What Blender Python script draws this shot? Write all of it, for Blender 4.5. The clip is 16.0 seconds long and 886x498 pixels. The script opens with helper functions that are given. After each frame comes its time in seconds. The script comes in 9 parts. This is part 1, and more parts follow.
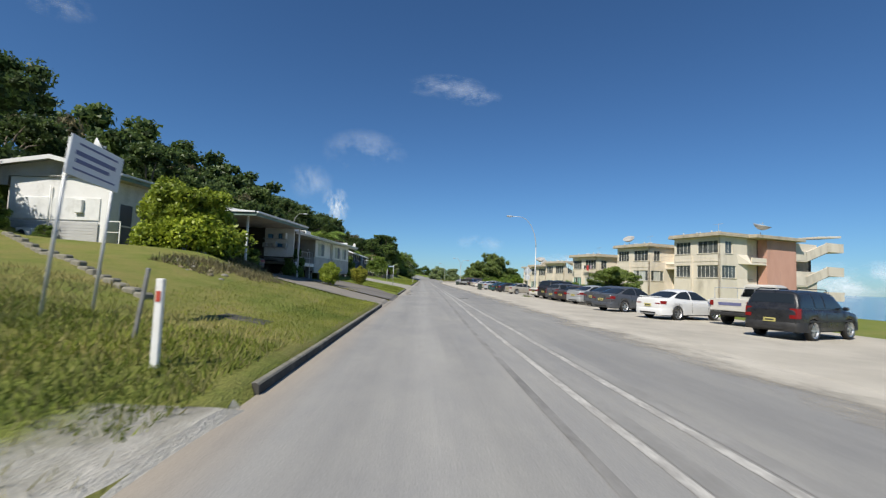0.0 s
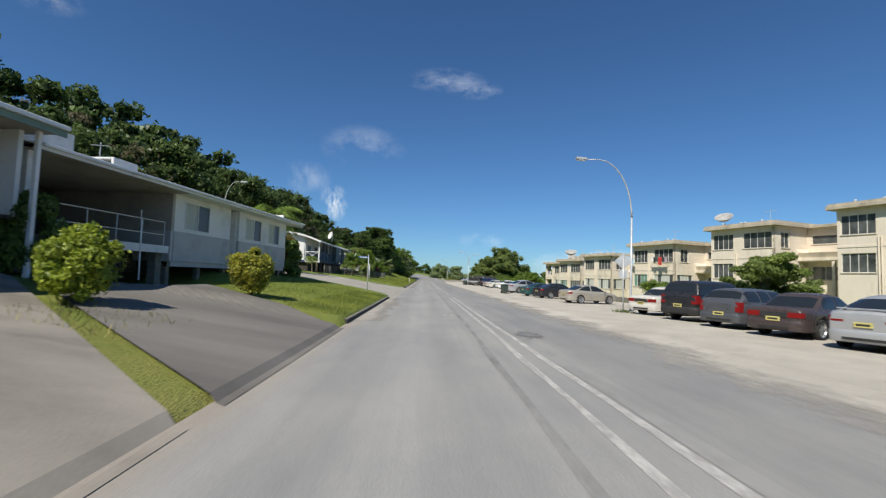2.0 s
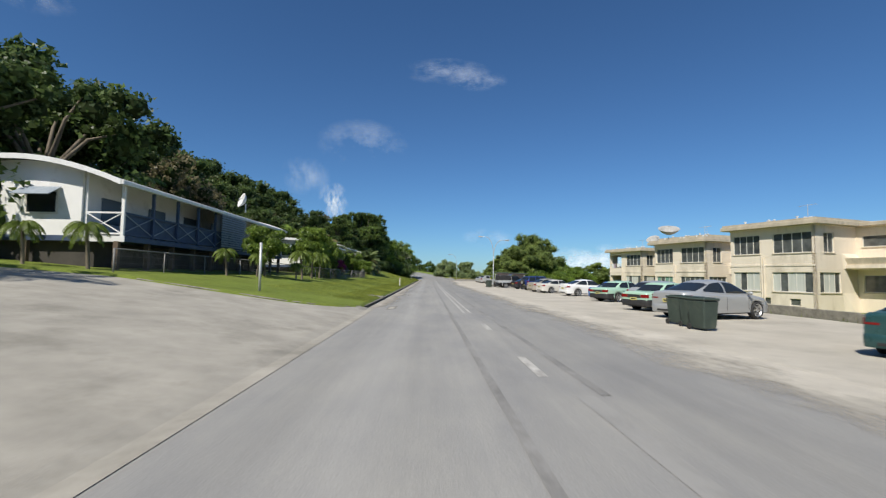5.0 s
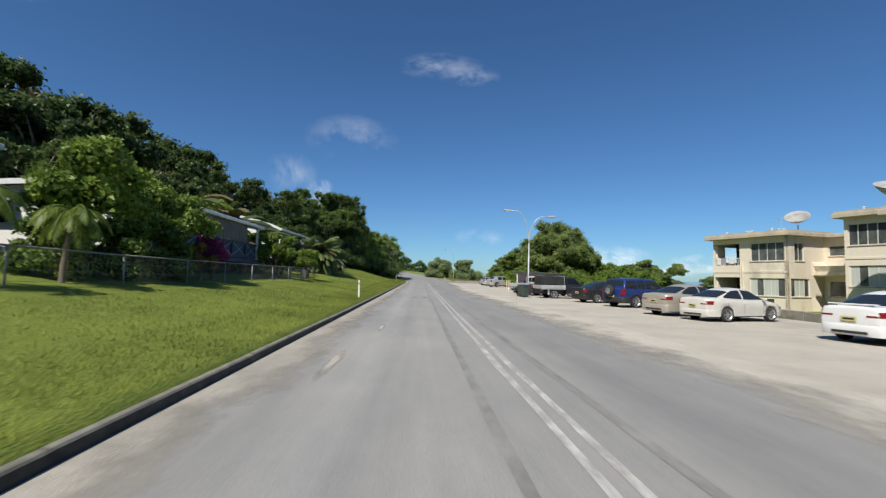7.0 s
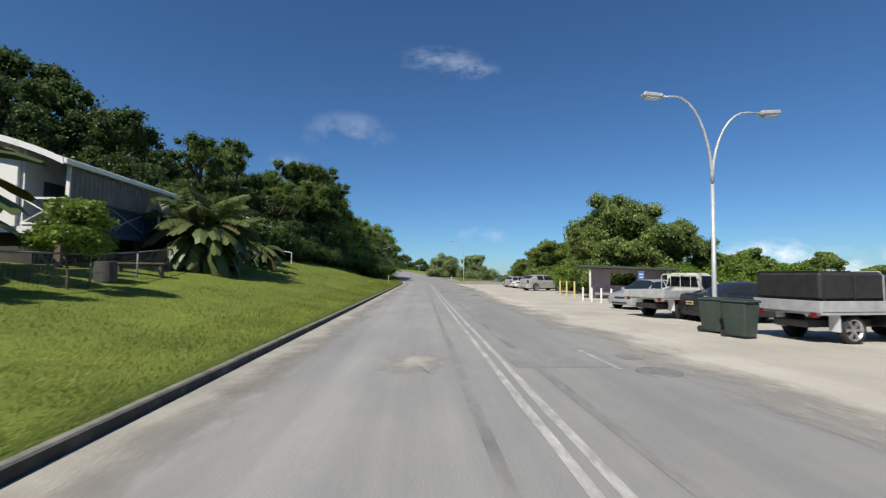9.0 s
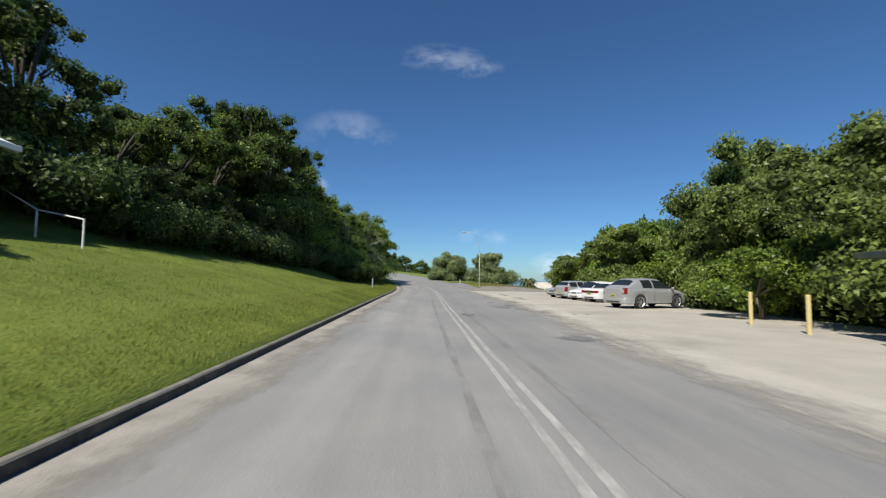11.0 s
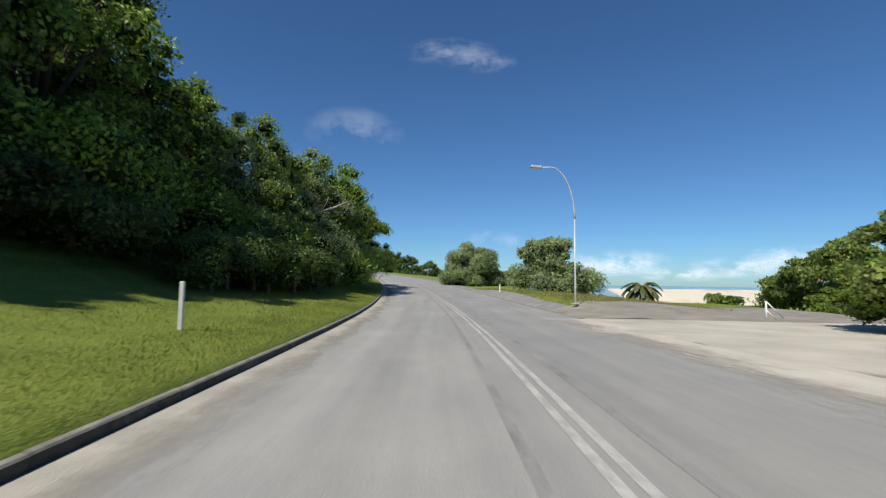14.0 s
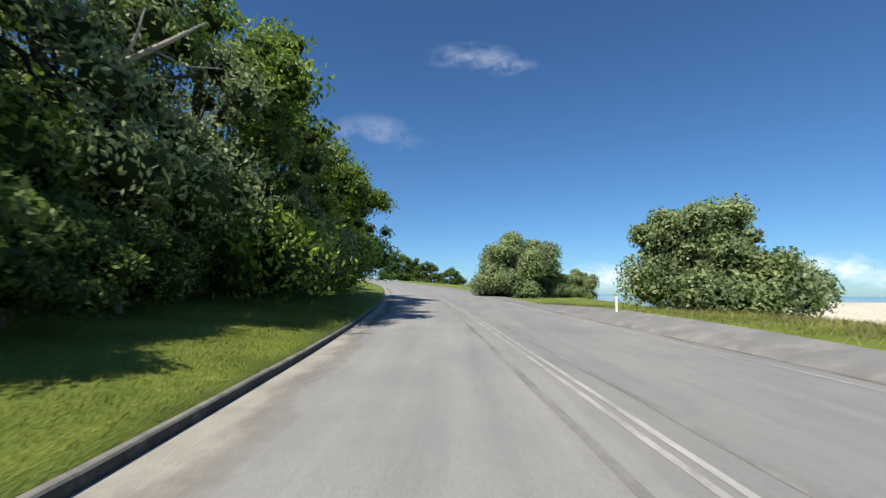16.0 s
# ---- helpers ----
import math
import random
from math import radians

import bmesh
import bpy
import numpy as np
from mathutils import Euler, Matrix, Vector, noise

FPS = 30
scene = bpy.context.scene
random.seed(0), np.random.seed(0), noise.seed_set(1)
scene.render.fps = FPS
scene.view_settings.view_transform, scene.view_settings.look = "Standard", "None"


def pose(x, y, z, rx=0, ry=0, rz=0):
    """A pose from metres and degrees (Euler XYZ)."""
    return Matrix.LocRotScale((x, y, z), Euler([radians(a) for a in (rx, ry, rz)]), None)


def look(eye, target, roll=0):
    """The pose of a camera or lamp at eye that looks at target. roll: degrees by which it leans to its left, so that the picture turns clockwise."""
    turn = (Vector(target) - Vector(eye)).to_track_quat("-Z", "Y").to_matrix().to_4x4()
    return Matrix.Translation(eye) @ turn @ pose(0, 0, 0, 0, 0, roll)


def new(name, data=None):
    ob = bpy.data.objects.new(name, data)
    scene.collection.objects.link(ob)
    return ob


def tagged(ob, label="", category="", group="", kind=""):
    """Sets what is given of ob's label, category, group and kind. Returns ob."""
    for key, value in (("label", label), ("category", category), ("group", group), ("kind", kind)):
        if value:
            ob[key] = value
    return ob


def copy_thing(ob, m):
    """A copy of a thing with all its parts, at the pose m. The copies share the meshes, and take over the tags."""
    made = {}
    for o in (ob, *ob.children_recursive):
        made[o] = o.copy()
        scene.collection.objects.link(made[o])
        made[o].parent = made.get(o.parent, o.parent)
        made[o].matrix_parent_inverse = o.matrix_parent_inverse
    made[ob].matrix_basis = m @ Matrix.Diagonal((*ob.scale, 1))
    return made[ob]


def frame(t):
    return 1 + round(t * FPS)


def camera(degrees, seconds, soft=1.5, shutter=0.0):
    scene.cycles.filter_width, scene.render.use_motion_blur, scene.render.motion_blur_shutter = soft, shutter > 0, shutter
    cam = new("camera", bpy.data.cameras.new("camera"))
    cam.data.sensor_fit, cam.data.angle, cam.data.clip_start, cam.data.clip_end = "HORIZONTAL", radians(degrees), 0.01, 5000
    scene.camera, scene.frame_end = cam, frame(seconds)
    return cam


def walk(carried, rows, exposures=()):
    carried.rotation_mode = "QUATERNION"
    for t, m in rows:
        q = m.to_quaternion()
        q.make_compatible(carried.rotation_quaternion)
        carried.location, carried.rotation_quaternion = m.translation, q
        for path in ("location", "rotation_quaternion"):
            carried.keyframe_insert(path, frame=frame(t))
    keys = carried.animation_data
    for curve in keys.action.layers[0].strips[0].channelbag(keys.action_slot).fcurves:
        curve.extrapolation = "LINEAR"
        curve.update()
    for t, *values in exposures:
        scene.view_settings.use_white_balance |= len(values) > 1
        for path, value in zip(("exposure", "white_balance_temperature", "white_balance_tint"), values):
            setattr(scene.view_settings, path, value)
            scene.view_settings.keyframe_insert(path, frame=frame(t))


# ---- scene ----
cam = camera(90.0, 16.0, soft=1.25, shutter=0.15)
walk(cam, [
    (0, pose(0.09, 0.00, 1.45, 93.82, -2.24, -2.70)),
    (0.5, pose(0.27, 5.40, 1.45, 93.94, -2.42, -2.28)),
    (1, pose(0.38, 10.84, 1.45, 93.96, -2.25, -2.17)),
    (1.5, pose(0.40, 16.28, 1.45, 93.81, -2.47, -2.40)),
    (2, pose(0.46, 21.83, 1.45, 93.64, -1.91, -2.58)),
    (2.5, pose(0.56, 27.38, 1.45, 93.66, -1.47, -2.39)),
    (3, pose(0.59, 32.83, 1.45, 93.46, -0.84, -2.14)),
    (3.5, pose(0.54, 37.99, 1.45, 93.37, -0.63, -1.96)),
    (4, pose(0.80, 43.31, 1.45, 93.29, -0.54, -1.58)),
    (4.2, pose(0.85, 45.42, 1.45, 93.15, -0.59, -1.53)),
    (6.3, pose(1.11, 70.74, 1.45, 94.03, -0.75, -3.27)),
    (6.5, pose(1.12, 73.26, 1.45, 93.66, -0.65, -3.26)),
    (7, pose(1.08, 79.55, 1.45, 93.52, -1.02, -3.26)),
    (7.5, pose(1.22, 85.45, 1.45, 93.38, -0.81, -3.07)),
    (8, pose(1.18, 91.18, 1.45, 93.60, -0.90, -3.11)),
    (8.5, pose(1.16, 96.77, 1.45, 93.44, -0.88, -3.22)),
    (9, pose(1.29, 102.06, 1.45, 93.40, -0.42, -3.10)),
    (9.2, pose(1.36, 104.10, 1.45, 93.14, -0.45, -3.19)),
    (11.3, pose(1.44, 126.68, 1.45, 93.86, -0.59, -2.93)),
    (11.5, pose(1.44, 128.98, 1.45, 93.84, -0.65, -2.73)),
    (12, pose(1.38, 134.79, 1.45, 93.92, -0.40, -2.71)),
    (12.5, pose(1.38, 140.54, 1.45, 94.12, -0.21, -2.63)),
    (13, pose(1.46, 146.24, 1.45, 94.09, -0.05, -2.49)),
    (13.5, pose(1.61, 152.09, 1.45, 93.91, -0.46, -2.16)),
    (14, pose(1.62, 157.94, 1.45, 94.29, -0.68, -1.92)),
    (14.5, pose(1.50, 163.67, 1.45, 94.48, -0.46, -1.60)),
    (15, pose(1.45, 169.21, 1.45, 94.79, -0.78, -0.75)),
    (15.5, pose(1.27, 174.73, 1.45, 94.95, -0.92, 0.07)),
    (16, pose(0.97, 180.40, 1.45, 95.48, -0.52, 0.63)),
], exposures=[(0, 0.08), (13.0, 0.1), (14.5, 0.18), (16, 0.34)])


# sun stands behind the camera's left shoulder
SUN_FROM = Vector((-0.45, -0.72, 1.0)).normalized()
world = bpy.data.worlds.new("sky")
scene.world = world
world.use_nodes = True
wn, wl = world.node_tree.nodes, world.node_tree.links
sky = wn.new("ShaderNodeTexSky")
sky.sky_type = "NISHITA"
sky.sun_disc = False
sky.sun_elevation = math.asin(SUN_FROM.z)
sky.sun_rotation = math.atan2(SUN_FROM.x, SUN_FROM.y)
sky.altitude, sky.air_density, sky.dust_density, sky.ozone_density = 900, 1.0, 0.5, 6.0
wn["Background"].inputs["Strength"].default_value = 0.078
tint = wn.new("ShaderNodeMix")
tint.data_type, tint.blend_type = "RGBA", "MULTIPLY"
tint.inputs["Factor"].default_value = 1.0
tint.inputs["B"].default_value = (0.72, 1.01, 1.20, 1)
wl.new(sky.outputs["Color"], tint.inputs["A"])
wl.new(tint.outputs["Result"], wn["Background"].inputs["Color"])
sun = new("sun", bpy.data.lights.new("sun", "SUN"))
sun.data.energy, sun.data.angle, sun.data.color = 5.0, radians(0.6), (1.0, 0.95, 0.86)
sun.matrix_world = look(SUN_FROM * 100, (0, 0, 0))


# ---- materials ----
def material(name, rough=0.8, metal=0.0, spec=0.5):
    m = bpy.data.materials.new(name)
    m.use_nodes = True
    b = m.node_tree.nodes["Principled BSDF"]
    b.inputs["Roughness"].default_value, b.inputs["Metallic"].default_value = rough, metal
    b.inputs["Specular IOR Level"].default_value = spec
    return m, m.node_tree.nodes, m.node_tree.links, b


def ramp(nodes, links, fac, stops):
    r = nodes.new("ShaderNodeValToRGB")
    while len(r.color_ramp.elements) < len(stops):
        r.color_ramp.elements.new(0.5)
    for e, (p, c) in zip(r.color_ramp.elements, stops):
        e.position, e.color = p, (*c, 1) if len(c) == 3 else c
    links.new(fac, r.inputs["Fac"])
    return r.outputs["Color"]


def noise_of(nodes, links, scale, detail=4, stretch=(1, 1, 1), rough=0.6, coord="Object"):
    tc, mp, n = nodes.new("ShaderNodeTexCoord"), nodes.new("ShaderNodeMapping"), nodes.new("ShaderNodeTexNoise")
    mp.inputs["Scale"].default_value = stretch
    links.new(tc.outputs[coord], mp.inputs["Vector"])
    links.new(mp.outputs["Vector"], n.inputs["Vector"])
    n.inputs["Scale"].default_value, n.inputs["Detail"].default_value, n.inputs["Roughness"].default_value = scale, detail, rough
    return n.outputs["Fac"]


def mix(nodes, links, fac, a, b, mode="MIX"):
    m = nodes.new("ShaderNodeMix")
    m.data_type, m.blend_type = "RGBA", mode
    for sock, v in ((m.inputs["Factor"], fac), (m.inputs["A"], a), (m.inputs["B"], b)):
        if isinstance(v, (int, float)):
            sock.default_value = v
        elif isinstance(v, tuple):
            sock.default_value = (*v, 1)
        else:
            links.new(v, sock)
    return m.outputs["Result"]


def bump(nodes, links, bsdf, height, strength=0.3, distance=0.02):
    b = nodes.new("ShaderNodeBump")
    b.inputs["Strength"].default_value, b.inputs["Distance"].default_value = strength, distance
    links.new(height, b.inputs["Height"])
    links.new(b.outputs["Normal"], bsdf.inputs["Normal"])


def speckled(name, dark, light, scale=6, fine=60, rough=0.85, bump_by=0.2, stain=None, stain_scale=0.6, metal=0.0, spec=0.5, stretch=(1, 1, 1), depth=0.02):
    """Two scales of variation between two colours, with stains and relief."""
    m, n, l, b = material(name, rough, metal, spec)
    big, small = noise_of(n, l, scale, 5, stretch), noise_of(n, l, fine, 3, stretch)
    c = ramp(n, l, big, [(0.3, dark), (0.7, light)])
    c = mix(n, l, ramp(n, l, small, [(0.35, (0, 0, 0)), (0.75, (0.35,) * 3)]), c, light)
    if stain:
        c = mix(n, l, ramp(n, l, noise_of(n, l, stain_scale, 6, stretch, 0.7), [(0.52, (0, 0, 0)), (0.72, (0.8,) * 3)]), c, stain)
    l.new(c, b.inputs["Base Color"])
    if bump_by:
        bump(n, l, b, small, bump_by, depth)
    return m


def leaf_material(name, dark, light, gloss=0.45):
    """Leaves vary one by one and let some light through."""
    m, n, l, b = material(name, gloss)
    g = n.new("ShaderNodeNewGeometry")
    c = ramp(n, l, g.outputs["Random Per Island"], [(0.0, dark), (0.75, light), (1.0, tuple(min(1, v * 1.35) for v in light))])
    # broad light and dark in the colour stand in for lit and shaded clumps
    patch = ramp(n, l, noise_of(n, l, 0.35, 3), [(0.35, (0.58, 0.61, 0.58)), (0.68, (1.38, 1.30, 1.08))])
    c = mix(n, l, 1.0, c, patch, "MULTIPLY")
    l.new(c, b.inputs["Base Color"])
    b.inputs["Specular IOR Level"].default_value = 0.35
    t = n.new("ShaderNodeBsdfTranslucent")
    l.new(c, t.inputs["Color"])
    s = n.new("ShaderNodeMixShader")
    s.inputs[0].default_value = 0.42
    l.new(b.outputs[0], s.inputs[1])
    l.new(t.outputs[0], s.inputs[2])
    l.new(s.outputs[0], n["Material Output"].inputs["Surface"])
    return m


def paint(name, color, rough=0.35, metal=0.0, dust=(0.42, 0.38, 0.31), dirt=0.5, coat=0.0):
    """Paint with a film of coral dust that lies in patches."""
    m, n, l, b = material(name, rough, metal)
    d = ramp(n, l, noise_of(n, l, 3.0, 6, rough=0.7), [(0.45, (0, 0, 0)), (0.85, (dirt,) * 3)])
    l.new(mix(n, l, d, color, dust), b.inputs["Base Color"])
    l.new(ramp(n, l, noise_of(n, l, 5.0, 4), [(0.3, (rough,) * 3), (0.8, (min(1, rough + 0.25),) * 3)]), b.inputs["Roughness"])
    b.inputs["Coat Weight"].default_value = coat
    b.inputs["Coat Roughness"].default_value = 0.08
    return m




def lawn_material():
    """Mown grass, parched at the first house and lush further on."""
    m, n, l, b = material("lawn", 0.95, 0.0, 0.2)
    big, small, tuft = noise_of(n, l, 0.7, 5), noise_of(n, l, 28, 3), noise_of(n, l, 5, 4)
    c = ramp(n, l, big, [(0.3, (0.113, 0.162, 0.024)), (0.7, (0.196, 0.260, 0.041))])
    c = mix(n, l, ramp(n, l, tuft, [(0.35, (0, 0, 0)), (0.7, (0.55,) * 3)]), c, (0.240, 0.280, 0.060))
    tc, sp = n.new("ShaderNodeTexCoord"), n.new("ShaderNodeSeparateXYZ")
    l.new(tc.outputs["Object"], sp.inputs[0])
    part_dry = n.new("ShaderNodeMapRange")
    part_dry.inputs["From Min"].default_value, part_dry.inputs["From Max"].default_value = 16, 44
    part_dry.inputs["To Min"].default_value, part_dry.inputs["To Max"].default_value = 0.85, 0.07
    l.new(sp.outputs["Y"], part_dry.inputs["Value"])
    dry = n.new("ShaderNodeMath")
    dry.operation = "MULTIPLY"
    l.new(ramp(n, l, noise_of(n, l, 0.35, 6, rough=0.7), [(0.34, (0, 0, 0)), (0.62, (1, 1, 1))]), dry.inputs[0])
    l.new(part_dry.outputs["Result"], dry.inputs[1])
    c = mix(n, l, dry.outputs[0], c, (0.27, 0.225, 0.085))
    c = mix(n, l, 1.0, c, ramp(n, l, small, [(0.3, (0.62, 0.64, 0.6)), (0.72, (1.25, 1.22, 1.2))]), "MULTIPLY")
    l.new(c, b.inputs["Base Color"])
    bump(n, l, b, small, 0.9, 0.05)
    return m


M_GRASS = lawn_material()
M_GRAVEL = speckled("coral_gravel", (0.375, 0.340, 0.278), (0.53, 0.487, 0.405), 0.5, 40, 0.95, 0.6, (0.29, 0.26, 0.215), 0.16, depth=0.04)
M_CONCRETE = speckled("concrete", (0.27, 0.25, 0.21), (0.40, 0.37, 0.31), 1.2, 50, 0.9, 0.25, (0.20, 0.185, 0.15), 0.5)
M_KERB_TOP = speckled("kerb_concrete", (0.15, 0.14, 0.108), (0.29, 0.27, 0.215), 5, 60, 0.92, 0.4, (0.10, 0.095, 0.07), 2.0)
# the road-side face is far darker than the top, its shade put into the colour
M_KERB_DARK = speckled("shaded_kerb_face", (0.030, 0.029, 0.024), (0.075, 0.070, 0.058), 5, 60, 0.92, 0.4, (0.20, 0.18, 0.14), 1.3)
M_SOIL = speckled("bare_soil", (0.17, 0.13, 0.075), (0.30, 0.25, 0.16), 1.5, 40, 0.95, 0.5)
M_BARK = speckled("bark", (0.10, 0.08, 0.055), (0.24, 0.20, 0.15), 4, 40, 0.9, 0.6, stretch=(1, 1, 0.25))
M_STEEL = speckled("galvanised_steel", (0.42, 0.43, 0.43), (0.60, 0.61, 0.60), 4, 40, 0.45, 0.1, (0.33, 0.32, 0.30), 1.5, metal=0.3)
M_WHITE = speckled("white_paint", (0.66, 0.66, 0.63), (0.80, 0.80, 0.77), 2, 40, 0.6, 0.1, (0.50, 0.49, 0.45), 0.9)
M_CREAM = speckled("cream_render", (0.69, 0.605, 0.48), (0.79, 0.705, 0.575), 0.8, 30, 0.85, 0.15, (0.44, 0.38, 0.29), 0.45, stretch=(1, 1, 0.35))


def road_material():
    """Asphalt that the wheels have polished in bands, dusted with coral."""
    m, n, l, b = material("asphalt", 0.85)
    tc, sp = n.new("ShaderNodeTexCoord"), n.new("ShaderNodeSeparateXYZ")
    l.new(tc.outputs["UV"], sp.inputs[0])
    warp = n.new("ShaderNodeMath")
    warp.operation = "MULTIPLY_ADD"
    l.new(noise_of(n, l, 0.12, 3), warp.inputs[0])
    warp.inputs[1].default_value = 0.035
    l.new(sp.outputs["X"], warp.inputs[2])
    g = lambda v: (v * 1.07, v * 1.05, v * 1.0)
    bands = ramp(n, l, warp.outputs[0], [(0.345, (0.33, 0.29, 0.24)), (0.40, g(0.27)), (0.47, g(0.255)), (0.545, g(0.30)), (0.60, g(0.262)), (0.68, g(0.275)), (0.78, g(0.262)), (0.92, g(0.235)), (1.0, g(0.25))][:9])
    streak = ramp(n, l, noise_of(n, l, 2.2, 5, (1.0, 0.035, 1.0), 0.65), [(0.32, (0.91,) * 3), (0.70, (1.09, 1.085, 1.065))])
    blotch = ramp(n, l, noise_of(n, l, 0.35, 6, (1, 0.5, 1), 0.7), [(0.35, (0.86, 0.86, 0.87)), (0.68, (1.13, 1.11, 1.06))])
    grit = ramp(n, l, noise_of(n, l, 55, 3), [(0.3, (0.80,) * 3), (0.72, (1.18,) * 3)])
    c = mix(n, l, 1.0, mix(n, l, 1.0, mix(n, l, 1.0, bands, streak, "MULTIPLY"), blotch, "MULTIPLY"), grit, "MULTIPLY")
    l.new(c, b.inputs["Base Color"])
    bump(n, l, b, noise_of(n, l, 70, 2), 0.35, 0.012)
    return m


def worn(name, color, under, keep, rough=0.8, scale=9):
    """Paint or tar rubbed off in places."""
    m, n, l, b = material(name, rough)
    w = ramp(n, l, noise_of(n, l, scale, 6, (1, 0.35, 1), 0.75), [(keep - 0.14, (0, 0, 0)), (keep + 0.14, (1, 1, 1))])
    l.new(mix(n, l, w, color, under), b.inputs["Base Color"])
    bump(n, l, b, noise_of(n, l, 70, 2), 0.3, 0.012)
    return m


M_ROAD = road_material()
M_LINE = worn("line_paint", (0.58, 0.56, 0.505), (0.315, 0.30, 0.272), 0.44, scale=5)
M_LINE_MID = worn("faded_line_paint", (0.50, 0.48, 0.435), (0.31, 0.298, 0.27), 0.46, scale=4)
M_LINE_OLD = worn("old_line_paint", (0.45, 0.43, 0.385), (0.295, 0.284, 0.26), 0.40, scale=3)
M_TAR = worn("tar_seam", (0.165, 0.158, 0.145), (0.275, 0.265, 0.245), 0.47, scale=1.6)
M_TAR_FAINT = worn("old_tar_seam", (0.205, 0.198, 0.182), (0.29, 0.28, 0.258), 0.44, scale=1.2)
M_TAR_SOFT = worn("asphalt_repair", (0.205, 0.20, 0.188), (0.275, 0.268, 0.25), 0.47, scale=2)
M_SILT = worn("silt", (0.44, 0.40, 0.33), (0.34, 0.32, 0.28), 0.5, scale=1.6)
M_DUST = speckled("coral_dust", (0.40, 0.365, 0.30), (0.57, 0.525, 0.44), 0.5, 40, 0.95, 0.6, (0.29, 0.26, 0.215), 0.16, depth=0.04)


def fray(m):
    """Lets a sheet thin out towards one side, in drifts."""
    n, l = m.node_tree.nodes, m.node_tree.links
    tc, sp, add = n.new("ShaderNodeTexCoord"), n.new("ShaderNodeSeparateXYZ"), n.new("ShaderNodeMath")
    l.new(tc.outputs["UV"], sp.inputs[0])
    add.operation = "MULTIPLY_ADD"
    l.new(noise_of(n, l, 0.8, 7, (1, 0.45, 1), 0.72), add.inputs[0])
    add.inputs[1].default_value = 1.5
    l.new(sp.outputs["X"], add.inputs[2])
    mr = n.new("ShaderNodeMapRange")
    mr.inputs["From Min"].default_value, mr.inputs["From Max"].default_value = 1.0, 1.55
    l.new(add.outputs[0], mr.inputs["Value"])
    l.new(mr.outputs["Result"], n["Principled BSDF"].inputs["Alpha"])


M_GUTTER = speckled("gutter_silt", (0.27, 0.245, 0.205), (0.42, 0.385, 0.32), 1.2, 40, 0.95, 0.5, (0.20, 0.18, 0.145), 0.5, depth=0.03)
fray(M_DUST)
M_TAR_PATCH = worn("asphalt_patch_fill", (0.17, 0.165, 0.155), (0.235, 0.23, 0.215), 0.55, scale=2)
fray(M_TAR_PATCH)
fray(M_SILT)
fray(M_GUTTER)
M_DIRT = speckled("grey_dirt", (0.17, 0.15, 0.12), (0.30, 0.27, 0.225), 0.9, 30, 0.95, 0.6, (0.38, 0.345, 0.285), 0.4, depth=0.04)
M_FOOTWAY = speckled("footway_asphalt", (0.165, 0.16, 0.15), (0.245, 0.238, 0.222), 1.2, 50, 0.9, 0.4, (0.33, 0.30, 0.25), 0.6)
M_EARTH = worn("edge_earth", (0.115, 0.098, 0.075), (0.27, 0.25, 0.215), 0.52, 0.95, 1.6)
M_IRON = speckled("cast_iron", (0.06, 0.055, 0.05), (0.12, 0.11, 0.10), 8, 60, 0.7, 0.4, metal=0.3)
M_DRIVE = speckled("driveway_concrete", (0.165, 0.148, 0.122), (0.32, 0.287, 0.237), 0.6, 45, 0.9, 0.3, (0.055, 0.05, 0.043), 0.22, stretch=(0.5, 1, 1))
M_DRIVE_DARK = speckled("oily_driveway", (0.095, 0.086, 0.074), (0.20, 0.182, 0.156), 0.6, 45, 0.85, 0.3, (0.19, 0.175, 0.15), 0.35, stretch=(0.25, 1.2, 1))
M_VERGE = speckled("verge_gravel", (0.34, 0.32, 0.27), (0.58, 0.55, 0.48), 1.6, 35, 0.95, 0.7, (0.17, 0.15, 0.115), 0.8, depth=0.05)
fray(M_VERGE)
M_COVER = speckled("manhole_iron", (0.15, 0.146, 0.137), (0.23, 0.222, 0.208), 6, 60, 0.8, 0.5)


# ---- the lie of the land ----
KERB_X, EDGE_X = -1.62, 6.8


def smooth(a, b, v):
    v = np.clip((v - a) / (b - a), 0, 1)
    return v * v * (3 - 2 * v)


def bend(y):
    """How far the road has swung to the left."""
    return -0.0011 * np.clip(y - 164, 0, 120) ** 2 - 0.264 * np.clip(y - 284, 0, 300)


def kerb_x(y):
    """The left kerb, which edges in as the road narrows."""
    return np.interp(y, [25, 38, 75, 96, 146, 158, 175, 200], [-1.76, -1.68, -1.60, -1.52, -1.42, -1.38, -1.16, -1.24])


def rise(y):
    """The road's height: level, then climbing past the last houses."""
    u = np.clip(y - 176, 0, 40)
    return u * u * 0.036 / 80 + 0.036 * np.clip(y - 216, 0, 250)


def edge_x(y):
    return EDGE_X + 1.4 * smooth(128, 150, y) + 0.6 * smooth(170, 200, y)


def drive_edge(x, y0=21.3, lean=0.78, reach=7.6):
    """Where a driveway's edge runs: it leans along the road, then goes straight back."""
    return y0 + lean * np.clip(KERB_X - x, 0, reach)


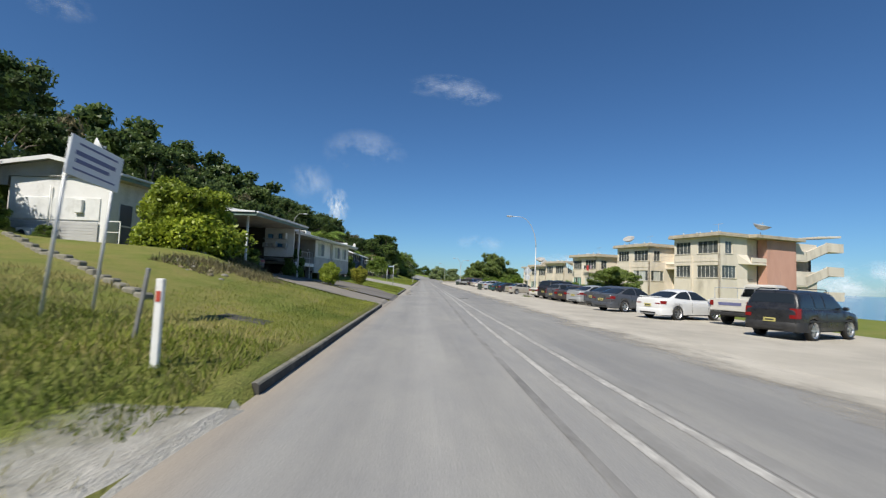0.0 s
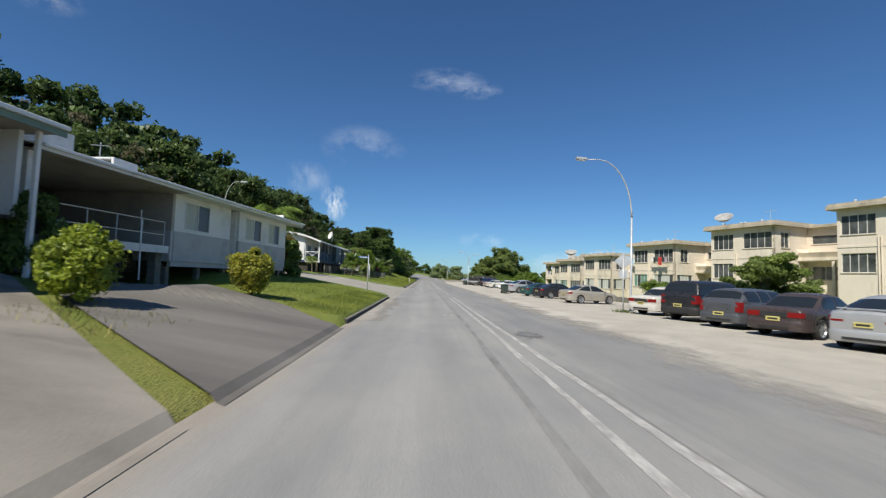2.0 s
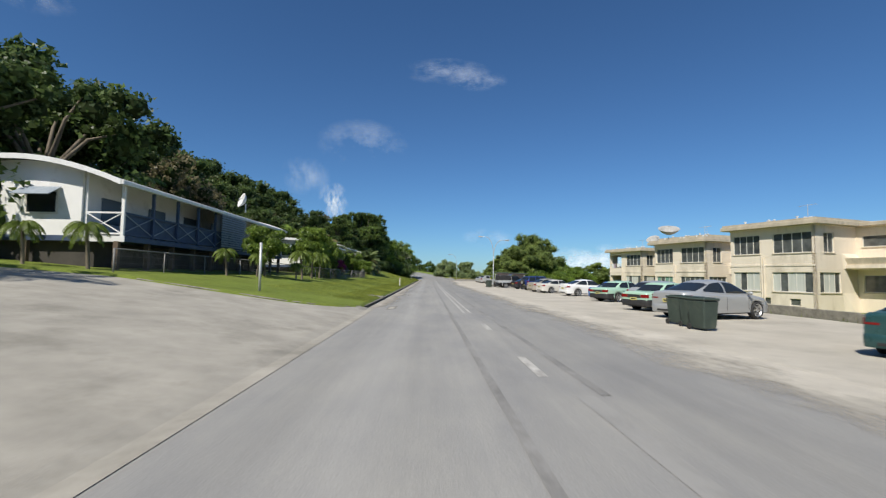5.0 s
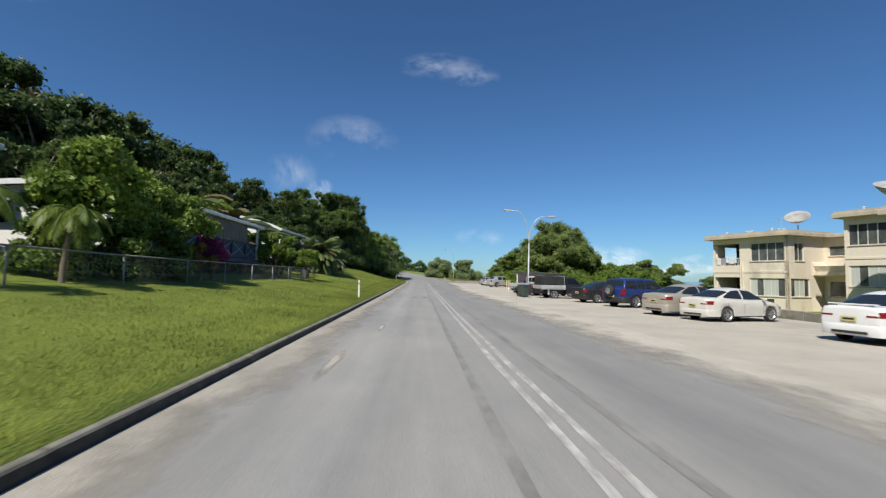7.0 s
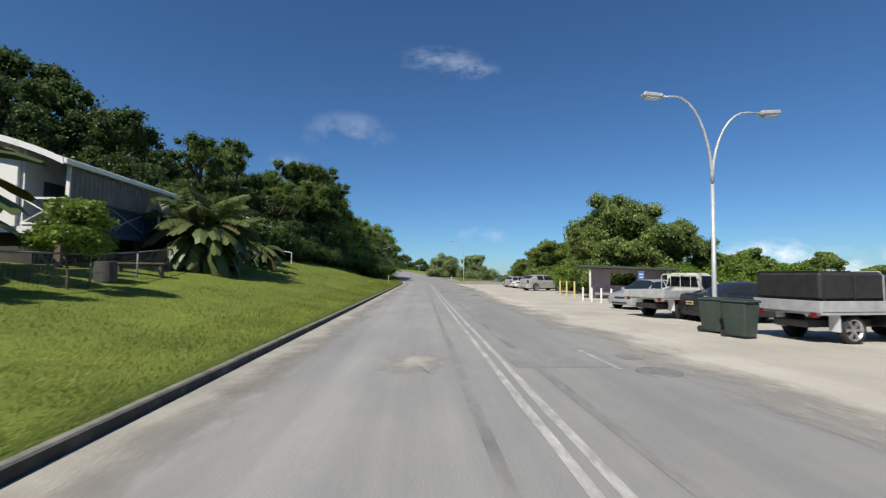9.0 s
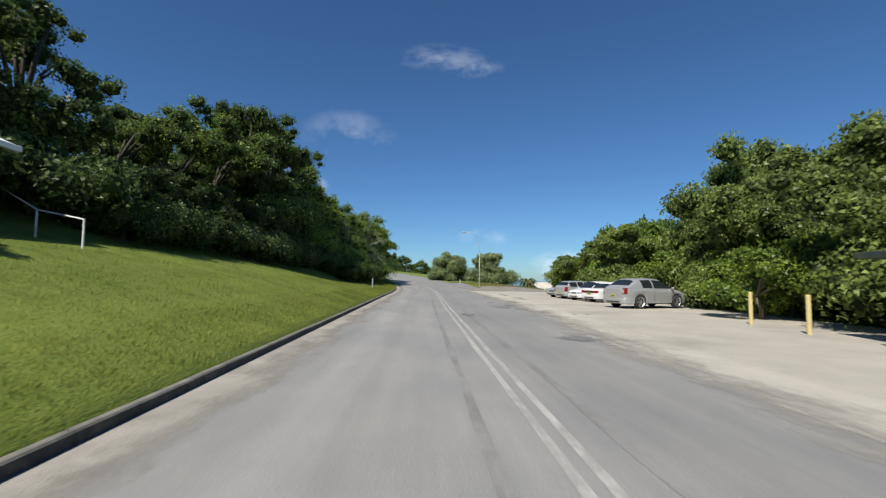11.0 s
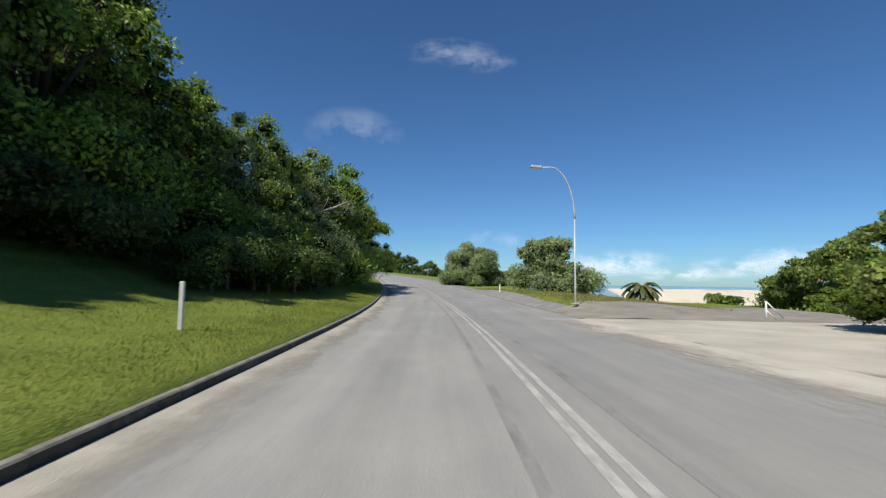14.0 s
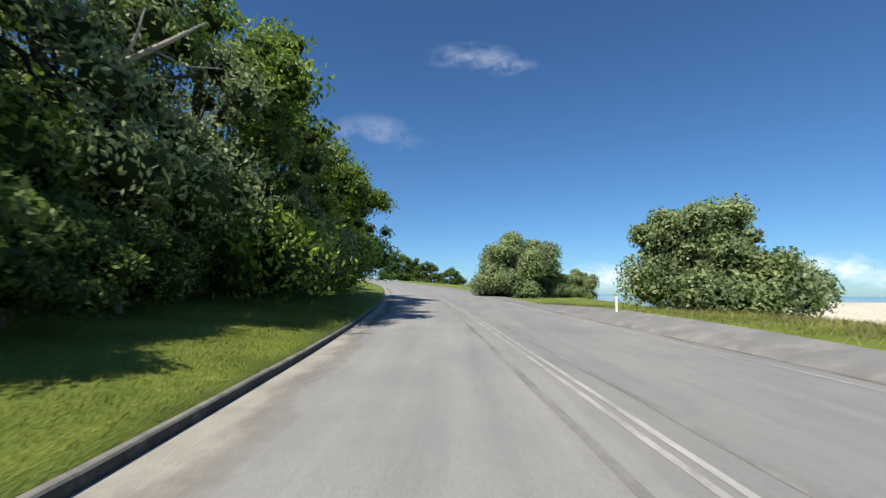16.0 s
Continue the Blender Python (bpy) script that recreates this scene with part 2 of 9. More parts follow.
def land(x, y):
    """Height of the ground off the road."""
    x = x - bend(y)
    base = rise(y)
    u = kerb_x(y) - x
    toe = 17 - 8.0 * smooth(118, 140, y) - 3.0 * smooth(150, 172, y)
    fall = 0.15 + 0.14 * smooth(112, 136, y) - 0.13 * smooth(150, 172, y)
    near = 50.0 + np.sqrt(np.clip(16 - (4 - np.clip(u, 0, 4)) ** 2, 0, 16)) + 0.12 * np.clip(u - 4, 0, 20)
    far = 74.0 - np.sqrt(np.clip(12.25 - (3.5 - np.clip(u, 0, 3.5)) ** 2, 0, 12.25)) - 0.1 * np.clip(u - 3.5, 0, 20)
    mouth = smooth(20.9, 21.8, y) * (1 - smooth(34.2, 35.2, y)) + smooth(near - 0.12, near + 0.12, y) * (1 - smooth(far - 0.12, far + 0.12, y))
    left = 0.0 + 0.16 * smooth(3.6, 6.0, y) * (1 - mouth) + fall * np.clip(u, 0, 8) + 0.08 * np.clip(u - 8, 0, 9) + 0.34 * np.clip(u - toe, 0, 45)
    knoll = 0.62 * np.exp(-((x + 9.3) / 3.2) ** 2 - ((y - 17.2) / 3.4) ** 2) * (1 - smooth(20.0, 22.5, y))
    terrace = (0.88 - 0.035 * np.clip(u - 8, 0, 6)) * smooth(4.5, 9.0, u) * smooth(13.0, 19.5, y) * smooth(0.1, 2.4, drive_edge(x) - y)
    left = left + np.maximum(knoll, terrace) - 0.65 * smooth(4.8, 7.0, u) * smooth(34.0, 36.5, y) * (1 - smooth(40.5, 43.5, y))
    v = x - edge_x(y)
    flat = smooth(163, 175, y) * (1 - smooth(193, 204, y))
    right = -0.012 * np.clip(v, 0, 10) - 0.32 * np.clip(v - 34, 0, 60) - flat * 0.22 * np.clip(v - 17, 0, 18)
    right = right - (1 - flat) * (0.16 * np.clip(v - 10, 0, 4) + smooth(145, 170, y) * 0.20 * np.clip(v - 12, 0, 22))
    right = right + 0.45 * smooth(176.5, 182.5, y) * smooth(0.85, 2.2, v) * (1 - smooth(5, 13, v)) * (1 - smooth(200, 215, y))
    base = base * (1 - smooth(12, 60, v))
    return base + np.where(u > 0.05, left, np.where(v > 0, right, -0.06))


def grid_mesh(name, xs, ys, height, mat, drop=0.0, follow=0.0):
    xs, ys = np.asarray(xs, float), np.asarray(ys, float)
    gx, gy = np.meshgrid(xs, ys)
    gx = gx + (bend(gy) + (kerb_x(gy) - KERB_X) * np.clip(1 - np.abs(gx - KERB_X) / 12, 0, 1)) * follow
    gz = height(gx, gy) - drop
    n, k = len(ys), len(xs)
    v = np.stack([gx, gy, gz], -1).reshape(-1, 3)
    i = (np.arange(n - 1)[:, None] * k + np.arange(k - 1)[None]).ravel()
    f = np.stack([i, i + 1, i + k + 1, i + k], -1)
    me = bpy.data.meshes.new(name)
    me.from_pydata(v.tolist(), [], f.tolist())
    me.materials.append(mat)
    me.polygons.foreach_set("use_smooth", [True] * len(me.polygons))
    return new(name, me)


def strip(name, y0, y1, x0, x1, mat, lift, step=1.0, cols=2, wander=0.0, height=None, unit_uv=False):
    """A strip that follows the road from y0 to y1; x0 and x1 are numbers or functions of y."""
    ys = np.linspace(y0, y1, max(2, int((y1 - y0) / step) + 1))
    a = x0(ys) if callable(x0) else np.full_like(ys, x0)
    b = x1(ys) if callable(x1) else np.full_like(ys, x1)
    w = np.array([wander * noise.noise((y * 0.35, y0, 3.1)) for y in ys])
    t = np.linspace(0, 1, cols)
    across = a[:, None] * (1 - t) + b[:, None] * t + w[:, None] * (1 - t)
    x = across + bend(ys)[:, None]
    y = np.repeat(ys[:, None], cols, 1)
    z = (rise(y) if height is None else height(x, y)) + lift
    k = cols
    i = (np.arange(len(ys) - 1)[:, None] * k + np.arange(k - 1)[None]).ravel()
    f = np.stack([i, i + 1, i + k + 1, i + k], -1)
    me = bpy.data.meshes.new(name)
    me.from_pydata(np.stack([x, y, z], -1).reshape(-1, 3).tolist(), [], f.tolist())
    uv = me.uv_layers.new(name="along")
    uv.data.foreach_set("uv", np.stack([np.tile(t, len(ys))[f.ravel()] if unit_uv else across.ravel()[f.ravel()] / 10 + 0.5, y.ravel()[f.ravel()] / 10], -1).ravel())
    me.materials.append(mat)
    return new(name, me)


xs = np.unique(np.concatenate([np.linspace(-2600, -120, 14), np.linspace(-120, -40, 17), np.arange(-40, 60.1, 0.8), np.linspace(60, 130, 15), np.linspace(130, 2600, 10), [-1.73, -1.66], np.arange(-7, -1.8, 0.25), np.arange(-14, -7, 0.4)]))
ys = np.unique(np.concatenate([np.linspace(-2600, -60, 10), np.arange(-60, 340.1, 1.6), np.arange(19, 46, 0.4), np.arange(49.4, 56, 0.25), np.arange(68.5, 75, 0.25), np.linspace(340, 3600, 14)]))
ground = tagged(grid_mesh("ground", xs, ys, land, M_GRASS, 0.0, 1.0), "mown green lawn and verge with dry patches", "ground", kind="structure")

road = tagged(strip("road", -60, 420, lambda y: kerb_x(y) - 0.04, edge_x, M_ROAD, 0.0, 1.0, 12), "dusty grey asphalt road with worn wheel tracks", "road", kind="structure")


def bank(x, y):
    """The made-up ground that climbs from the road's edge to the raised verge."""
    v = x - bend(y) - edge_x(y)
    return np.maximum(land(x, y), rise(y) + (0.05 * smooth(0.0, 0.1, v) + 0.40 * np.clip(v / 1.7, 0, 1)) * smooth(176.5, 182.5, y) * (1 - smooth(200, 215, y)) - 3.0 * np.clip(v - 3, 0, 9)) + 0.02 * smooth(0.0, 0.2, v)


lot = tagged(strip("gravel_lot", -60, 177, lambda y: edge_x(y) - 0.45, lambda y: edge_x(y) + 9.9 + 9.0 * smooth(168, 174, y), M_GRAVEL, 0.02, 0.8, 30, 0.0, lambda x, y: np.maximum(land(x, y), rise(y) - 0.15)), "pale crushed coral parking verge", "parking lot", kind="structure")
shoulder = tagged(strip("right_shoulder", 181.0, 330, lambda y: edge_x(y) - 0.02, lambda y: edge_x(y) + 1.0 + 0.5 * smooth(184, 196, y), M_FOOTWAY, 0.005, 0.8, 10, 0.0, bank), "grey asphalt footway beside the road", "pavement", kind="structure")
dirt = tagged(strip("dirt_verge", 176.5, 181.2, lambda y: edge_x(y) - 0.1, lambda y: edge_x(y) + 19.0, M_DIRT, 0.006, 0.4, 60, 0.0, bank), "grey-brown dirt at the end of the parking verge", "verge", kind="structure")
back = tagged(strip("dirt_verge", 181.2, 187.0, lambda y: 9.35 + (y - 181.2) * 1.35 + 0.4 * np.sin(y * 2.3), lambda y: edge_x(y) + 19.0 + 0 * y, M_DIRT, 0.01, 0.4, 30, 0.0, bank), "bare dirt between the grass and the lot", "verge", kind="structure")
near_shoulder = tagged(strip("bare_verge", -60, 4.9, lambda y: KERB_X - 3.4 - 0.5 * np.sin(y * 1.7) + 1.1 * np.clip(y - 2.2, 0, 3), KERB_X + 0.1, M_VERGE, 0.03, 0.3, 10, 0.3, lambda x, y: np.minimum(land(x, y), 0.02 + 0.12 * np.clip(KERB_X - x, 0, 9)), True), "bare coral gravel at the lawn's broken edge", "verge", kind="structure")

# coral dust that traffic drags out over the asphalt
tagged(strip("dust_fringe", -60, 176, lambda y: edge_x(y) - 2.3, lambda y: edge_x(y) + 0.1, M_DUST, 0.019, 0.7, 6, 0.0, None, True), "coral dust spread over the asphalt edge", "road dust", kind="structure")

for y0, y1 in ((36, 50), (74.5, 250)):
    tagged(strip("gutter_silt", y0, y1, lambda y: kerb_x(y) + 1.25, lambda y: kerb_x(y) + 0.01, M_GUTTER, 0.006, 0.7, 6, 0.0, None, True), "pale silt washed along the gutter", "road dust", kind="structure")

def left_line(y):
    """The left one of the two centre lines, which close up past the first houses."""
    return np.interp(y, [13, 35, 95, 120, 146, 174, 205], [2.13, 2.41, 2.43, 2.55, 2.75, 3.25, 3.6])


def right_line(y):
    return np.interp(y, [13, 35, 95, 120, 146, 174, 205], [2.86, 2.74, 2.64, 2.77, 2.97, 3.44, 3.82])


# worn painted lines and dark tar seams run with the road
for x0, x1, y0, y1, mat, name, what in (
        (lambda y: left_line(y) - 0.06, lambda y: left_line(y) + 0.06, -60, 54, M_LINE, "painted_line", "worn white painted centre line"),
        (lambda y: right_line(y) - 0.065, lambda y: right_line(y) + 0.065, -60, 54, M_LINE, "painted_line", "worn white painted centre line"),
        (lambda y: left_line(y) - 0.05, lambda y: left_line(y) + 0.05, 72, 124, M_LINE, "painted_line", "worn white painted centre line"),
        (lambda y: right_line(y) - 0.05, lambda y: right_line(y) + 0.05, 72, 124, M_LINE, "painted_line", "worn white painted centre line"),
        (lambda y: left_line(y) - 0.05, lambda y: left_line(y) + 0.05, 124, 190, M_LINE_MID, "painted_line", "faded white centre line"),
        (lambda y: right_line(y) - 0.05, lambda y: right_line(y) + 0.05, 124, 190, M_LINE_MID, "painted_line", "faded white centre line"),
        (lambda y: left_line(y) - 0.05, lambda y: left_line(y) + 0.05, 190, 300, M_LINE_OLD, "painted_line", "almost worn away white centre line"),
        (lambda y: right_line(y) - 0.05, lambda y: right_line(y) + 0.05, 190, 300, M_LINE_OLD, "painted_line", "almost worn away white centre line"),
        (lambda y: edge_x(y) - 0.16 + 0.05 * np.sin(y * 1.1), lambda y: edge_x(y) + 0.16 + 0.07 * np.sin(y * 0.7), 176, 300, M_EARTH, "edge_earth", "dark earth washed along the road's edge"),
        (lambda y: edge_x(y) - 0.66, lambda y: edge_x(y) - 0.55, 177, 300, M_LINE_OLD, "painted_line", "worn white painted edge line"),
        (lambda y: right_line(y) + 0.42, lambda y: right_line(y) + 0.56, 60, 330, M_TAR, "tar_seam", "dark tar seam in the asphalt"),
        (lambda y: right_line(y) + 0.10, lambda y: right_line(y) + 0.34, -60, 60, M_TAR_FAINT, "tar_seam", "dark worn asphalt beside the centre line"),
        (lambda y: left_line(y) + 0.08, lambda y: left_line(y) + 0.30, -60, 24, M_TAR_FAINT, "tar_seam", "dark worn asphalt between the centre lines"),
        (lambda y: left_line(y) - 0.62, lambda y: left_line(y) - 0.50, -60, 330, M_TAR, "tar_seam", "dark tar seam in the asphalt")):
    tagged(strip(name, y0, y1, x0, x1, mat, 0.004, 1.0, 3, 0.05), what, "road marking", kind="structure")
for y in np.arange(126, 170, 6.5):
    tagged(strip("edge_dash", y, y + 2.4, edge_x(y) - 1.15, edge_x(y) - 1.04, M_LINE, 0.005, 0.6, 2), "worn white painted edge dash", "road marking", kind="structure")
for y in (61.0, 66.5):
    tagged(strip("faded_dash", y, y + 1.6, 2.6, 2.75, M_LINE, 0.005, 0.6, 2), "faded white painted dash", "road marking", kind="structure")


# oblong cuts and fills: from and to across the road, from and to along it
ROAD_CUTS = ((2.85, 4.7, 109.1, 110.9, M_TAR_SOFT, "dark oblong asphalt repair across the road"),
             (4.42, 4.50, 108.9, 110.7, M_LINE, "short worn white mark on the road"),
             (4.9, 5.45, 109.75, 110.2, M_TAR, "dark square service cover surround"),
             (2.45, 2.68, 145.0, 147.4, M_TAR_SOFT, "dark patch beside the centre line"),
             (3.05, 3.35, 144.6, 147.0, M_TAR_SOFT, "dark patch beside the centre line"),
             (1.3, 1.42, 38.7, 39.1, M_LINE, "fleck of white paint on the asphalt"),
             (1.58, 1.66, 38.6, 39.0, M_LINE, "fleck of white paint on the asphalt"))


def patch(name, x, y, rx, ry, mat, what, lift=0.006):
    """A road repair with an uneven outline."""
    bm = bmesh.new()
    ring = [bm.verts.new((x + bend(y) + rx * math.cos(a) * (1 + 0.55 * noise.noise((math.cos(a) * 2 + x, math.sin(a) * 2 + y, 0))),
                          y + ry * math.sin(a) * (1 + 0.55 * noise.noise((math.cos(a) * 2 + x, math.sin(a) * 2 + y, 7))), float(rise(np.array(y))) + lift)) for a in np.linspace(0, 2 * math.pi, 28, endpoint=False)]
    hub = bm.verts.new((x + bend(y), y, float(rise(np.array(y))) + lift))
    for a, b in zip(ring, ring[1:] + ring[:1]):
        bm.faces.new((a, b, hub))
    uv = bm.loops.layers.uv.new("inward")
    for f in bm.faces:
        for loop in f.loops:
            loop[uv].uv = (1.0 if loop.vert is hub else -0.15, 0.0)
    me = bpy.data.meshes.new(name)
    bm.to_mesh(me)
    me.materials.append(mat)
    tagged(new(name, me), what, "road repair", kind="structure")


for x, y, rx, ry in ((6.4, 147.5, 0.5, 0.8), (5.6, 146.2, 0.4, 0.5), (7.4, 142.6, 0.8, 0.9), (8.1, 141.6, 0.6, 0.5), (3.4, 141.2, 0.35, 0.7), (8.0, 169.0, 0.7, 1.1), (7.4, 159.6, 0.8, 0.9), (8.6, 155.3, 0.6, 1.4), (3.3, 33.5, 0.4, 0.9), (7.6, 152.0, 0.5, 0.9), (5.4, 134.0, 0.6, 0.9), (8.8, 157.5, 0.5, 2.2), (9.0, 163.5, 0.45, 2.6), (5.75, 145.6, 0.45, 0.7), (6.3, 144.6, 0.5, 0.5), (5.8, 150.2, 0.3, 0.5)):
    patch("asphalt_patch", x, y, rx * 1.3, ry * 1.3, M_TAR_PATCH, "dark asphalt repair patch", 0.009 + 0.0007 * ((x * 7 + y * 3) % 9))
for x, y, rx, ry in ((-0.6, 74.2, 0.3, 1.4), (1.2, 109.6, 0.75, 1.2), (-0.3, 87.0, 0.12, 1.6), (0.1, 92.0, 0.1, 1.2)):
    patch("pale_patch", x, y, rx * 1.3, ry * 1.3, M_SILT, "pale coral repair patch")
for k, (x0, x1, y0, y1, mat, what) in enumerate(ROAD_CUTS):
    tagged(strip("asphalt_patch", y0, y1, x0, x1, mat, 0.0048 + 0.0006 * k, 0.25, 3, 0.05), what, "road repair", kind="structure")
bm = bmesh.new()
bmesh.ops.create_cone(bm, cap_ends=True, segments=24, radius1=0.33, radius2=0.32, depth=0.02, matrix=pose(4.95, 108.7, 0.012))
me = bpy.data.meshes.new("manhole_cover")
bm.to_mesh(me)
me.materials.append(M_COVER)
tagged(new("manhole_cover", me), "round worn grey manhole cover in the road", "manhole cover")


# ---- kerbs ----
def kerb_run(points, top, face):
    """Kerb stones laid end to end along a polyline."""
    run = tagged(new("kerb"), "weathered concrete kerb with its face darkened in place of shade", "kerb", kind="structure")
    pts = [Vector(p) for p in points]
    for a, b in zip(pts, pts[1:]):
        d = (b - a)
        n = max(1, round(d.length / 2.2))
        for k in range(n):
            p, q = a.lerp(b, k / n), a.lerp(b, (k + 1) / n)
            run_d = (q - p).normalized()
            side = Vector((-run_d.y, run_d.x, 0)).normalized()
            p, q = p + run_d * 0.006, q - run_d * 0.006
            jig = [0.007 * (random.random() - 0.5) for _ in range(2)]
            prof = ((0.0, -0.08), (0.014, 0.108), (0.03, 0.128), (0.05, 0.135), (0.13, 0.14), (0.13, -0.08))
            bm = bmesh.new()
            rows = [[bm.verts.new(o + side * (s + jig[e]) + Vector((0, 0, h + jig[e]))) for s, h in prof] for e, o in ((0, p), (1, q))]
            for i in range(len(prof) - 1):
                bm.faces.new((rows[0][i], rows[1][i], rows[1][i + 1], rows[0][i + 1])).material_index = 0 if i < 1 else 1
            bm.faces.new(rows[0][::-1])
            bm.faces.new(rows[1])
            bmesh.ops.recalc_face_normals(bm, faces=bm.faces)
            me = bpy.data.meshes.new("kerb_stone")
            bm.to_mesh(me)
            me.materials.append(face)
            me.materials.append(top)
            new("kerb_stone", me).parent = run
    return run


def along(y0, y1, step=6.0, x=KERB_X):
    return [(x + float(bend(np.array(y)) + (kerb_x(np.array(y)) - KERB_X if x == KERB_X else 0)), y, float(rise(np.array(y)))) for y in np.linspace(y0, y1, max(2, int((y1 - y0) / step) + 1))]


def corner(cx, cy, r, a0, a1):
    """Kerb points round a corner, climbing with the lawn."""
    return [(cx + r * math.cos(radians(a)), cy + r * math.sin(radians(a)), max(0.0, 0.15 * (KERB_X - cx - r * math.cos(radians(a))))) for a in np.linspace(a0, a1, 7)]


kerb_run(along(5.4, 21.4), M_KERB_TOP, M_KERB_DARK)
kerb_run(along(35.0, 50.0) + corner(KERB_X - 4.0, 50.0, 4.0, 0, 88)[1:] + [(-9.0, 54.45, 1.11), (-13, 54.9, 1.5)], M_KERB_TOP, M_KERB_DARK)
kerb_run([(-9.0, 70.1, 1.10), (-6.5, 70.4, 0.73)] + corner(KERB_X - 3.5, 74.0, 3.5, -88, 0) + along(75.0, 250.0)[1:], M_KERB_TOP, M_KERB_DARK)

# ---- driveways and the side street ----
def apron(name, ys0, ys1, x0, x1, mat, what, lean0=0.0, lean1=0.0, lift=0.04, curved=False):
    """A paved sheet that climbs from the road; the near and far edges may lean along the road as it goes back."""
    n, k = 34, 26
    v, f = [], []
    for i in range(n):
        x = x0 + (x1 - x0) * (i / (n - 1)) ** 1.6
        for j in range(k):
            y = float(drive_edge(x, ys0, lean0)) * (1 - j / (k - 1)) + float(drive_edge(x, ys1, lean1)) * j / (k - 1)
            if curved:
                u = min(max(KERB_X - x, 0.0), 22.0)
                n0 = 50.05 + math.sqrt(max(0, 16 - (4 - min(u, 4)) ** 2)) + 0.12 * max(u - 4, 0)
                n1 = 73.95 - math.sqrt(max(0, 12.25 - (3.5 - min(u, 3.5)) ** 2)) - 0.1 * max(u - 3.5, 0)
                y = n0 + (n1 - n0) * j / (k - 1)
            v.append((x, y, float(land(np.array(x), np.array(y))) + lift if x < KERB_X - 0.06 else 0.008))
    for i in range(n - 1):
        for j in range(k - 1):
            a = i * k + j
            f.append((a, a + k, a + k + 1, a + 1))
    me = bpy.data.meshes.new(name)
    me.from_pydata(v, [], f)
    me.materials.append(mat)
    tagged(new(name, me), what, "driveway", kind="structure")


apron("driveway", 21.3, 26.0, KERB_X + 0.02, -18.0, M_DRIVE, "stained grey concrete driveway up to the carport", 0.78, 0.88, 0.055)
apron("second_driveway", 26.75, 33.9, KERB_X + 0.02, -14.0, M_DRIVE_DARK, "dark stained concrete driveway", 0.84, 0.60, 0.065)
apron("side_street", 53.6, 70.4, KERB_X + 0.35, -24.0, M_CONCRETE, "pale concrete side street climbing the slope", curved=True)


# ---- building blocks ----
def part(name, bm, mat, parent=None, label="", smooth=False):
    """Links a bmesh as one mesh object, under a thing or a part."""
    bmesh.ops.recalc_face_normals(bm, faces=bm.faces)
    me = bpy.data.meshes.new(name)
    bm.to_mesh(me)
    bm.free()
    for m in mat if isinstance(mat, (list, tuple)) else (mat,):
        me.materials.append(m)
    if smooth:
        me.polygons.foreach_set("use_smooth", [True] * len(me.polygons))
    ob = new(name, me)
    ob.parent = parent
    if label:
        tagged(ob, label)
    return ob


def box(bm, x0, x1, y0, y1, z0, z1, m=None, bevel=0.0):
    """A box between two corners, moved by m."""
    made = bmesh.ops.create_cube(bm, size=1, matrix=(m or Matrix()) @ Matrix.Translation(((x0 + x1) / 2, (y0 + y1) / 2, (z0 + z1) / 2)) @ Matrix.Diagonal((x1 - x0, y1 - y0, z1 - z0, 1)))
    if bevel:
        vs = set(made["verts"])
        bmesh.ops.bevel(bm, geom=[e for e in bm.edges if e.verts[0] in vs and e.verts[1] in vs], offset=bevel, segments=1, affect="EDGES")
    return bm


def boxed(*a, **k):
    return box(bmesh.new(), *a, **k)


def tube(bm, points, radii, sides=8, cap=True):
    """A tube along points, with a radius at each."""
    pts = [Vector(p) for p in points]
    radii = radii if isinstance(radii, (list, tuple)) else [radii] * len(pts)
    rings, up = [], Vector((0.13, 0.31, 0.94))
    for i, p in enumerate(pts):
        d = (pts[min(i + 1, len(pts) - 1)] - pts[max(i - 1, 0)]).normalized()
        a = d.cross(up)
        a = (a if a.length > 0.05 else d.cross(Vector((1, 0, 0)))).normalized()
        b = d.cross(a)
        rings.append([bm.verts.new(p + (a * math.cos(t) + b * math.sin(t)) * radii[i]) for t in (2 * math.pi * k / sides for k in range(sides))])
    for r, s in zip(rings, rings[1:]):
        for k in range(sides):
            bm.faces.new((r[k], r[(k + 1) % sides], s[(k + 1) % sides], s[k]))
    if cap:
        bm.faces.new(rings[0][::-1])
        bm.faces.new(rings[-1])
    return bm


def tubed(points, radii, sides=8):
    return tube(bmesh.new(), points, radii, sides)


def lathe(profile, segments=24, m=None):
    """A turned shape about z from (radius, height) pairs."""
    bm = bmesh.new()
    rings = [[bm.verts.new((m or Matrix()) @ Vector((r * math.cos(a), r * math.sin(a), z))) for a in (2 * math.pi * k / segments for k in range(segments))] for r, z in profile]
    for r, s in zip(rings, rings[1:]):
        for k in range(segments):
            bm.faces.new((r[k], r[(k + 1) % segments], s[(k + 1) % segments], s[k]))
    bm.faces.new(rings[0][::-1])
    bm.faces.new(rings[-1])
    return bm


def thing(name, m, label, category, group=""):
    ob = new(name)
    ob.matrix_world = m
    ob.empty_display_size = 0.2
    return tagged(ob, label, category, group)


def floor_at(x, y):
    """Height of the ground, the lot or the road."""
    a, b = np.array(float(x)), np.array(float(y))
    return float(land(a, b)) if x < KERB_X + float(bend(b)) or x > float(edge_x(b) + bend(b)) else float(rise(b))


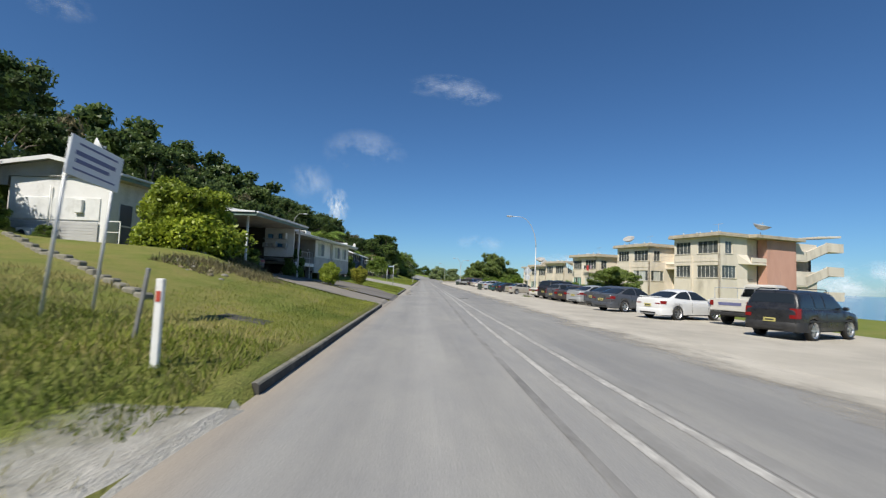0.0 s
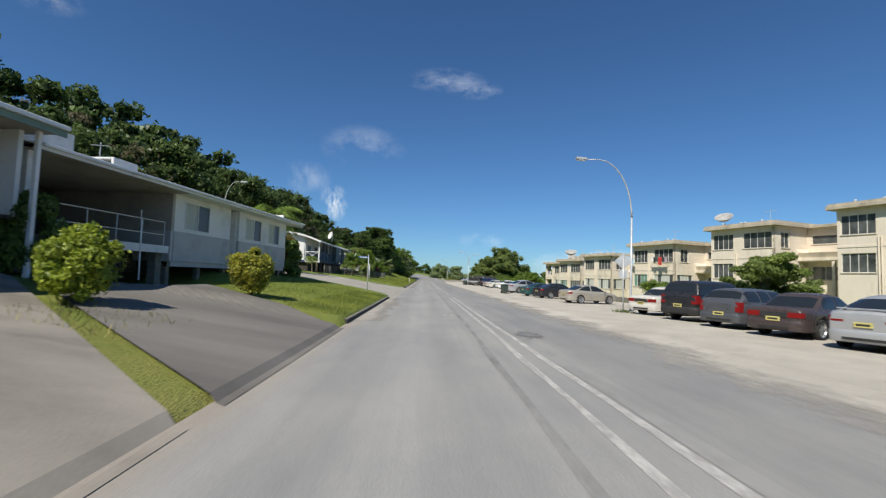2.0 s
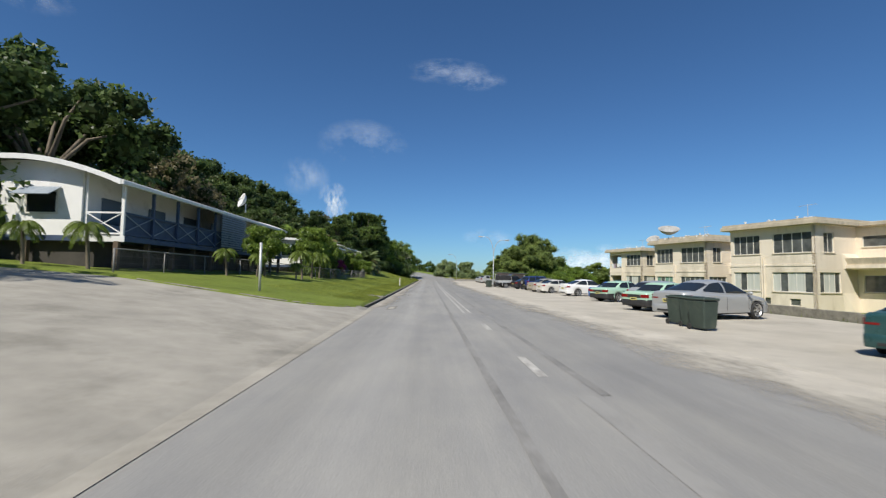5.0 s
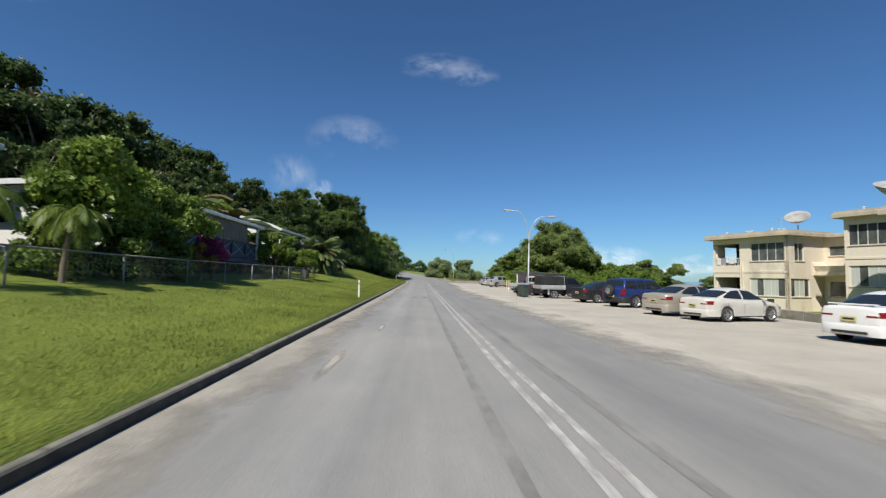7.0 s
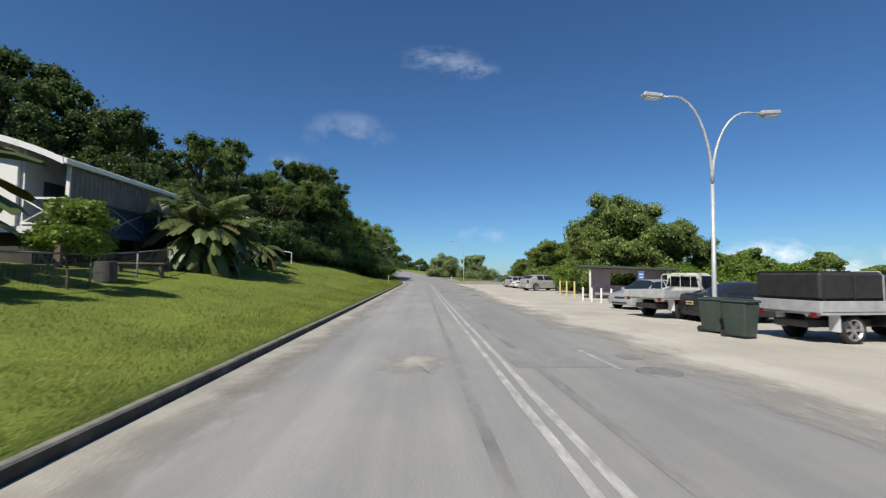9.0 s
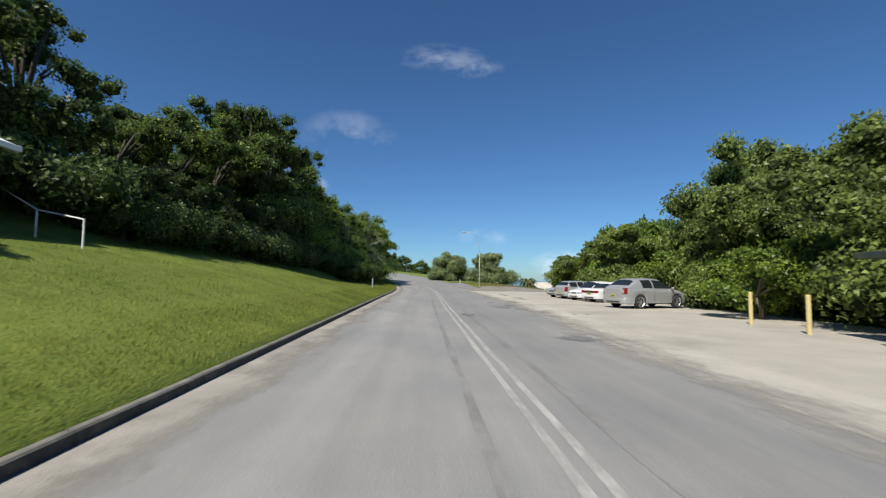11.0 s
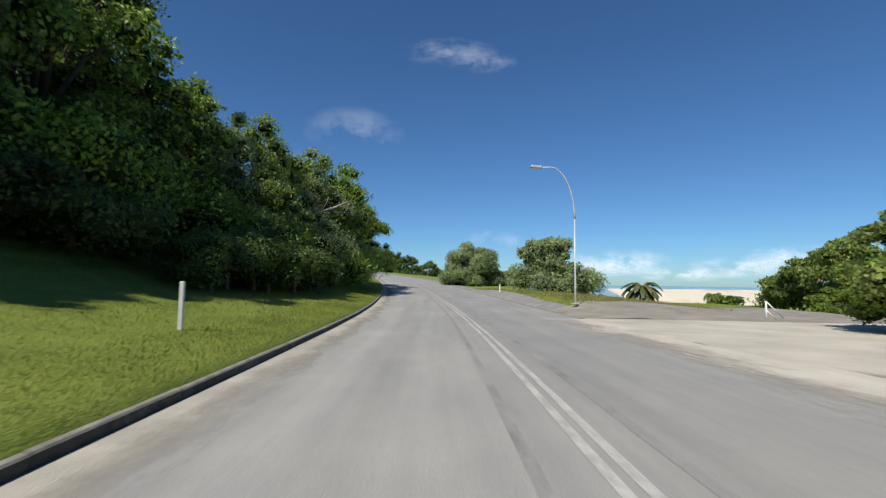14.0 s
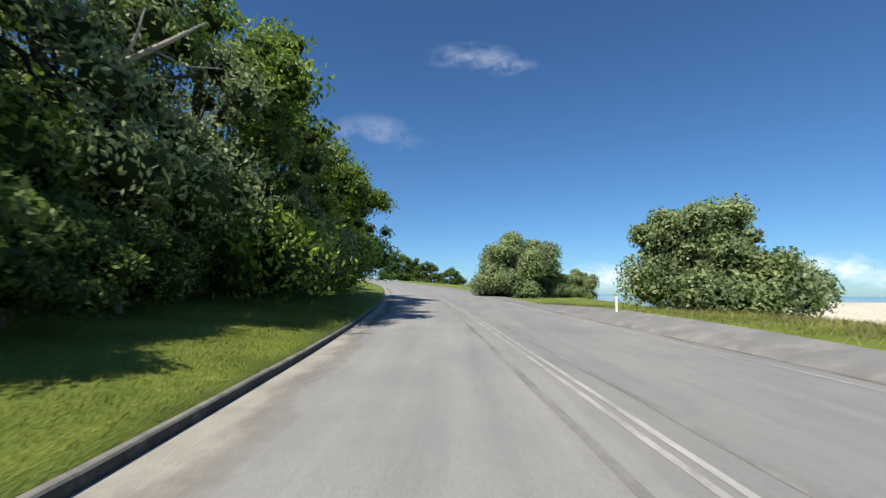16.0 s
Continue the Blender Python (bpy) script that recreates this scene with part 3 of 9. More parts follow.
# ---- street furniture ----
M_POST = speckled("post_paint", (0.70, 0.69, 0.65), (0.82, 0.81, 0.78), 3, 40, 0.6, 0.1, (0.45, 0.42, 0.36), 2.2)
M_RED = speckled("red_reflector", (0.40, 0.05, 0.03), (0.5, 0.08, 0.05), 5, 40, 0.4, 0.0)
M_YELLOW = speckled("yellow_paint", (0.58, 0.46, 0.20), (0.68, 0.55, 0.26), 4, 40, 0.6, 0.1)
M_BLUE = speckled("sign_blue", (0.06, 0.13, 0.32), (0.08, 0.17, 0.38), 3, 40, 0.5, 0.0)
M_SIGN = speckled("sign_face", (0.62, 0.63, 0.66), (0.74, 0.75, 0.77), 2, 30, 0.5, 0.05, (0.50, 0.50, 0.52), 1.0)
M_INK = speckled("sign_ink", (0.10, 0.11, 0.22), (0.16, 0.17, 0.30), 4, 30, 0.6, 0.0)
M_PIPE = speckled("weathered_pipe", (0.16, 0.16, 0.155), (0.30, 0.295, 0.28), 4, 40, 0.6, 0.1, (0.12, 0.10, 0.08), 2.0, metal=0.3)
M_BIN = speckled("green_plastic", (0.030, 0.045, 0.036), (0.050, 0.070, 0.056), 3, 30, 0.55, 0.1, (0.10, 0.11, 0.08), 1.2)
M_RUBBER = speckled("rubber", (0.012, 0.012, 0.012), (0.035, 0.034, 0.032), 5, 40, 0.8, 0.2)
M_LENS, _n, _l, _b = material("lamp_lens", 0.25)
_b.inputs["Base Color"].default_value = (0.62, 0.64, 0.62, 1)


def street_lamp(x, y, h, arms, reach, lean=0.0, label=""):
    """A tapered steel pole whose arms sweep out to flat lanterns."""
    slim = 0.68 if 170 < y < 190 else 1.0
    lamp = thing("street_lamp", pose(x, y, floor_at(x, y) + (0.40 if slim < 1 else 0), 0, lean, 0), label, "street lamp", "street lamps along the road")
    part("pole", tubed([(0, 0, -0.2), (0, 0, 0.9), (0, 0, h * 0.62)], [0.075 * slim, 0.066 * slim, 0.05 * slim], 12), M_STEEL, lamp, smooth=True)
    part("base_plate", boxed(-0.18, 0.18, -0.18, 0.18, -0.02, 0.03, bevel=0.01), M_STEEL, lamp)
    for s, top in arms:
        pts = [(0, 0, h * 0.62)] + [(s * reach * (1 - math.cos(a)) * 0.72, 0, h * 0.62 + (top - h * 0.62) * math.sin(a)) for a in np.linspace(0.12, math.pi / 2, 9)] + [(s * reach, 0, top - 0.02)]
        part("arm", tubed(pts, [0.05] + [0.044 - 0.002 * k for k in range(len(pts) - 1)], 10), M_STEEL, lamp, smooth=True)
        head = part("lantern", boxed(-0.30, 0.30, -0.13, 0.13, -0.05, 0.09, pose(s * (reach + 0.26), 0, top - 0.02, 0, -s * 4, 0), 0.035), M_STEEL, lamp)
        part("lens", boxed(-0.20, 0.20, -0.10, 0.10, -0.08, -0.052, pose(s * (reach + 0.28), 0, top - 0.02, 0, -s * 4, 0), 0.02), M_LENS, head, "clear lamp lens")


street_lamp(11.75, 45.5, 8.25, [(-1, 8.25)], 2.6, 0.3, "tall galvanised street lamp with one curved arm")
street_lamp(9.9, 114.6, 6.85, [(-1, 6.85), (1, 6.45)], 1.55, 0.6, "galvanised street lamp with two curved arms")
street_lamp(9.2, 180.6, 7.1, [(-1, 7.1)], 1.75, 0.0, "slender galvanised street lamp with one curved arm")
street_lamp(-19.4, 66.0, 8.0, [(1, 8.0)], 1.6, 0.0, "galvanised street lamp before the hillside trees")
street_lamp(13.0, 262.0, 7.0, [(-1, 7.0)], 1.8, 0.0, "distant galvanised street lamp by the bend")


def marker_post(x, y, h, w, label, mat=M_POST, patch_mat=None, lean=0.0, round_post=False):
    post = thing("marker_post", pose(x, y, floor_at(x, y), 0, lean, 0), label, "post", "roadside posts")
    bm = lathe([(w / 2, -0.15), (w / 2, h - 0.03), (w / 2 - 0.015, h)], 12) if round_post else boxed(-w / 2, w / 2, -0.03, 0.03, -0.15, h, bevel=0.008)
    part("shaft", bm, mat, post)
    if patch_mat:
        part("reflector", boxed(-w * 0.3, w * 0.3, -0.038, -0.03, h * 0.74, h * 0.86), patch_mat, post, "faded red reflector")
    return post


marker_post(-2.93, 5.3, 1.02, 0.085, "white wooden marker post with a faded red reflector", M_POST, M_RED)
marker_post(-2.05, 103.6, 0.92, 0.085, "white marker post with a red reflector on the lawn", M_POST, M_RED)
marker_post(-3.1, 166.65, 0.92, 0.085, "grey-white marker post on the lawn", M_STEEL)
marker_post(8.5, 200.4, 1.0, 0.10, "white marker post beside the road", M_POST)
marker_post(9.0, 236.0, 1.0, 0.11, "white marker post at the bend", M_POST)
for k in range(4):
    marker_post(11.15 + 0.16 * k, 128.3 - 0.95 * k, 0.85, 0.11, "short white bollard beside the shelter", M_POST, round_post=True)
for k in range(3):
    marker_post(12.95 - 0.36 * k, 138.2 - 2.7 * k, 1.15, 0.13, "weathered yellow timber bollard", M_YELLOW, round_post=True)
stake = thing("leaning_stake", pose(-3.8, 6.3, floor_at(-3.8, 6.3), 0, 7, 0), "grey wooden stake leaning in the grass", "post")
part("shaft", boxed(-0.024, 0.024, -0.022, 0.022, -0.2, 0.98, bevel=0.005), M_PIPE, stake)


# the notice board faces the road on two galvanised poles that lean a little
board = thing("notice_board", pose(-5.3, 7.1, floor_at(-5.3, 7.1), 3, 1.5, 90), "white notice board with faded blue writing on two poles", "sign")
for s in (-0.5, 0.5):
    part("pole", tubed([(s, 0, -0.3), (s, 0, 2.62 if s < 0 else 2.5)], 0.026, 10), M_STEEL, board, smooth=True)
panel = part("panel", boxed(-0.56, 0.58, -0.05, -0.03, -0.30, 0.30, pose(0, 0, 2.34, 0, 3, 0), 0.004), M_SIGN, board, "white painted panel")
for x0, x1, z, h in ((-0.40, 0.44, 0.20, 0.016), (-0.44, 0.42, 0.06, 0.034), (-0.42, 0.30, -0.06, 0.030), (-0.44, 0.46, -0.19, 0.014)):
    part("text_bar", boxed(x0, x1, -0.056, -0.051, z - h, z + h, pose(0, 0, 2.34, 0, 3, 0)), M_INK, panel)

# street name plate and speed sign at the side street
name_sign = thing("street_name_sign", pose(-3.3, 52.3, floor_at(-3.3, 52.3)), "blue street name plate on a thin steel pole", "sign")
part("pole", tubed([(0, 0, -0.3), (0, 0, 2.40)], 0.028, 10), M_STEEL, name_sign, smooth=True)
plate = part("plate", boxed(-0.66, 0.0, -0.012, 0.012, 2.16, 2.29, pose(0, 0, 0, 0, 0, 8), 0.004), M_BLUE, name_sign)
part("text_bar", boxed(-0.58, -0.08, -0.018, -0.013, 2.20, 2.25, pose(0, 0, 0, 0, 0, 8)), M_SIGN, plate)


def word(text, size, mat, m, parent, name="lettering"):
    """Raised letters in the built-in font, as a mesh."""
    cu = bpy.data.curves.new(name, "FONT")
    cu.body, cu.size, cu.align_x, cu.align_y, cu.extrude = text, size, "CENTER", "CENTER", 0.003
    tmp = bpy.data.objects.new(name, cu)
    me = bpy.data.meshes.new_from_object(tmp)
    bpy.data.objects.remove(tmp)
    me.materials.append(mat)
    ob = new(name, me)
    ob.parent = parent
    ob.matrix_local = m
    return ob


sx, sy = -12.5, 60.5
speed = thing("speed_sign", pose(sx, sy, floor_at(sx, sy), 0, 0, 6), "square white speed sign with a dark ring, on a steel pole", "sign")
part("pole", tubed([(0, 0, -0.3), (0, 0, 2.1)], 0.03, 10), M_STEEL, speed, smooth=True)
panel = part("panel", boxed(-0.28, 0.28, -0.045, -0.03, 1.45, 2.15, bevel=0.004), M_SIGN, speed)
bm = bmesh.new()
tube(bm, [(0.21 * math.cos(a), -0.05, 1.83 + 0.21 * math.sin(a)) for a in np.linspace(0, 2 * math.pi, 25)], 0.022, 6, False)
part("ring", bm, M_INK, panel, "dark painted ring")
word("40", 0.26, M_INK, pose(0, -0.05, 1.83, 90, 0, 0), panel)
sx, sy = 10.6, 43.9
back = thing("diamond_sign", pose(sx, sy, floor_at(sx, sy), 0, 0, -8), "bare back of a diamond road sign on a pole", "sign")
part("pole", tubed([(0, 0, -0.3), (0, 0, 2.9)], 0.03, 10), M_STEEL, back, smooth=True)
part("panel", boxed(-0.30, 0.30, 0.03, 0.045, -0.30, 0.30, pose(0, 0, 2.6, 0, 45, 0), 0.01), M_STEEL, back)
part("panel", boxed(-0.22, 0.22, 0.03, 0.045, -0.22, 0.22, pose(0, 0, 1.95), 0.01), M_STEEL, back)
frame_post = thing("timber_frame", pose(-5.6, 72.2, floor_at(-5.6, 72.2)), "tall grey timber pole at the lawn's edge", "post")
part("pole", tubed([(0, 0, -0.3), (0, 0, 1.9)], 0.05, 8), M_STEEL, frame_post, smooth=True)


def wheelie_bin(x, y, turn):
    b = thing("wheelie_bin", pose(x, y, floor_at(x, y) + 0.02, 0, 0, turn) @ Matrix.Scale(0.88, 4), "dark green plastic wheelie bin, lid shut", "bin", "bins on the verge")
    bm = bmesh.new()
    box(bm, -0.29, 0.29, -0.36, 0.36, 0.06, 0.96, None, 0.03)
    for v in bm.verts:
        k = 0.80 + 0.20 * v.co.z / 0.96
        v.co.x *= k
        v.co.y *= k
    part("tub", bm, M_BIN, b)
    lid = part("lid", boxed(-0.31, 0.31, -0.40, 0.38, 0.965, 1.04, bevel=0.03), M_BIN, b)
    part("lid_rib", boxed(-0.2, 0.2, -0.3, 0.28, 1.042, 1.06, bevel=0.008), M_BIN, lid)
    part("grab_bar", tubed([(-0.24, 0.40, 0.93), (0.24, 0.40, 0.93)], 0.02, 8), M_BIN, b)
    for s in (-1, 1):
        part("wheel", lathe([(0.09, -0.025), (0.1, -0.015), (0.1, 0.015), (0.09, 0.025)], 16, pose(s * 0.27, 0.30, 0.1, 0, 90, 0)), M_RUBBER, b)


for x, y, a in ((9.13, 113.45, 20), (9.1, 112.5, 15), (8.85, 67.0, 10), (9.0, 67.7, 8), (9.05, 68.5, 14)):
    wheelie_bin(x, y, a)


# ---- chain fence along the raised houses ----
def fence_x(y):
    return -10.4 + 0.0 * y + 3.3 * float(smooth(74, 96, np.array(y))) - 1.9 * float(smooth(111, 123, np.array(y)))


fence = thing("pipe_fence", Matrix(), "galvanised single pipe-rail fence along the lawn", "fence")
fy = list(np.arange(71.0, 136.1, 3.1))
for a, b in zip(fy, fy[1:] + [None]):
    x, z = fence_x(a), floor_at(fence_x(a), a)
    part("post", tubed([(x, a, z - 0.3), (x, a, z + 0.88)], 0.027, 8), M_PIPE, fence, smooth=True)
    if b:
        x2, z2 = fence_x(b), floor_at(fence_x(b), b)
        part("rail", tubed([(x, a, z + 0.86), (x2, b, z2 + 0.86)], 0.024, 8), M_PIPE, fence, smooth=True)
        mesh_bm = bmesh.new()
        for h in (0.08, 0.34, 0.60):
            tube(mesh_bm, [(x, a, z + h), (x2, b, z2 + h)], 0.0035, 4)
        for k in range(1, 22):
            f = k / 22
            for d in (-0.07, 0.07):
                px, py, pz = x + (x2 - x) * f, a + (b - a) * f, z + (z2 - z) * f
                tube(mesh_bm, [(px, py - d, pz + 0.06), (px, py + d, pz + 0.84)], 0.0022, 3, False)
        part("wire_mesh", mesh_bm, M_PIPE, fence, "sagging galvanised wire mesh")
gate = thing("end_rail", Matrix(), "white pipe handrail stepping up the slope", "rail")
for k in range(3):
    x, y = -8.6 - 2.2 * k, 137.0 + 1.0 * k
    part("post", tubed([(x, y, floor_at(x, y) - 0.2), (x, y, floor_at(x, y) + 0.9)], 0.03, 8), M_POST, gate)
    if k < 2:
        part("rail", tubed([(x, y, floor_at(x, y) + 0.88), (x - 2.2, y + 1, floor_at(x - 2.2, y + 1) + 0.88)], 0.028, 8), M_POST, gate)

# storm drain let into the kerb
drain = thing("drain_inlet", pose(float(kerb_x(80.5)), 80.5, -0.03), "concrete storm drain slab with a dark mouth in the kerb", "drain")
part("slab", boxed(-0.95, 0.0, -0.5, 0.5, 0.10, 0.215, pose(0, 0, 0.0, 0, 7.5, 0), 0.015), M_KERB_TOP, drain)
# solid black block stands in for the shade inside the inlet
part("mouth", boxed(-0.06, 0.012, -0.6, 0.6, 0.0, 0.115), M_RUBBER, drain, "black block in place of the shaded opening")
# edging stones beside the notice board
for k in range(22):
    x, y = -5.9 - 0.50 * k, 9.9 + 0.40 * k
    st = thing("edging_stone", pose(x, y, floor_at(x, y), 4 * math.sin(k), 3 * math.cos(2 * k), 62 + 9 * math.sin(k * 2.2)), "grey coral limestone edging block", "stone", "edging stones")
    part("block", boxed(-0.12, 0.12, -0.20, 0.20, -0.1, 0.12 + 0.03 * math.sin(3 * k), bevel=0.04), M_KERB_TOP, st)
# dark plate laid in the lawn as the notice board's shadow
slab = thing("ground_slab", pose(-3.6, 9.6, floor_at(-3.6, 9.6) - 0.015, 0, 8.5, 0), "flat dark plate standing in for the notice board's shadow", "slab")
part("plate", boxed(-0.5, 0.5, -0.32, 0.32, -0.05, 0.025, bevel=0.01), M_KERB_DARK, slab)
# broken bank below the big bush
random.seed(9)
for k in range(16):
    x, y = -8.1 + 1.6 * random.random(), 15.2 + 2.2 * random.random()
    r = 0.06 + 0.11 * random.random()
    rock = thing("bank_rock", pose(x, y, floor_at(x, y) - 0.3 * r, 0, 0, 360 * random.random()), "weathered limestone lump in the broken bank", "rock", "rocks in the bank")
    bm = bmesh.new()
    bmesh.ops.create_icosphere(bm, subdivisions=2, radius=r)
    for v in bm.verts:
        v.co *= 1 + 0.35 * noise.noise(v.co * 5 + Vector((k, 0, 0)))
        v.co.z *= 0.65
    part("lump", bm, M_SOIL if k % 3 else M_KERB_TOP, rock)


# ---- parked vehicles ----
M_GLASS, _n, _l, _b = material("tinted_glass", 0.06)
_b.inputs["Base Color"].default_value = (0.018, 0.022, 0.024, 1)
_b.inputs["Specular IOR Level"].default_value = 0.6
M_TRIM = speckled("black_trim", (0.015, 0.015, 0.016), (0.035, 0.034, 0.033), 5, 40, 0.6, 0.05)
M_CHROME = speckled("alloy", (0.48, 0.48, 0.49), (0.66, 0.66, 0.66), 6, 40, 0.32, 0.0, (0.30, 0.28, 0.25), 3.0, metal=0.85)
M_TAIL, _n, _l, _b = material("tail_lens", 0.18)
_b.inputs["Base Color"].default_value = (0.20, 0.012, 0.012, 1)
M_HEAD, _n, _l, _b = material("head_lens", 0.12)
_b.inputs["Base Color"].default_value = (0.30, 0.32, 0.33, 1)
M_PLATE = speckled("plate_yellow", (0.50, 0.44, 0.14), (0.58, 0.51, 0.18), 6, 40, 0.5, 0.0)
COLORS = dict(white=(0.72, 0.72, 0.70), silver=(0.42, 0.43, 0.43), champagne=(0.44, 0.40, 0.33), grey=(0.10, 0.105, 0.115), black=(0.018, 0.019, 0.022), navy=(0.012, 0.016, 0.035), blue=(0.028, 0.115, 0.36), deepblue=(0.02, 0.045, 0.18), green=(0.035, 0.10, 0.10), mint=(0.36, 0.55, 0.42), brown=(0.055, 0.042, 0.040), dustwhite=(0.60, 0.58, 0.52), oldgreen=(0.10, 0.22, 0.14))
PAINTS = {k: paint("car_paint_" + k, c, 0.30 if max(c) > 0.2 else 0.22, 0.35 if k in ("silver", "champagne", "grey", "deepblue", "green") else 0.0, dirt=0.6 if k == "dustwhite" else 0.07 if max(c) < 0.2 else 0.25, coat=0.5 if max(c) > 0.2 else 0.1) for k, c in COLORS.items()}
# length, width, height, wheelbase, wheel radius, sill, belt, nose height, tail height; along the length from nose 0 to tail 1: cowl, roof front, roof back, rear glass foot
KINDS = dict(
    sedan=(4.5, 1.74, 1.47, 2.64, 0.33, 0.25, 0.93, 0.76, 1.03, 0.235, 0.42, 0.66, 0.885),
    oldsedan=(4.35, 1.68, 1.39, 2.54, 0.315, 0.26, 0.88, 0.78, 0.93, 0.275, 0.42, 0.665, 0.815),
    wagon=(4.55, 1.72, 1.47, 2.64, 0.325, 0.26, 0.93, 0.78, 0.98, 0.25, 0.41, 0.89, 0.985),
    hatch=(4.1, 1.70, 1.46, 2.54, 0.32, 0.25, 0.92, 0.76, 0.98, 0.24, 0.41, 0.80, 0.965),
    suv=(4.45, 1.80, 1.72, 2.62, 0.36, 0.32, 1.06, 0.92, 1.10, 0.24, 0.375, 0.93, 0.985),
    crossover=(4.75, 1.88, 1.68, 2.82, 0.38, 0.30, 1.07, 0.86, 1.14, 0.215, 0.40, 0.80, 0.97))


def curve_through(points, soft):
    """A rounded line through (place, height) pairs."""
    u = np.linspace(-0.2, 1.2, 561)
    v = np.interp(u, [p[0] for p in points], [p[1] for p in points])
    n = max(1, int(soft / 0.0025))
    for _ in range(2):
        v = np.convolve(np.pad(v, n, mode="edge"), np.ones(2 * n + 1) / (2 * n + 1), "valid")
    return lambda k: float(np.interp(k, u, v))


def side_arc(x, xc, r, low):
    d = abs(x - xc)
    return low if d >= r else max(low, math.sqrt(r * r - d * d) + r * 0.78)


def wheel(parent, x, y, r, side, spokes):
    tyre = lathe([(r * 0.70, -0.095), (r * 0.93, -0.105), (r, -0.07), (r, 0.07), (r * 0.93, 0.105), (r * 0.70, 0.095)], 22, pose(x, y, r, 90, 0, 0))
    for f in [f for f in tyre.faces if len(f.verts) > 4]:
        tyre.faces.remove(f)
    w = part("tyre", tyre, M_RUBBER, parent, smooth=True)
    m = pose(x, y, r, 90 * side, 0, 0)
    bm = lathe([(r * 0.05, 0.062), (r * 0.14, 0.07), (r * 0.16, 0.05)], 14, m)
    ring = lathe([(r * 0.74, 0.100), (r * 0.68, 0.094), (r * 0.62, 0.06), (r * 0.61, 0.03)], 22, m)
    for f in [f for f in ring.faces if len(f.verts) > 4]:
        ring.faces.remove(f)
    me = bpy.data.meshes.new("tmp")
    ring.to_mesh(me)
    ring.free()
    bm.from_mesh(me)
    bpy.data.meshes.remove(me)
    for k in range(spokes):
        box(bm, r * 0.10, r * 0.66, -r * 0.085, r * 0.085, 0.035, 0.08, m @ pose(0, 0, 0, 0, 0, 360 / spokes * k))
    part("wheel_well", lathe([(r * 0.66, 0.022), (r * 0.02, 0.026)], 18, m), M_RUBBER, w)
    part("rim", bm, M_CHROME, w, "dusty alloy wheel rim")


def sheet(name, grid, mat, parent, label="", thick=0.008):
    """A curved panel from rows of points, given some thickness."""
    bm = bmesh.new()
    rows = [[bm.verts.new(p) for p in row] for row in grid]
    for a, b in zip(rows, rows[1:]):
        for i in range(len(a) - 1):
            bm.faces.new((a[i], a[i + 1], b[i + 1], b[i]))
    bmesh.ops.recalc_face_normals(bm, faces=bm.faces)
    bmesh.ops.solidify(bm, geom=bm.faces[:], thickness=thick)
    ob = part(name, bm, mat, parent, label, smooth=True)
    ob.data.set_sharp_from_angle(angle=radians(40))
    return ob


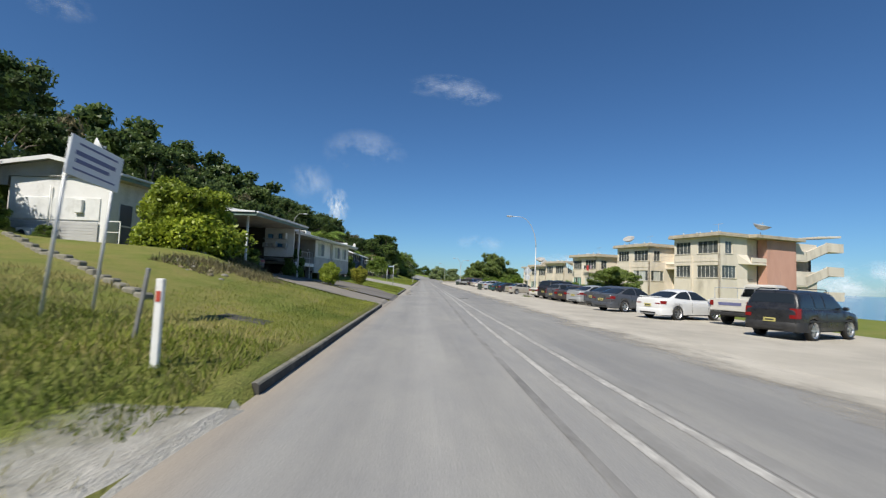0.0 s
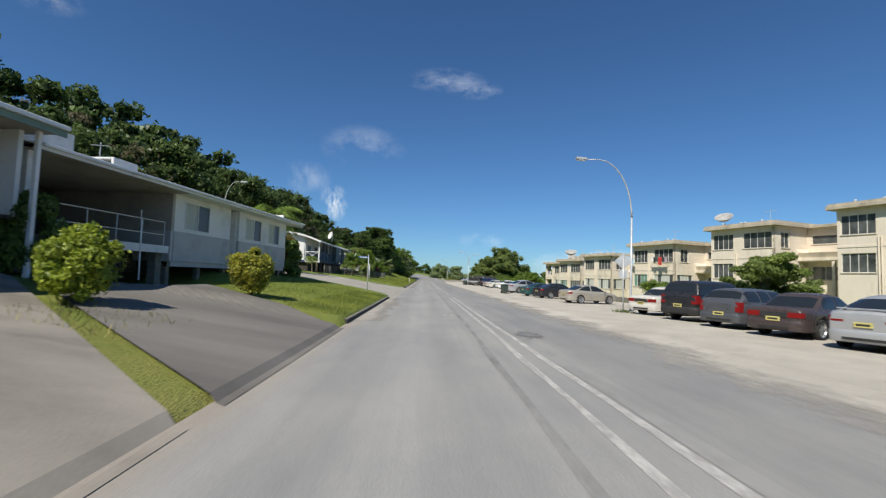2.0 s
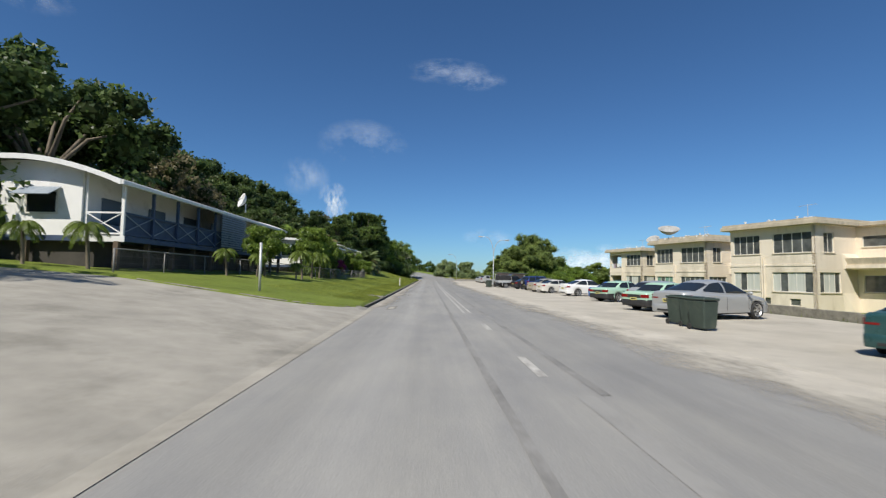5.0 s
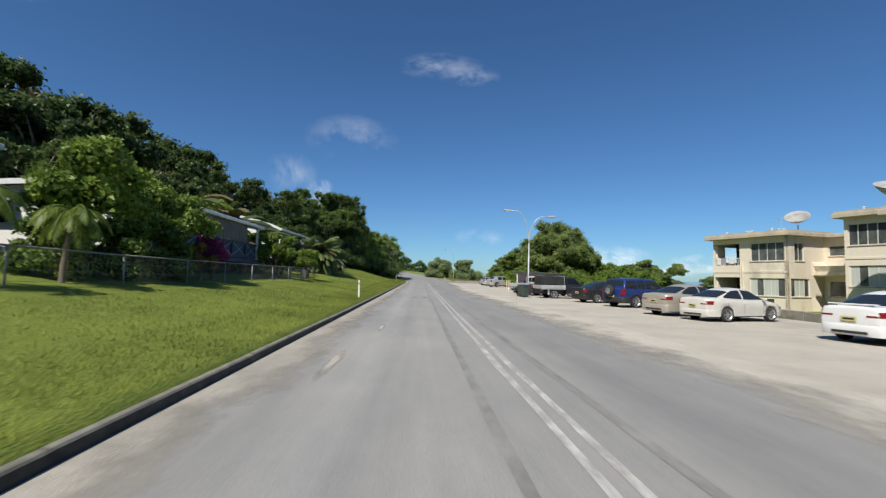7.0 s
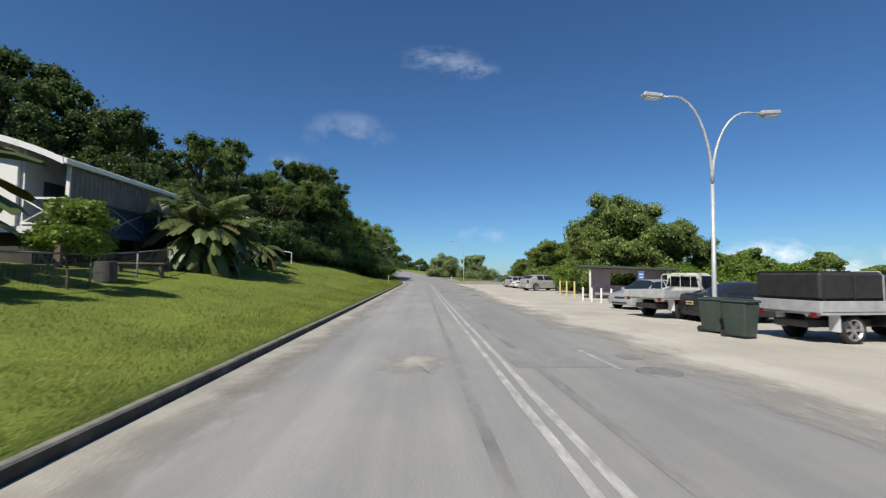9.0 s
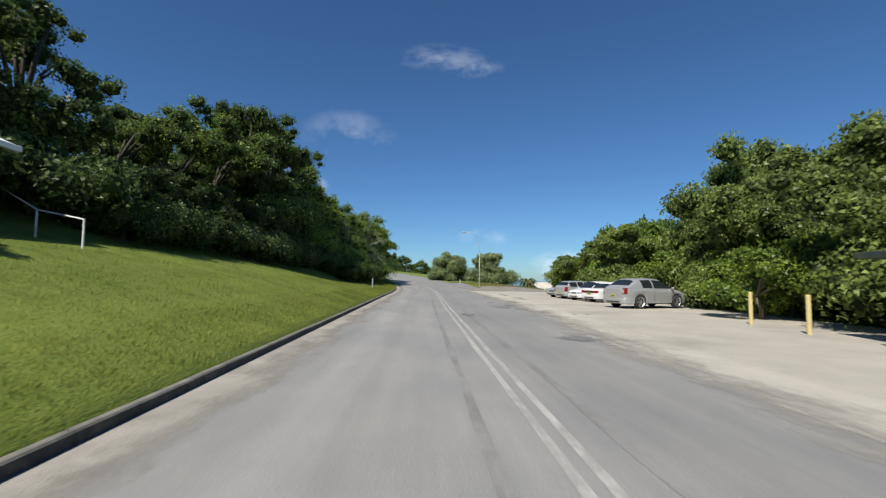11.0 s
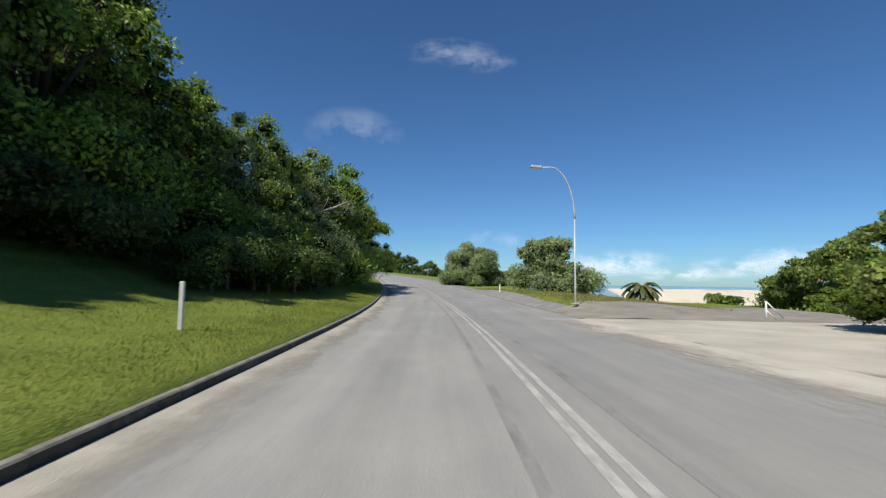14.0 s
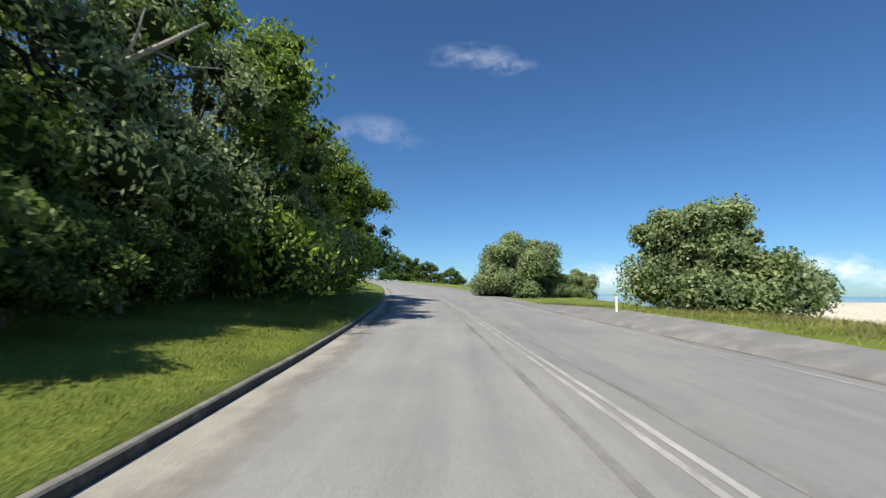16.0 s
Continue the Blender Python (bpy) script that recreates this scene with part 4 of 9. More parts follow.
def car(kind, color, x, y, heading, label, scale=1.0, plate=True, spokes=6, spoiler=False, spare=False, rack=False):
    L, W, H, base, r, sill, belt, nose, tail, cowl, rf, rb, rg = KINDS[kind]
    c = thing("car", pose(x, y, floor_at(x, y) + 0.014, 0, 0, heading) @ Matrix.Scale(scale, 4), label, "car", "parked cars")
    mat = PAINTS[color]
    half, w = L / 2, W / 2
    tall = kind in ("suv", "wagon", "hatch", "crossover")
    boxy = kind in ("oldsedan", "suv")
    xf, xr = base / 2 + 0.02 * L, -base / 2 + 0.02 * L
    at = lambda k: half - k * L
    deck = curve_through([(0, nose - 0.05), (0.03, nose), (cowl, belt), (0.55, belt + 0.02), (rg, tail), (1, tail - 0.01)], 0.012 if boxy else 0.03)
    roof = curve_through([(cowl, belt - 0.02), (rf, H - 0.035), ((rf + rb) / 2, H + 0.012), (rb, H - 0.03), (rg, tail - 0.01), (1, tail - 0.3)], 0.012 if boxy else 0.028 if not tall else 0.018)
    round_by = 0.45 if boxy else 0.70

    def plan(px):
        e = min(1, (half - abs(px)) / round_by)
        return w * (1 - (0.13 if boxy else 0.21) * (1 - e) ** 2.2)

    def drop(px):
        d = min(1, (half - abs(px)) / 0.12)
        return 1 - math.sqrt(max(0, 1 - (1 - d) ** 2))

    # the lower body, lofted from nose to tail with its wheel arches
    xs = sorted({round(v, 3) for v in [s * (half - d) for s in (1, -1) for d in (0, 0.012, 0.04, 0.08, 0.13, 0.22, 0.34, 0.5)] + [at(k) for k in (cowl - 0.05, cowl, 0.36, 0.5, 0.62, rg - 0.05)] + [xc + r * 1.18 * d for xc in (xf, xr) for d in (-1.001, -0.999, -0.94, -0.82, -0.6, -0.3, 0, 0.3, 0.6, 0.82, 0.94, 0.999, 1.001)]}, reverse=True)
    bm, rows = bmesh.new(), []
    for px in xs:
        k, q, ww = (half - px) / L, drop(px), plan(px)
        top = deck(k) - q * (0.13 if px > 0 else 0.09)
        low = min(max(side_arc(px, xf, r * 1.18, sill), side_arc(px, xr, r * 1.18, sill)) + q * 0.12, top - 0.22)
        g = lambda f: low + (top - 0.13 - low) * f
        prof = [(0.80, low), (0.965, low + 0.012), (0.985, g(0.3)), (1.0, g(0.62)), (1.0, g(0.78)), (0.985, g(1.0)), (0.955, top - 0.055), (0.90, top - 0.012), (0.72, top + 0.012), (0.36, top + 0.03), (0, top + 0.035)]
        rows.append([bm.verts.new((px, s * a * ww, z)) for s, seq in ((1, prof), (-1, prof[-2::-1])) for a, z in seq])
    for a, b in zip(rows, rows[1:]):
        for i in range(len(a) - 1):
            bm.faces.new((a[i], a[i + 1], b[i + 1], b[i]))
    bm.faces.new(rows[0])
    bm.faces.new(rows[-1][::-1])
    body = part("body", bm, mat, c, smooth=True)
    body.data.set_sharp_from_angle(angle=radians(42))
    part("underbody", boxed(-half + 0.25, half - 0.25, -w + 0.14, w - 0.14, sill - 0.02, belt - 0.25), M_TRIM, c)

    # the cabin: a rounded shell whose panes follow its curve
    n = 5.0 if boxy else 3.8
    wb, wt = w * 0.93, w * (0.80 if boxy else 0.73)

    def shell(k, f_angle):
        zb = deck(k) - 0.03
        h = max(0.004, roof(k) - zb)
        f = math.sin(f_angle) ** (2 / n) if f_angle > 0 else 0.0
        z = zb + h * f
        yy = (wb - (wb - wt) * max(0, (z - belt)) / (H - belt)) * max(0, math.cos(f_angle)) ** (2 / n)
        return Vector((at(k), min(yy, plan(at(k)) * 0.95), z))

    def out_from(k, a, by):
        p = shell(k, a)
        t = (shell(k + 0.004, a) - shell(k - 0.004, a)).cross(shell(k, min(a + 0.03, 1.5707)) - shell(k, a - 0.03)).normalized()
        return p + (t if t.dot(Vector((0, p.y, p.z - belt + 0.2))) > 0 else -t) * by

    def angle_at(k, z):
        zb = deck(k) - 0.03
        return math.asin(min(1, max(0, (z - zb) / max(0.01, roof(k) - zb))) ** (n / 2))

    ks = np.unique(np.concatenate([np.linspace(cowl - 0.01, rf + 0.03, 12), np.linspace(rf + 0.03, rb - 0.03, 6), np.linspace(rb - 0.03, rg + 0.005, 12)]))
    turns = [math.pi / 2 * j / 12 for j in range(13)]
    grid = []
    for k in ks:
        one = [shell(k, a) for a in turns]
        grid.append(one + [Vector((p.x, -p.y, p.z)) for p in one[-2::-1]])
    bm = bmesh.new()
    rows = [[bm.verts.new(p) for p in row] for row in grid]
    for a, b in zip(rows, rows[1:]):
        for i in range(len(a) - 1):
            bm.faces.new((a[i], a[i + 1], b[i + 1], b[i]))
    part("cabin", bm, mat, c, smooth=True)

    def cross_pane(name, k0, k1, span):
        lo_a = math.acos(span ** (n / 2))
        g = []
        for k in np.linspace(k0, k1, 8):
            one = [out_from(k, lo_a + (math.pi / 2 - lo_a) * j / 5, 0.009) for j in range(6)]
            g.append(one + [Vector((p.x, -p.y, p.z)) for p in one[-2::-1]])
        sheet(name, g, M_GLASS, c)

    cross_pane("windscreen", cowl + 0.018, rf - 0.004, 0.87)
    cross_pane("rear_window", rb + (rg - rb) * (0.22 if not tall else 0.14), rg - (rg - rb) * (0.10 if not tall else 0.30), 0.84)
    pillar = (cowl + rg) / 2 + (0.0 if not tall else -0.03)
    cuts = [cowl + 0.055, pillar - 0.011, pillar + 0.011, rg - 0.085 if not tall else 0.73]
    spans = [(cuts[0], cuts[1]), (cuts[2], cuts[3])] + ([(0.752, rb + 0.02)] if tall and kind != "crossover" and rb > 0.82 else [])
    for s in (1, -1):
        for k0, k1 in spans:
            g = []
            for k in np.linspace(k0, k1, 9):
                zb, h = deck(k), roof(k) - deck(k)
                z0, z1 = zb + 0.035, zb + max(0.045, min(0.80 * h, h - 0.085))
                g.append([Vector((p.x, s * p.y, p.z)) for p in (out_from(k, angle_at(k, z0 + (z1 - z0) * j / 5), 0.009) for j in range(6))])
            sheet("side_window", g, M_GLASS, c)
        for px in (at(cowl + 0.06), at(pillar), at(rg - 0.12 if not tall else 0.73)):
            part("door_seam", boxed(-0.005, 0.005, -0.004, 0.003, sill + 0.12, belt - 0.10, pose(px, s * plan(px), 0)), M_TRIM, c)
        for px in (at(pillar - 0.04), at(rg - 0.15 if not tall else 0.70)):
            part("door_handle", boxed(-0.08, 0.08, -0.012, 0.018, -0.014, 0.014, pose(px, s * plan(px) * 0.99, belt - 0.15), 0.006), M_TRIM if boxy else mat, c)
        part("side_mirror", boxed(-0.06, 0.06, -0.10, 0.10, -0.055, 0.065, pose(at(cowl + 0.065), s * (w * 0.97 + 0.09), belt + 0.05, 0, 0, s * 12), 0.04), mat, c)
        if boxy:
            part("side_strip", boxed(-L * 0.36, L * 0.34, -0.012, 0.012, -0.03, 0.03, pose(0, s * w * 0.998, (sill + belt) / 2 - 0.02), 0.005), M_TRIM, c)

    def wrap(name, e, s, y_in, x_in, z0, z1, out, material_of, parent, label=""):
        """A strip that follows the rounded end of the body, from y_in on the end to x_in along the side."""
        path = [(half + out, v) for v in np.linspace(y_in, plan(half) * 0.97, 4)] + [(half - d + out * 0.4, plan(half - d) + out * 0.8) for d in x_in * np.linspace(0.06, 1, 7) ** 1.3]
        lean = lambda z: 0.10 * max(0.0, z - (sill + 0.42)) if e < 0 else 0.22 * max(0.0, z - (sill + 0.35))
        return sheet(name, [[Vector((e * (px - lean(z)), s * py, z)) for z in np.linspace(z0, z1, 4)] for px, py in path], material_of, parent, label, 0.018)

    for s in (1, -1):
        wrap("headlight", 1, s, w * 0.46, 0.36 if not boxy else 0.12, nose - 0.25, nose - 0.11, 0.012, M_HEAD, c)
        if tall:
            wrap("tail_light", -1, s, w * 0.66, 0.16, tail - 0.34, tail + 0.0, 0.014, M_TAIL, c, "red tail lamp")
        else:
            wrap("tail_light", -1, s, w * 0.46, 0.26 if not boxy else 0.10, tail - 0.27, tail - 0.12, 0.014, M_TAIL, c, "red tail lamp")
        for px in (xf, xr):
            wheel(c, px, s * (w - 0.100), r, -s, spokes)
    bump_mat = M_TRIM if color in ("mint", "oldgreen") or kind == "suv" else mat
    for e in (1, -1):
        path = [(half - d + 0.012, plan(half - d) + 0.014) for d in np.linspace(0.52, 0.03, 7)] + [(half + 0.03, plan(half) * f) for f in (0.94, 0.5, 0)]
        path = path + [(px, -py) for px, py in path[-2::-1]]
        z0 = sill + 0.0
        g = [[Vector((e * px, py, z)) for z in (z0, z0 + 0.12, z0 + 0.25, z0 + 0.31)] for px, py in path]
        for row in g:
            row[0].x -= e * 0.03
            row[3].x -= e * 0.035
        b = sheet("bumper", g, bump_mat, c, "", 0.03)
        part("bumper_slot", boxed(-0.012, 0.012, -w * 0.5, w * 0.5, -0.035, 0.035, pose(e * (half + 0.03), 0, z0 + 0.09), 0.004), M_TRIM, b)
    part("grille", boxed(-0.015, 0.015, -w * 0.36, w * 0.36, -0.055, 0.05, pose(half + 0.002, 0, nose - 0.18, 0, -14, 0), 0.01), M_TRIM, c)
    if kind == "oldsedan":
        part("tail_panel", boxed(-0.012, 0.012, -w * 0.44, w * 0.44, -0.085, 0.075, pose(-half - 0.008, 0, tail - 0.20), 0.006), M_TRIM, c, "dark ribbed panel between the tail lamps")
    part("lower_valance", boxed(-half + 0.35, half - 0.35, -w * 0.84, w * 0.84, sill - 0.04, sill + 0.02), M_TRIM, c)
    if plate:
        pz = tail - (0.42 if tall else 0.33)
        p = part("number_plate", boxed(-0.006, 0.006, -0.19, 0.19, -0.065, 0.065, pose(-half - 0.03, 0, pz), 0.003), M_PLATE, c, "yellow number plate")
        part("plate_bar", boxed(-0.004, 0.0, -0.14, 0.14, -0.025, 0.025, pose(-half - 0.037, 0, pz)), M_TRIM, p)
    if spoiler:
        part("spoiler", boxed(-0.10, 0.08, -w * 0.66, w * 0.66, 0.05, 0.08, pose(-half + 0.16, 0, tail), 0.012), mat, c)
        for s in (1, -1):
            part("spoiler_foot", boxed(-0.05, 0.05, -0.03, 0.03, -0.02, 0.055, pose(-half + 0.16, s * w * 0.5, tail), 0.006), mat, c)
    if spare:
        sp = part("spare_wheel", lathe([(0.22, -0.09), (0.33, -0.10), (0.35, 0.0), (0.33, 0.10), (0.2, 0.11)], 22, pose(-half - 0.10, 0.12, 0.98, 0, -90, 0)), M_RUBBER, c, smooth=True)
        part("rim", lathe([(0.20, 0.10), (0.18, 0.115), (0.03, 0.125)], 20, pose(-half - 0.10, 0.12, 0.98, 0, -90, 0)), M_CHROME, sp)
    if rack:
        for s in (1, -1):
            part("roof_rail", tubed([(at(rf) - 0.15, s * wt * 0.82, H - 0.03), (at(rf) - 0.25, s * wt * 0.82, H + 0.05), (at(rb) + 0.25, s * wt * 0.82, H + 0.05), (at(rb) + 0.15, s * wt * 0.82, H - 0.03)], 0.015, 6), M_TRIM, c)
    return c


def ute(color, x, y, heading, label, tray, scale=1.0, canopy=False, plate=True):
    """A pickup: cab in front, a drop-side tray or a tub behind."""
    u = thing("pickup_truck", pose(x, y, floor_at(x, y) + 0.014, 0, 0, heading) @ Matrix.Scale(scale, 4), label, "pickup", "parked cars")
    mat, r, w = PAINTS[color], 0.36, 0.84
    bm, rows = bmesh.new(), []
    for px, low, top, ww in ((2.45, 0.50, 0.78, 0.66), (2.38, 0.45, 0.96, 0.78), (2.2, 0.45, 1.02, 0.83), (2.0, 0.50, 1.04, 0.84), (1.9, 0.72, 1.04, 0.84), (1.6, 0.80, 1.06, 0.84), (1.3, 0.72, 1.08, 0.84), (1.2, 0.46, 1.09, 0.84), (0.9, 0.44, 1.12, 0.84), (0.0, 0.44, 1.12, 0.84), (-0.42, 0.44, 1.12, 0.84)):
        prof = [(0.9, low), (0.99, low + 0.05), (1.0, (low + top) / 2 + 0.05), (0.98, top - 0.08), (0.92, top), (0.4, top + 0.03), (0, top + 0.035)]
        rows.append([bm.verts.new((px, s * a * ww, z)) for s, seq in ((1, prof), (-1, prof[-2::-1])) for a, z in seq])
    for a, b in zip(rows, rows[1:]):
        for i in range(len(a) - 1):
            bm.faces.new((a[i], a[i + 1], b[i + 1], b[i]))
    bm.faces.new(rows[0])
    bm.faces.new(rows[-1][::-1])
    body = part("body", bm, mat, u, smooth=True)
    body.data.set_sharp_from_angle(angle=radians(38))
    lo = [(0.95, 0.80, 1.11), (-0.40, 0.80, 1.11)]
    hi = [(0.35, 0.63, 1.68), (-0.34, 0.63, 1.68)]
    bm = bmesh.new()
    q = [bm.verts.new((a, s * b, z)) for s in (1, -1) for a, b, z in (lo[0], lo[1], hi[1], hi[0])]
    t = [bm.verts.new((a, s * 0.5, 1.74)) for s in (1, -1) for a in (0.28, -0.30)]
    for f in ((q[0], q[1], q[2], q[3]), (q[4], q[7], q[6], q[5]), (q[0], q[3], q[7], q[4]), (q[1], q[5], q[6], q[2]), (q[3], q[2], t[1], t[0]), (q[7], t[2], t[3], q[6]), (q[3], t[0], t[2], q[7]), (q[2], q[6], t[3], t[1]), (t[0], t[1], t[3], t[2])):
        bm.faces.new(f)
    part("cab", bm, mat, u)
    for s in (1, -1):
        bm = bmesh.new()
        vs = [bm.verts.new(p) for p in ((0.74, s * 0.800, 1.16), (-0.30, s * 0.800, 1.16), (-0.27, s * 0.665, 1.62), (0.36, s * 0.665, 1.62))]
        bm.faces.new(vs)
        bmesh.ops.solidify(bm, geom=bm.faces[:], thickness=0.01)
        part("side_window", bm, M_GLASS, u)
        part("side_mirror", boxed(-0.07, 0.07, -0.09, 0.09, -0.09, 0.10, pose(0.72, s * 0.98, 1.22), 0.03), M_TRIM, u)
        part("headlight", boxed(-0.05, 0.05, -0.18, 0.18, -0.08, 0.08, pose(2.38, s * 0.56, 0.84, 0, 0, -s * 10), 0.02), M_HEAD, u)
        part("tail_light", boxed(-0.03, 0.03, -0.07, 0.07, -0.10, 0.10, pose(-2.50, s * 0.72, 0.78 if tray else 0.92), 0.01), M_TAIL, u)
        for px in (1.6, -1.42):
            wheel(u, px, s * (w - 0.12), r, -s, 6)
    for nm, (x0, x1, z0, z1) in (("windscreen", (0.94, 0.40, 1.16, 1.63)), ("rear_window", (-0.408, -0.352, 1.2, 1.60))):
        bm = bmesh.new()
        sg = 1 if nm == "windscreen" else -1
        vs = [bm.verts.new(p) for p in ((x0 + sg * 0.008, 0.72, z0), (x0 + sg * 0.008, -0.72, z0), (x1 + sg * 0.008, -0.58, z1), (x1 + sg * 0.008, 0.58, z1))]
        bm.faces.new(vs)
        bmesh.ops.solidify(bm, geom=bm.faces[:], thickness=0.008)
        part(nm, bm, M_GLASS, u)
    part("chassis", boxed(-2.4, 1.1, -0.45, 0.45, 0.40, 0.58), M_TRIM, u)
    part("bumper", boxed(-0.08, 0.08, -0.80, 0.80, -0.12, 0.12, pose(2.44, 0, 0.55), 0.04), M_CHROME if not tray else mat, u)
    part("grille", boxed(-0.02, 0.02, -0.34, 0.34, -0.08, 0.08, pose(2.45, 0, 0.84), 0.01), M_TRIM, u)
    if tray:
        part("tray", boxed(-2.50, -0.50, -0.92, 0.92, 0.74, 0.82, bevel=0.01), M_STEEL, u)
        for s in (1, -1):
            part("drop_side", boxed(-2.50, -0.50, s * 0.92 - 0.02, s * 0.92 + 0.02, 0.82, 1.08, bevel=0.006), M_STEEL, u)
            part("mudguard", boxed(-1.86, -0.98, s * 0.72 - 0.13, s * 0.72 + 0.13, 0.725, 0.76, bevel=0.01), M_TRIM, u)
            part("mud_flap", boxed(-1.90, -1.87, s * 0.72 - 0.13, s * 0.72 + 0.13, 0.32, 0.73), M_SIGN, u)
        part("tailboard", boxed(-2.54, -2.50, -0.92, 0.92, 0.80, 1.08, bevel=0.006), M_STEEL, u)
        hb = part("headboard", tubed([(-0.50, -0.88, 0.82), (-0.50, -0.88, 1.60), (-0.50, -0.80, 1.68), (-0.50, 0.80, 1.68), (-0.50, 0.88, 1.60), (-0.50, 0.88, 0.82)], 0.025, 8), mat, u, smooth=True)
        for py in (-0.45, 0.0, 0.45):
            part("upright", tubed([(-0.50, py, 0.82), (-0.50, py, 1.67)], 0.014, 6), mat, hb)
        part("lower_panel", boxed(-0.515, -0.485, -0.86, 0.86, 0.82, 1.12, bevel=0.004), mat, hb)
        if canopy:
            cv = part("canopy", boxed(-2.46, -0.54, -0.89, 0.89, 1.085, 1.78, bevel=0.07), M_TRIM, u, "black canvas canopy")
            for px in (-2.4, -1.5, -0.62):
                part("bow", tubed([(px, -0.91, 1.0), (px, -0.91, 1.70), (px, -0.82, 1.80), (px, 0.82, 1.80), (px, 0.91, 1.70), (px, 0.91, 1.0)], 0.018, 6), M_STEEL if px > -1 else M_TRIM, cv)
    else:
        for s in (1, -1):
            part("tub_side", boxed(-2.46, -0.44, s * 0.80 - 0.03, s * 0.80 + 0.03, 0.62, 1.10, bevel=0.02), mat, u)
        part("tailgate", boxed(-2.50, -2.45, -0.78, 0.78, 0.62, 1.10, bevel=0.015), mat, u)
        part("maker_bar", boxed(-2.512, -2.501, -0.45, 0.45, 0.84, 0.96), M_INK, u)
        part("tub_floor", boxed(-2.45, -0.44, -0.78, 0.78, 0.60, 0.66), mat, u)
        for px in (-2.2, -0.6):
            part("ladder_rack", tubed([(px, -0.78, 1.08), (px, -0.78, 1.55), (px, 0.78, 1.55), (px, 0.78, 1.08)], 0.02, 6), M_STEEL, u)
        part("rear_bumper", boxed(-2.58, -2.48, -0.7, 0.7, 0.45, 0.58, bevel=0.02), M_TRIM, u)
    if plate:
        part("number_plate", boxed(-0.006, 0.006, -0.19, 0.19, -0.06, 0.06, pose(-2.60, 0.2, 0.62)), M_PLATE, u)
    return u


def nose_in(rear_x, rear_y, heading, ahead=1.35):
    """The middle of a car whose rear near wheel stands at a spot; it noses away from the road."""
    a = radians(heading)
    return rear_x + ahead * math.cos(a) - 0.75 * math.sin(a), rear_y + ahead * math.sin(a) + 0.75 * math.cos(a), heading


def park(kind, color, rear, heading, label, **k):
    x, y, h = nose_in(*rear, heading)
    return car(kind, color, x, y, h, label, **k)


park("suv", "black", (12.2, 13.4), 25, "black compact off-road car with dusty alloys", scale=0.92, rack=True)
ute("dustwhite", 15.5, 19.3, 24, "dusty white pickup with an open tub", False, 1.05, plate=False)
park("sedan", "white", (11.75, 20.0), 22, "white four-door saloon, clean and glossy", scale=0.97, spoiler=True)
park("sedan", "grey", (11.4, 24.6), 24, "dark grey four-door saloon with alloys", scale=0.98)
park("sedan", "grey", (12.65, 29.2), 24, "dusty charcoal saloon with a yellow number plate", scale=1.0)
park("sedan", "silver", (12.3, 31.9), 24, "silver four-door saloon with a boot spoiler", scale=0.98, spoiler=True)
park("oldsedan", "brown", (12.2, 34.6), 24, "dark maroon older saloon")
park("wagon", "grey", (12.2, 37.0), 24, "dusty grey estate car with its tailgate shut")
park("suv", "black", (12.2, 39.6), 24, "black upright off-road car beside the estate")
park("oldsedan", "dustwhite", (12.0, 42.4), 22, "old white saloon with a dark rear bumper")
park("sedan", "champagne", (11.0, 51.6), 16, "light champagne saloon with steel-grey wheels", scale=0.88, spokes=8)
park("sedan", "black", (10.9, 58.4), 16, "glossy black saloon with chrome rims", scale=0.88, spokes=9)
park("sedan", "green", (10.5, 61.9), 18, "dark green saloon, faded and dusty", scale=0.86)
park("sedan", "silver", (10.9, 70.2), 20, "silver saloon behind the green bins")
park("oldsedan", "mint", (11.3, 74.0), 22, "pale green older saloon with dull paint", scale=0.95)
car("hatch", "silver", 13.4, 77.6, 24, "small silver hatchback with dusty paint", 0.95)
park("oldsedan", "mint", (12.6, 81.6), 24, "faded mint green saloon, boot closed", scale=0.95)
park("oldsedan", "blue", (13.4, 84.2), 24, "bright blue older saloon with tan wheels", scale=0.92)
park("sedan", "white", (12.8, 89.6), 12, "white saloon with black side strips", scale=0.92, spoiler=True)
park("sedan", "dustwhite", (12.2, 95.2), 16, "off-white four-door saloon, dusty all over", scale=0.86)
park("sedan", "champagne", (12.0, 97.4), 18, "champagne saloon with a yellow number plate", scale=0.92)
park("suv", "deepblue", (12.5, 102.6), 22, "deep blue off-road car with a spare wheel on its tailgate", scale=0.92, spare=True)
park("sedan", "black", (12.05, 106.6), 14, "black saloon with red tail lamps and silver wheels", scale=0.92)
ute("black", 12.3, 112.5, 7, "black pickup with an aluminium tray and canvas canopy", True, 0.92, canopy=True, plate=False)
park("sedan", "black", (11.2, 115.9), 4, "black saloon with silver wheels behind the bins", scale=0.92)
ute("dustwhite", 11.6, 118.5, 20, "white pickup with a flat tray and its tail to the road", True, 0.95, plate=False)
car("hatch", "silver", 12.2, 122.6, 203, "silver hatchback nosing out towards the road", 0.95, plate=False)
park("crossover", "silver", (12.95, 146.2), 21, "silver crossover with a yellow number plate", scale=0.97)
park("oldsedan", "white", (13.9, 152.3), 20, "white saloon with a broad dark band across its boot", scale=1.0)
x, y, h = nose_in(13.5, 154.6, 20)
car("hatch", "white", x, y, h + 180, "white hatchback facing out towards the road", 0.97)
park("wagon", "silver", (13.5, 157.2), 22, "silver estate car parked nose to the trees", scale=0.97)
x, y, h = nose_in(13.6, 159.8, 22)
car("sedan", "silver", x, y, h + 180, "silver saloon facing out at the lot's end", 0.97)


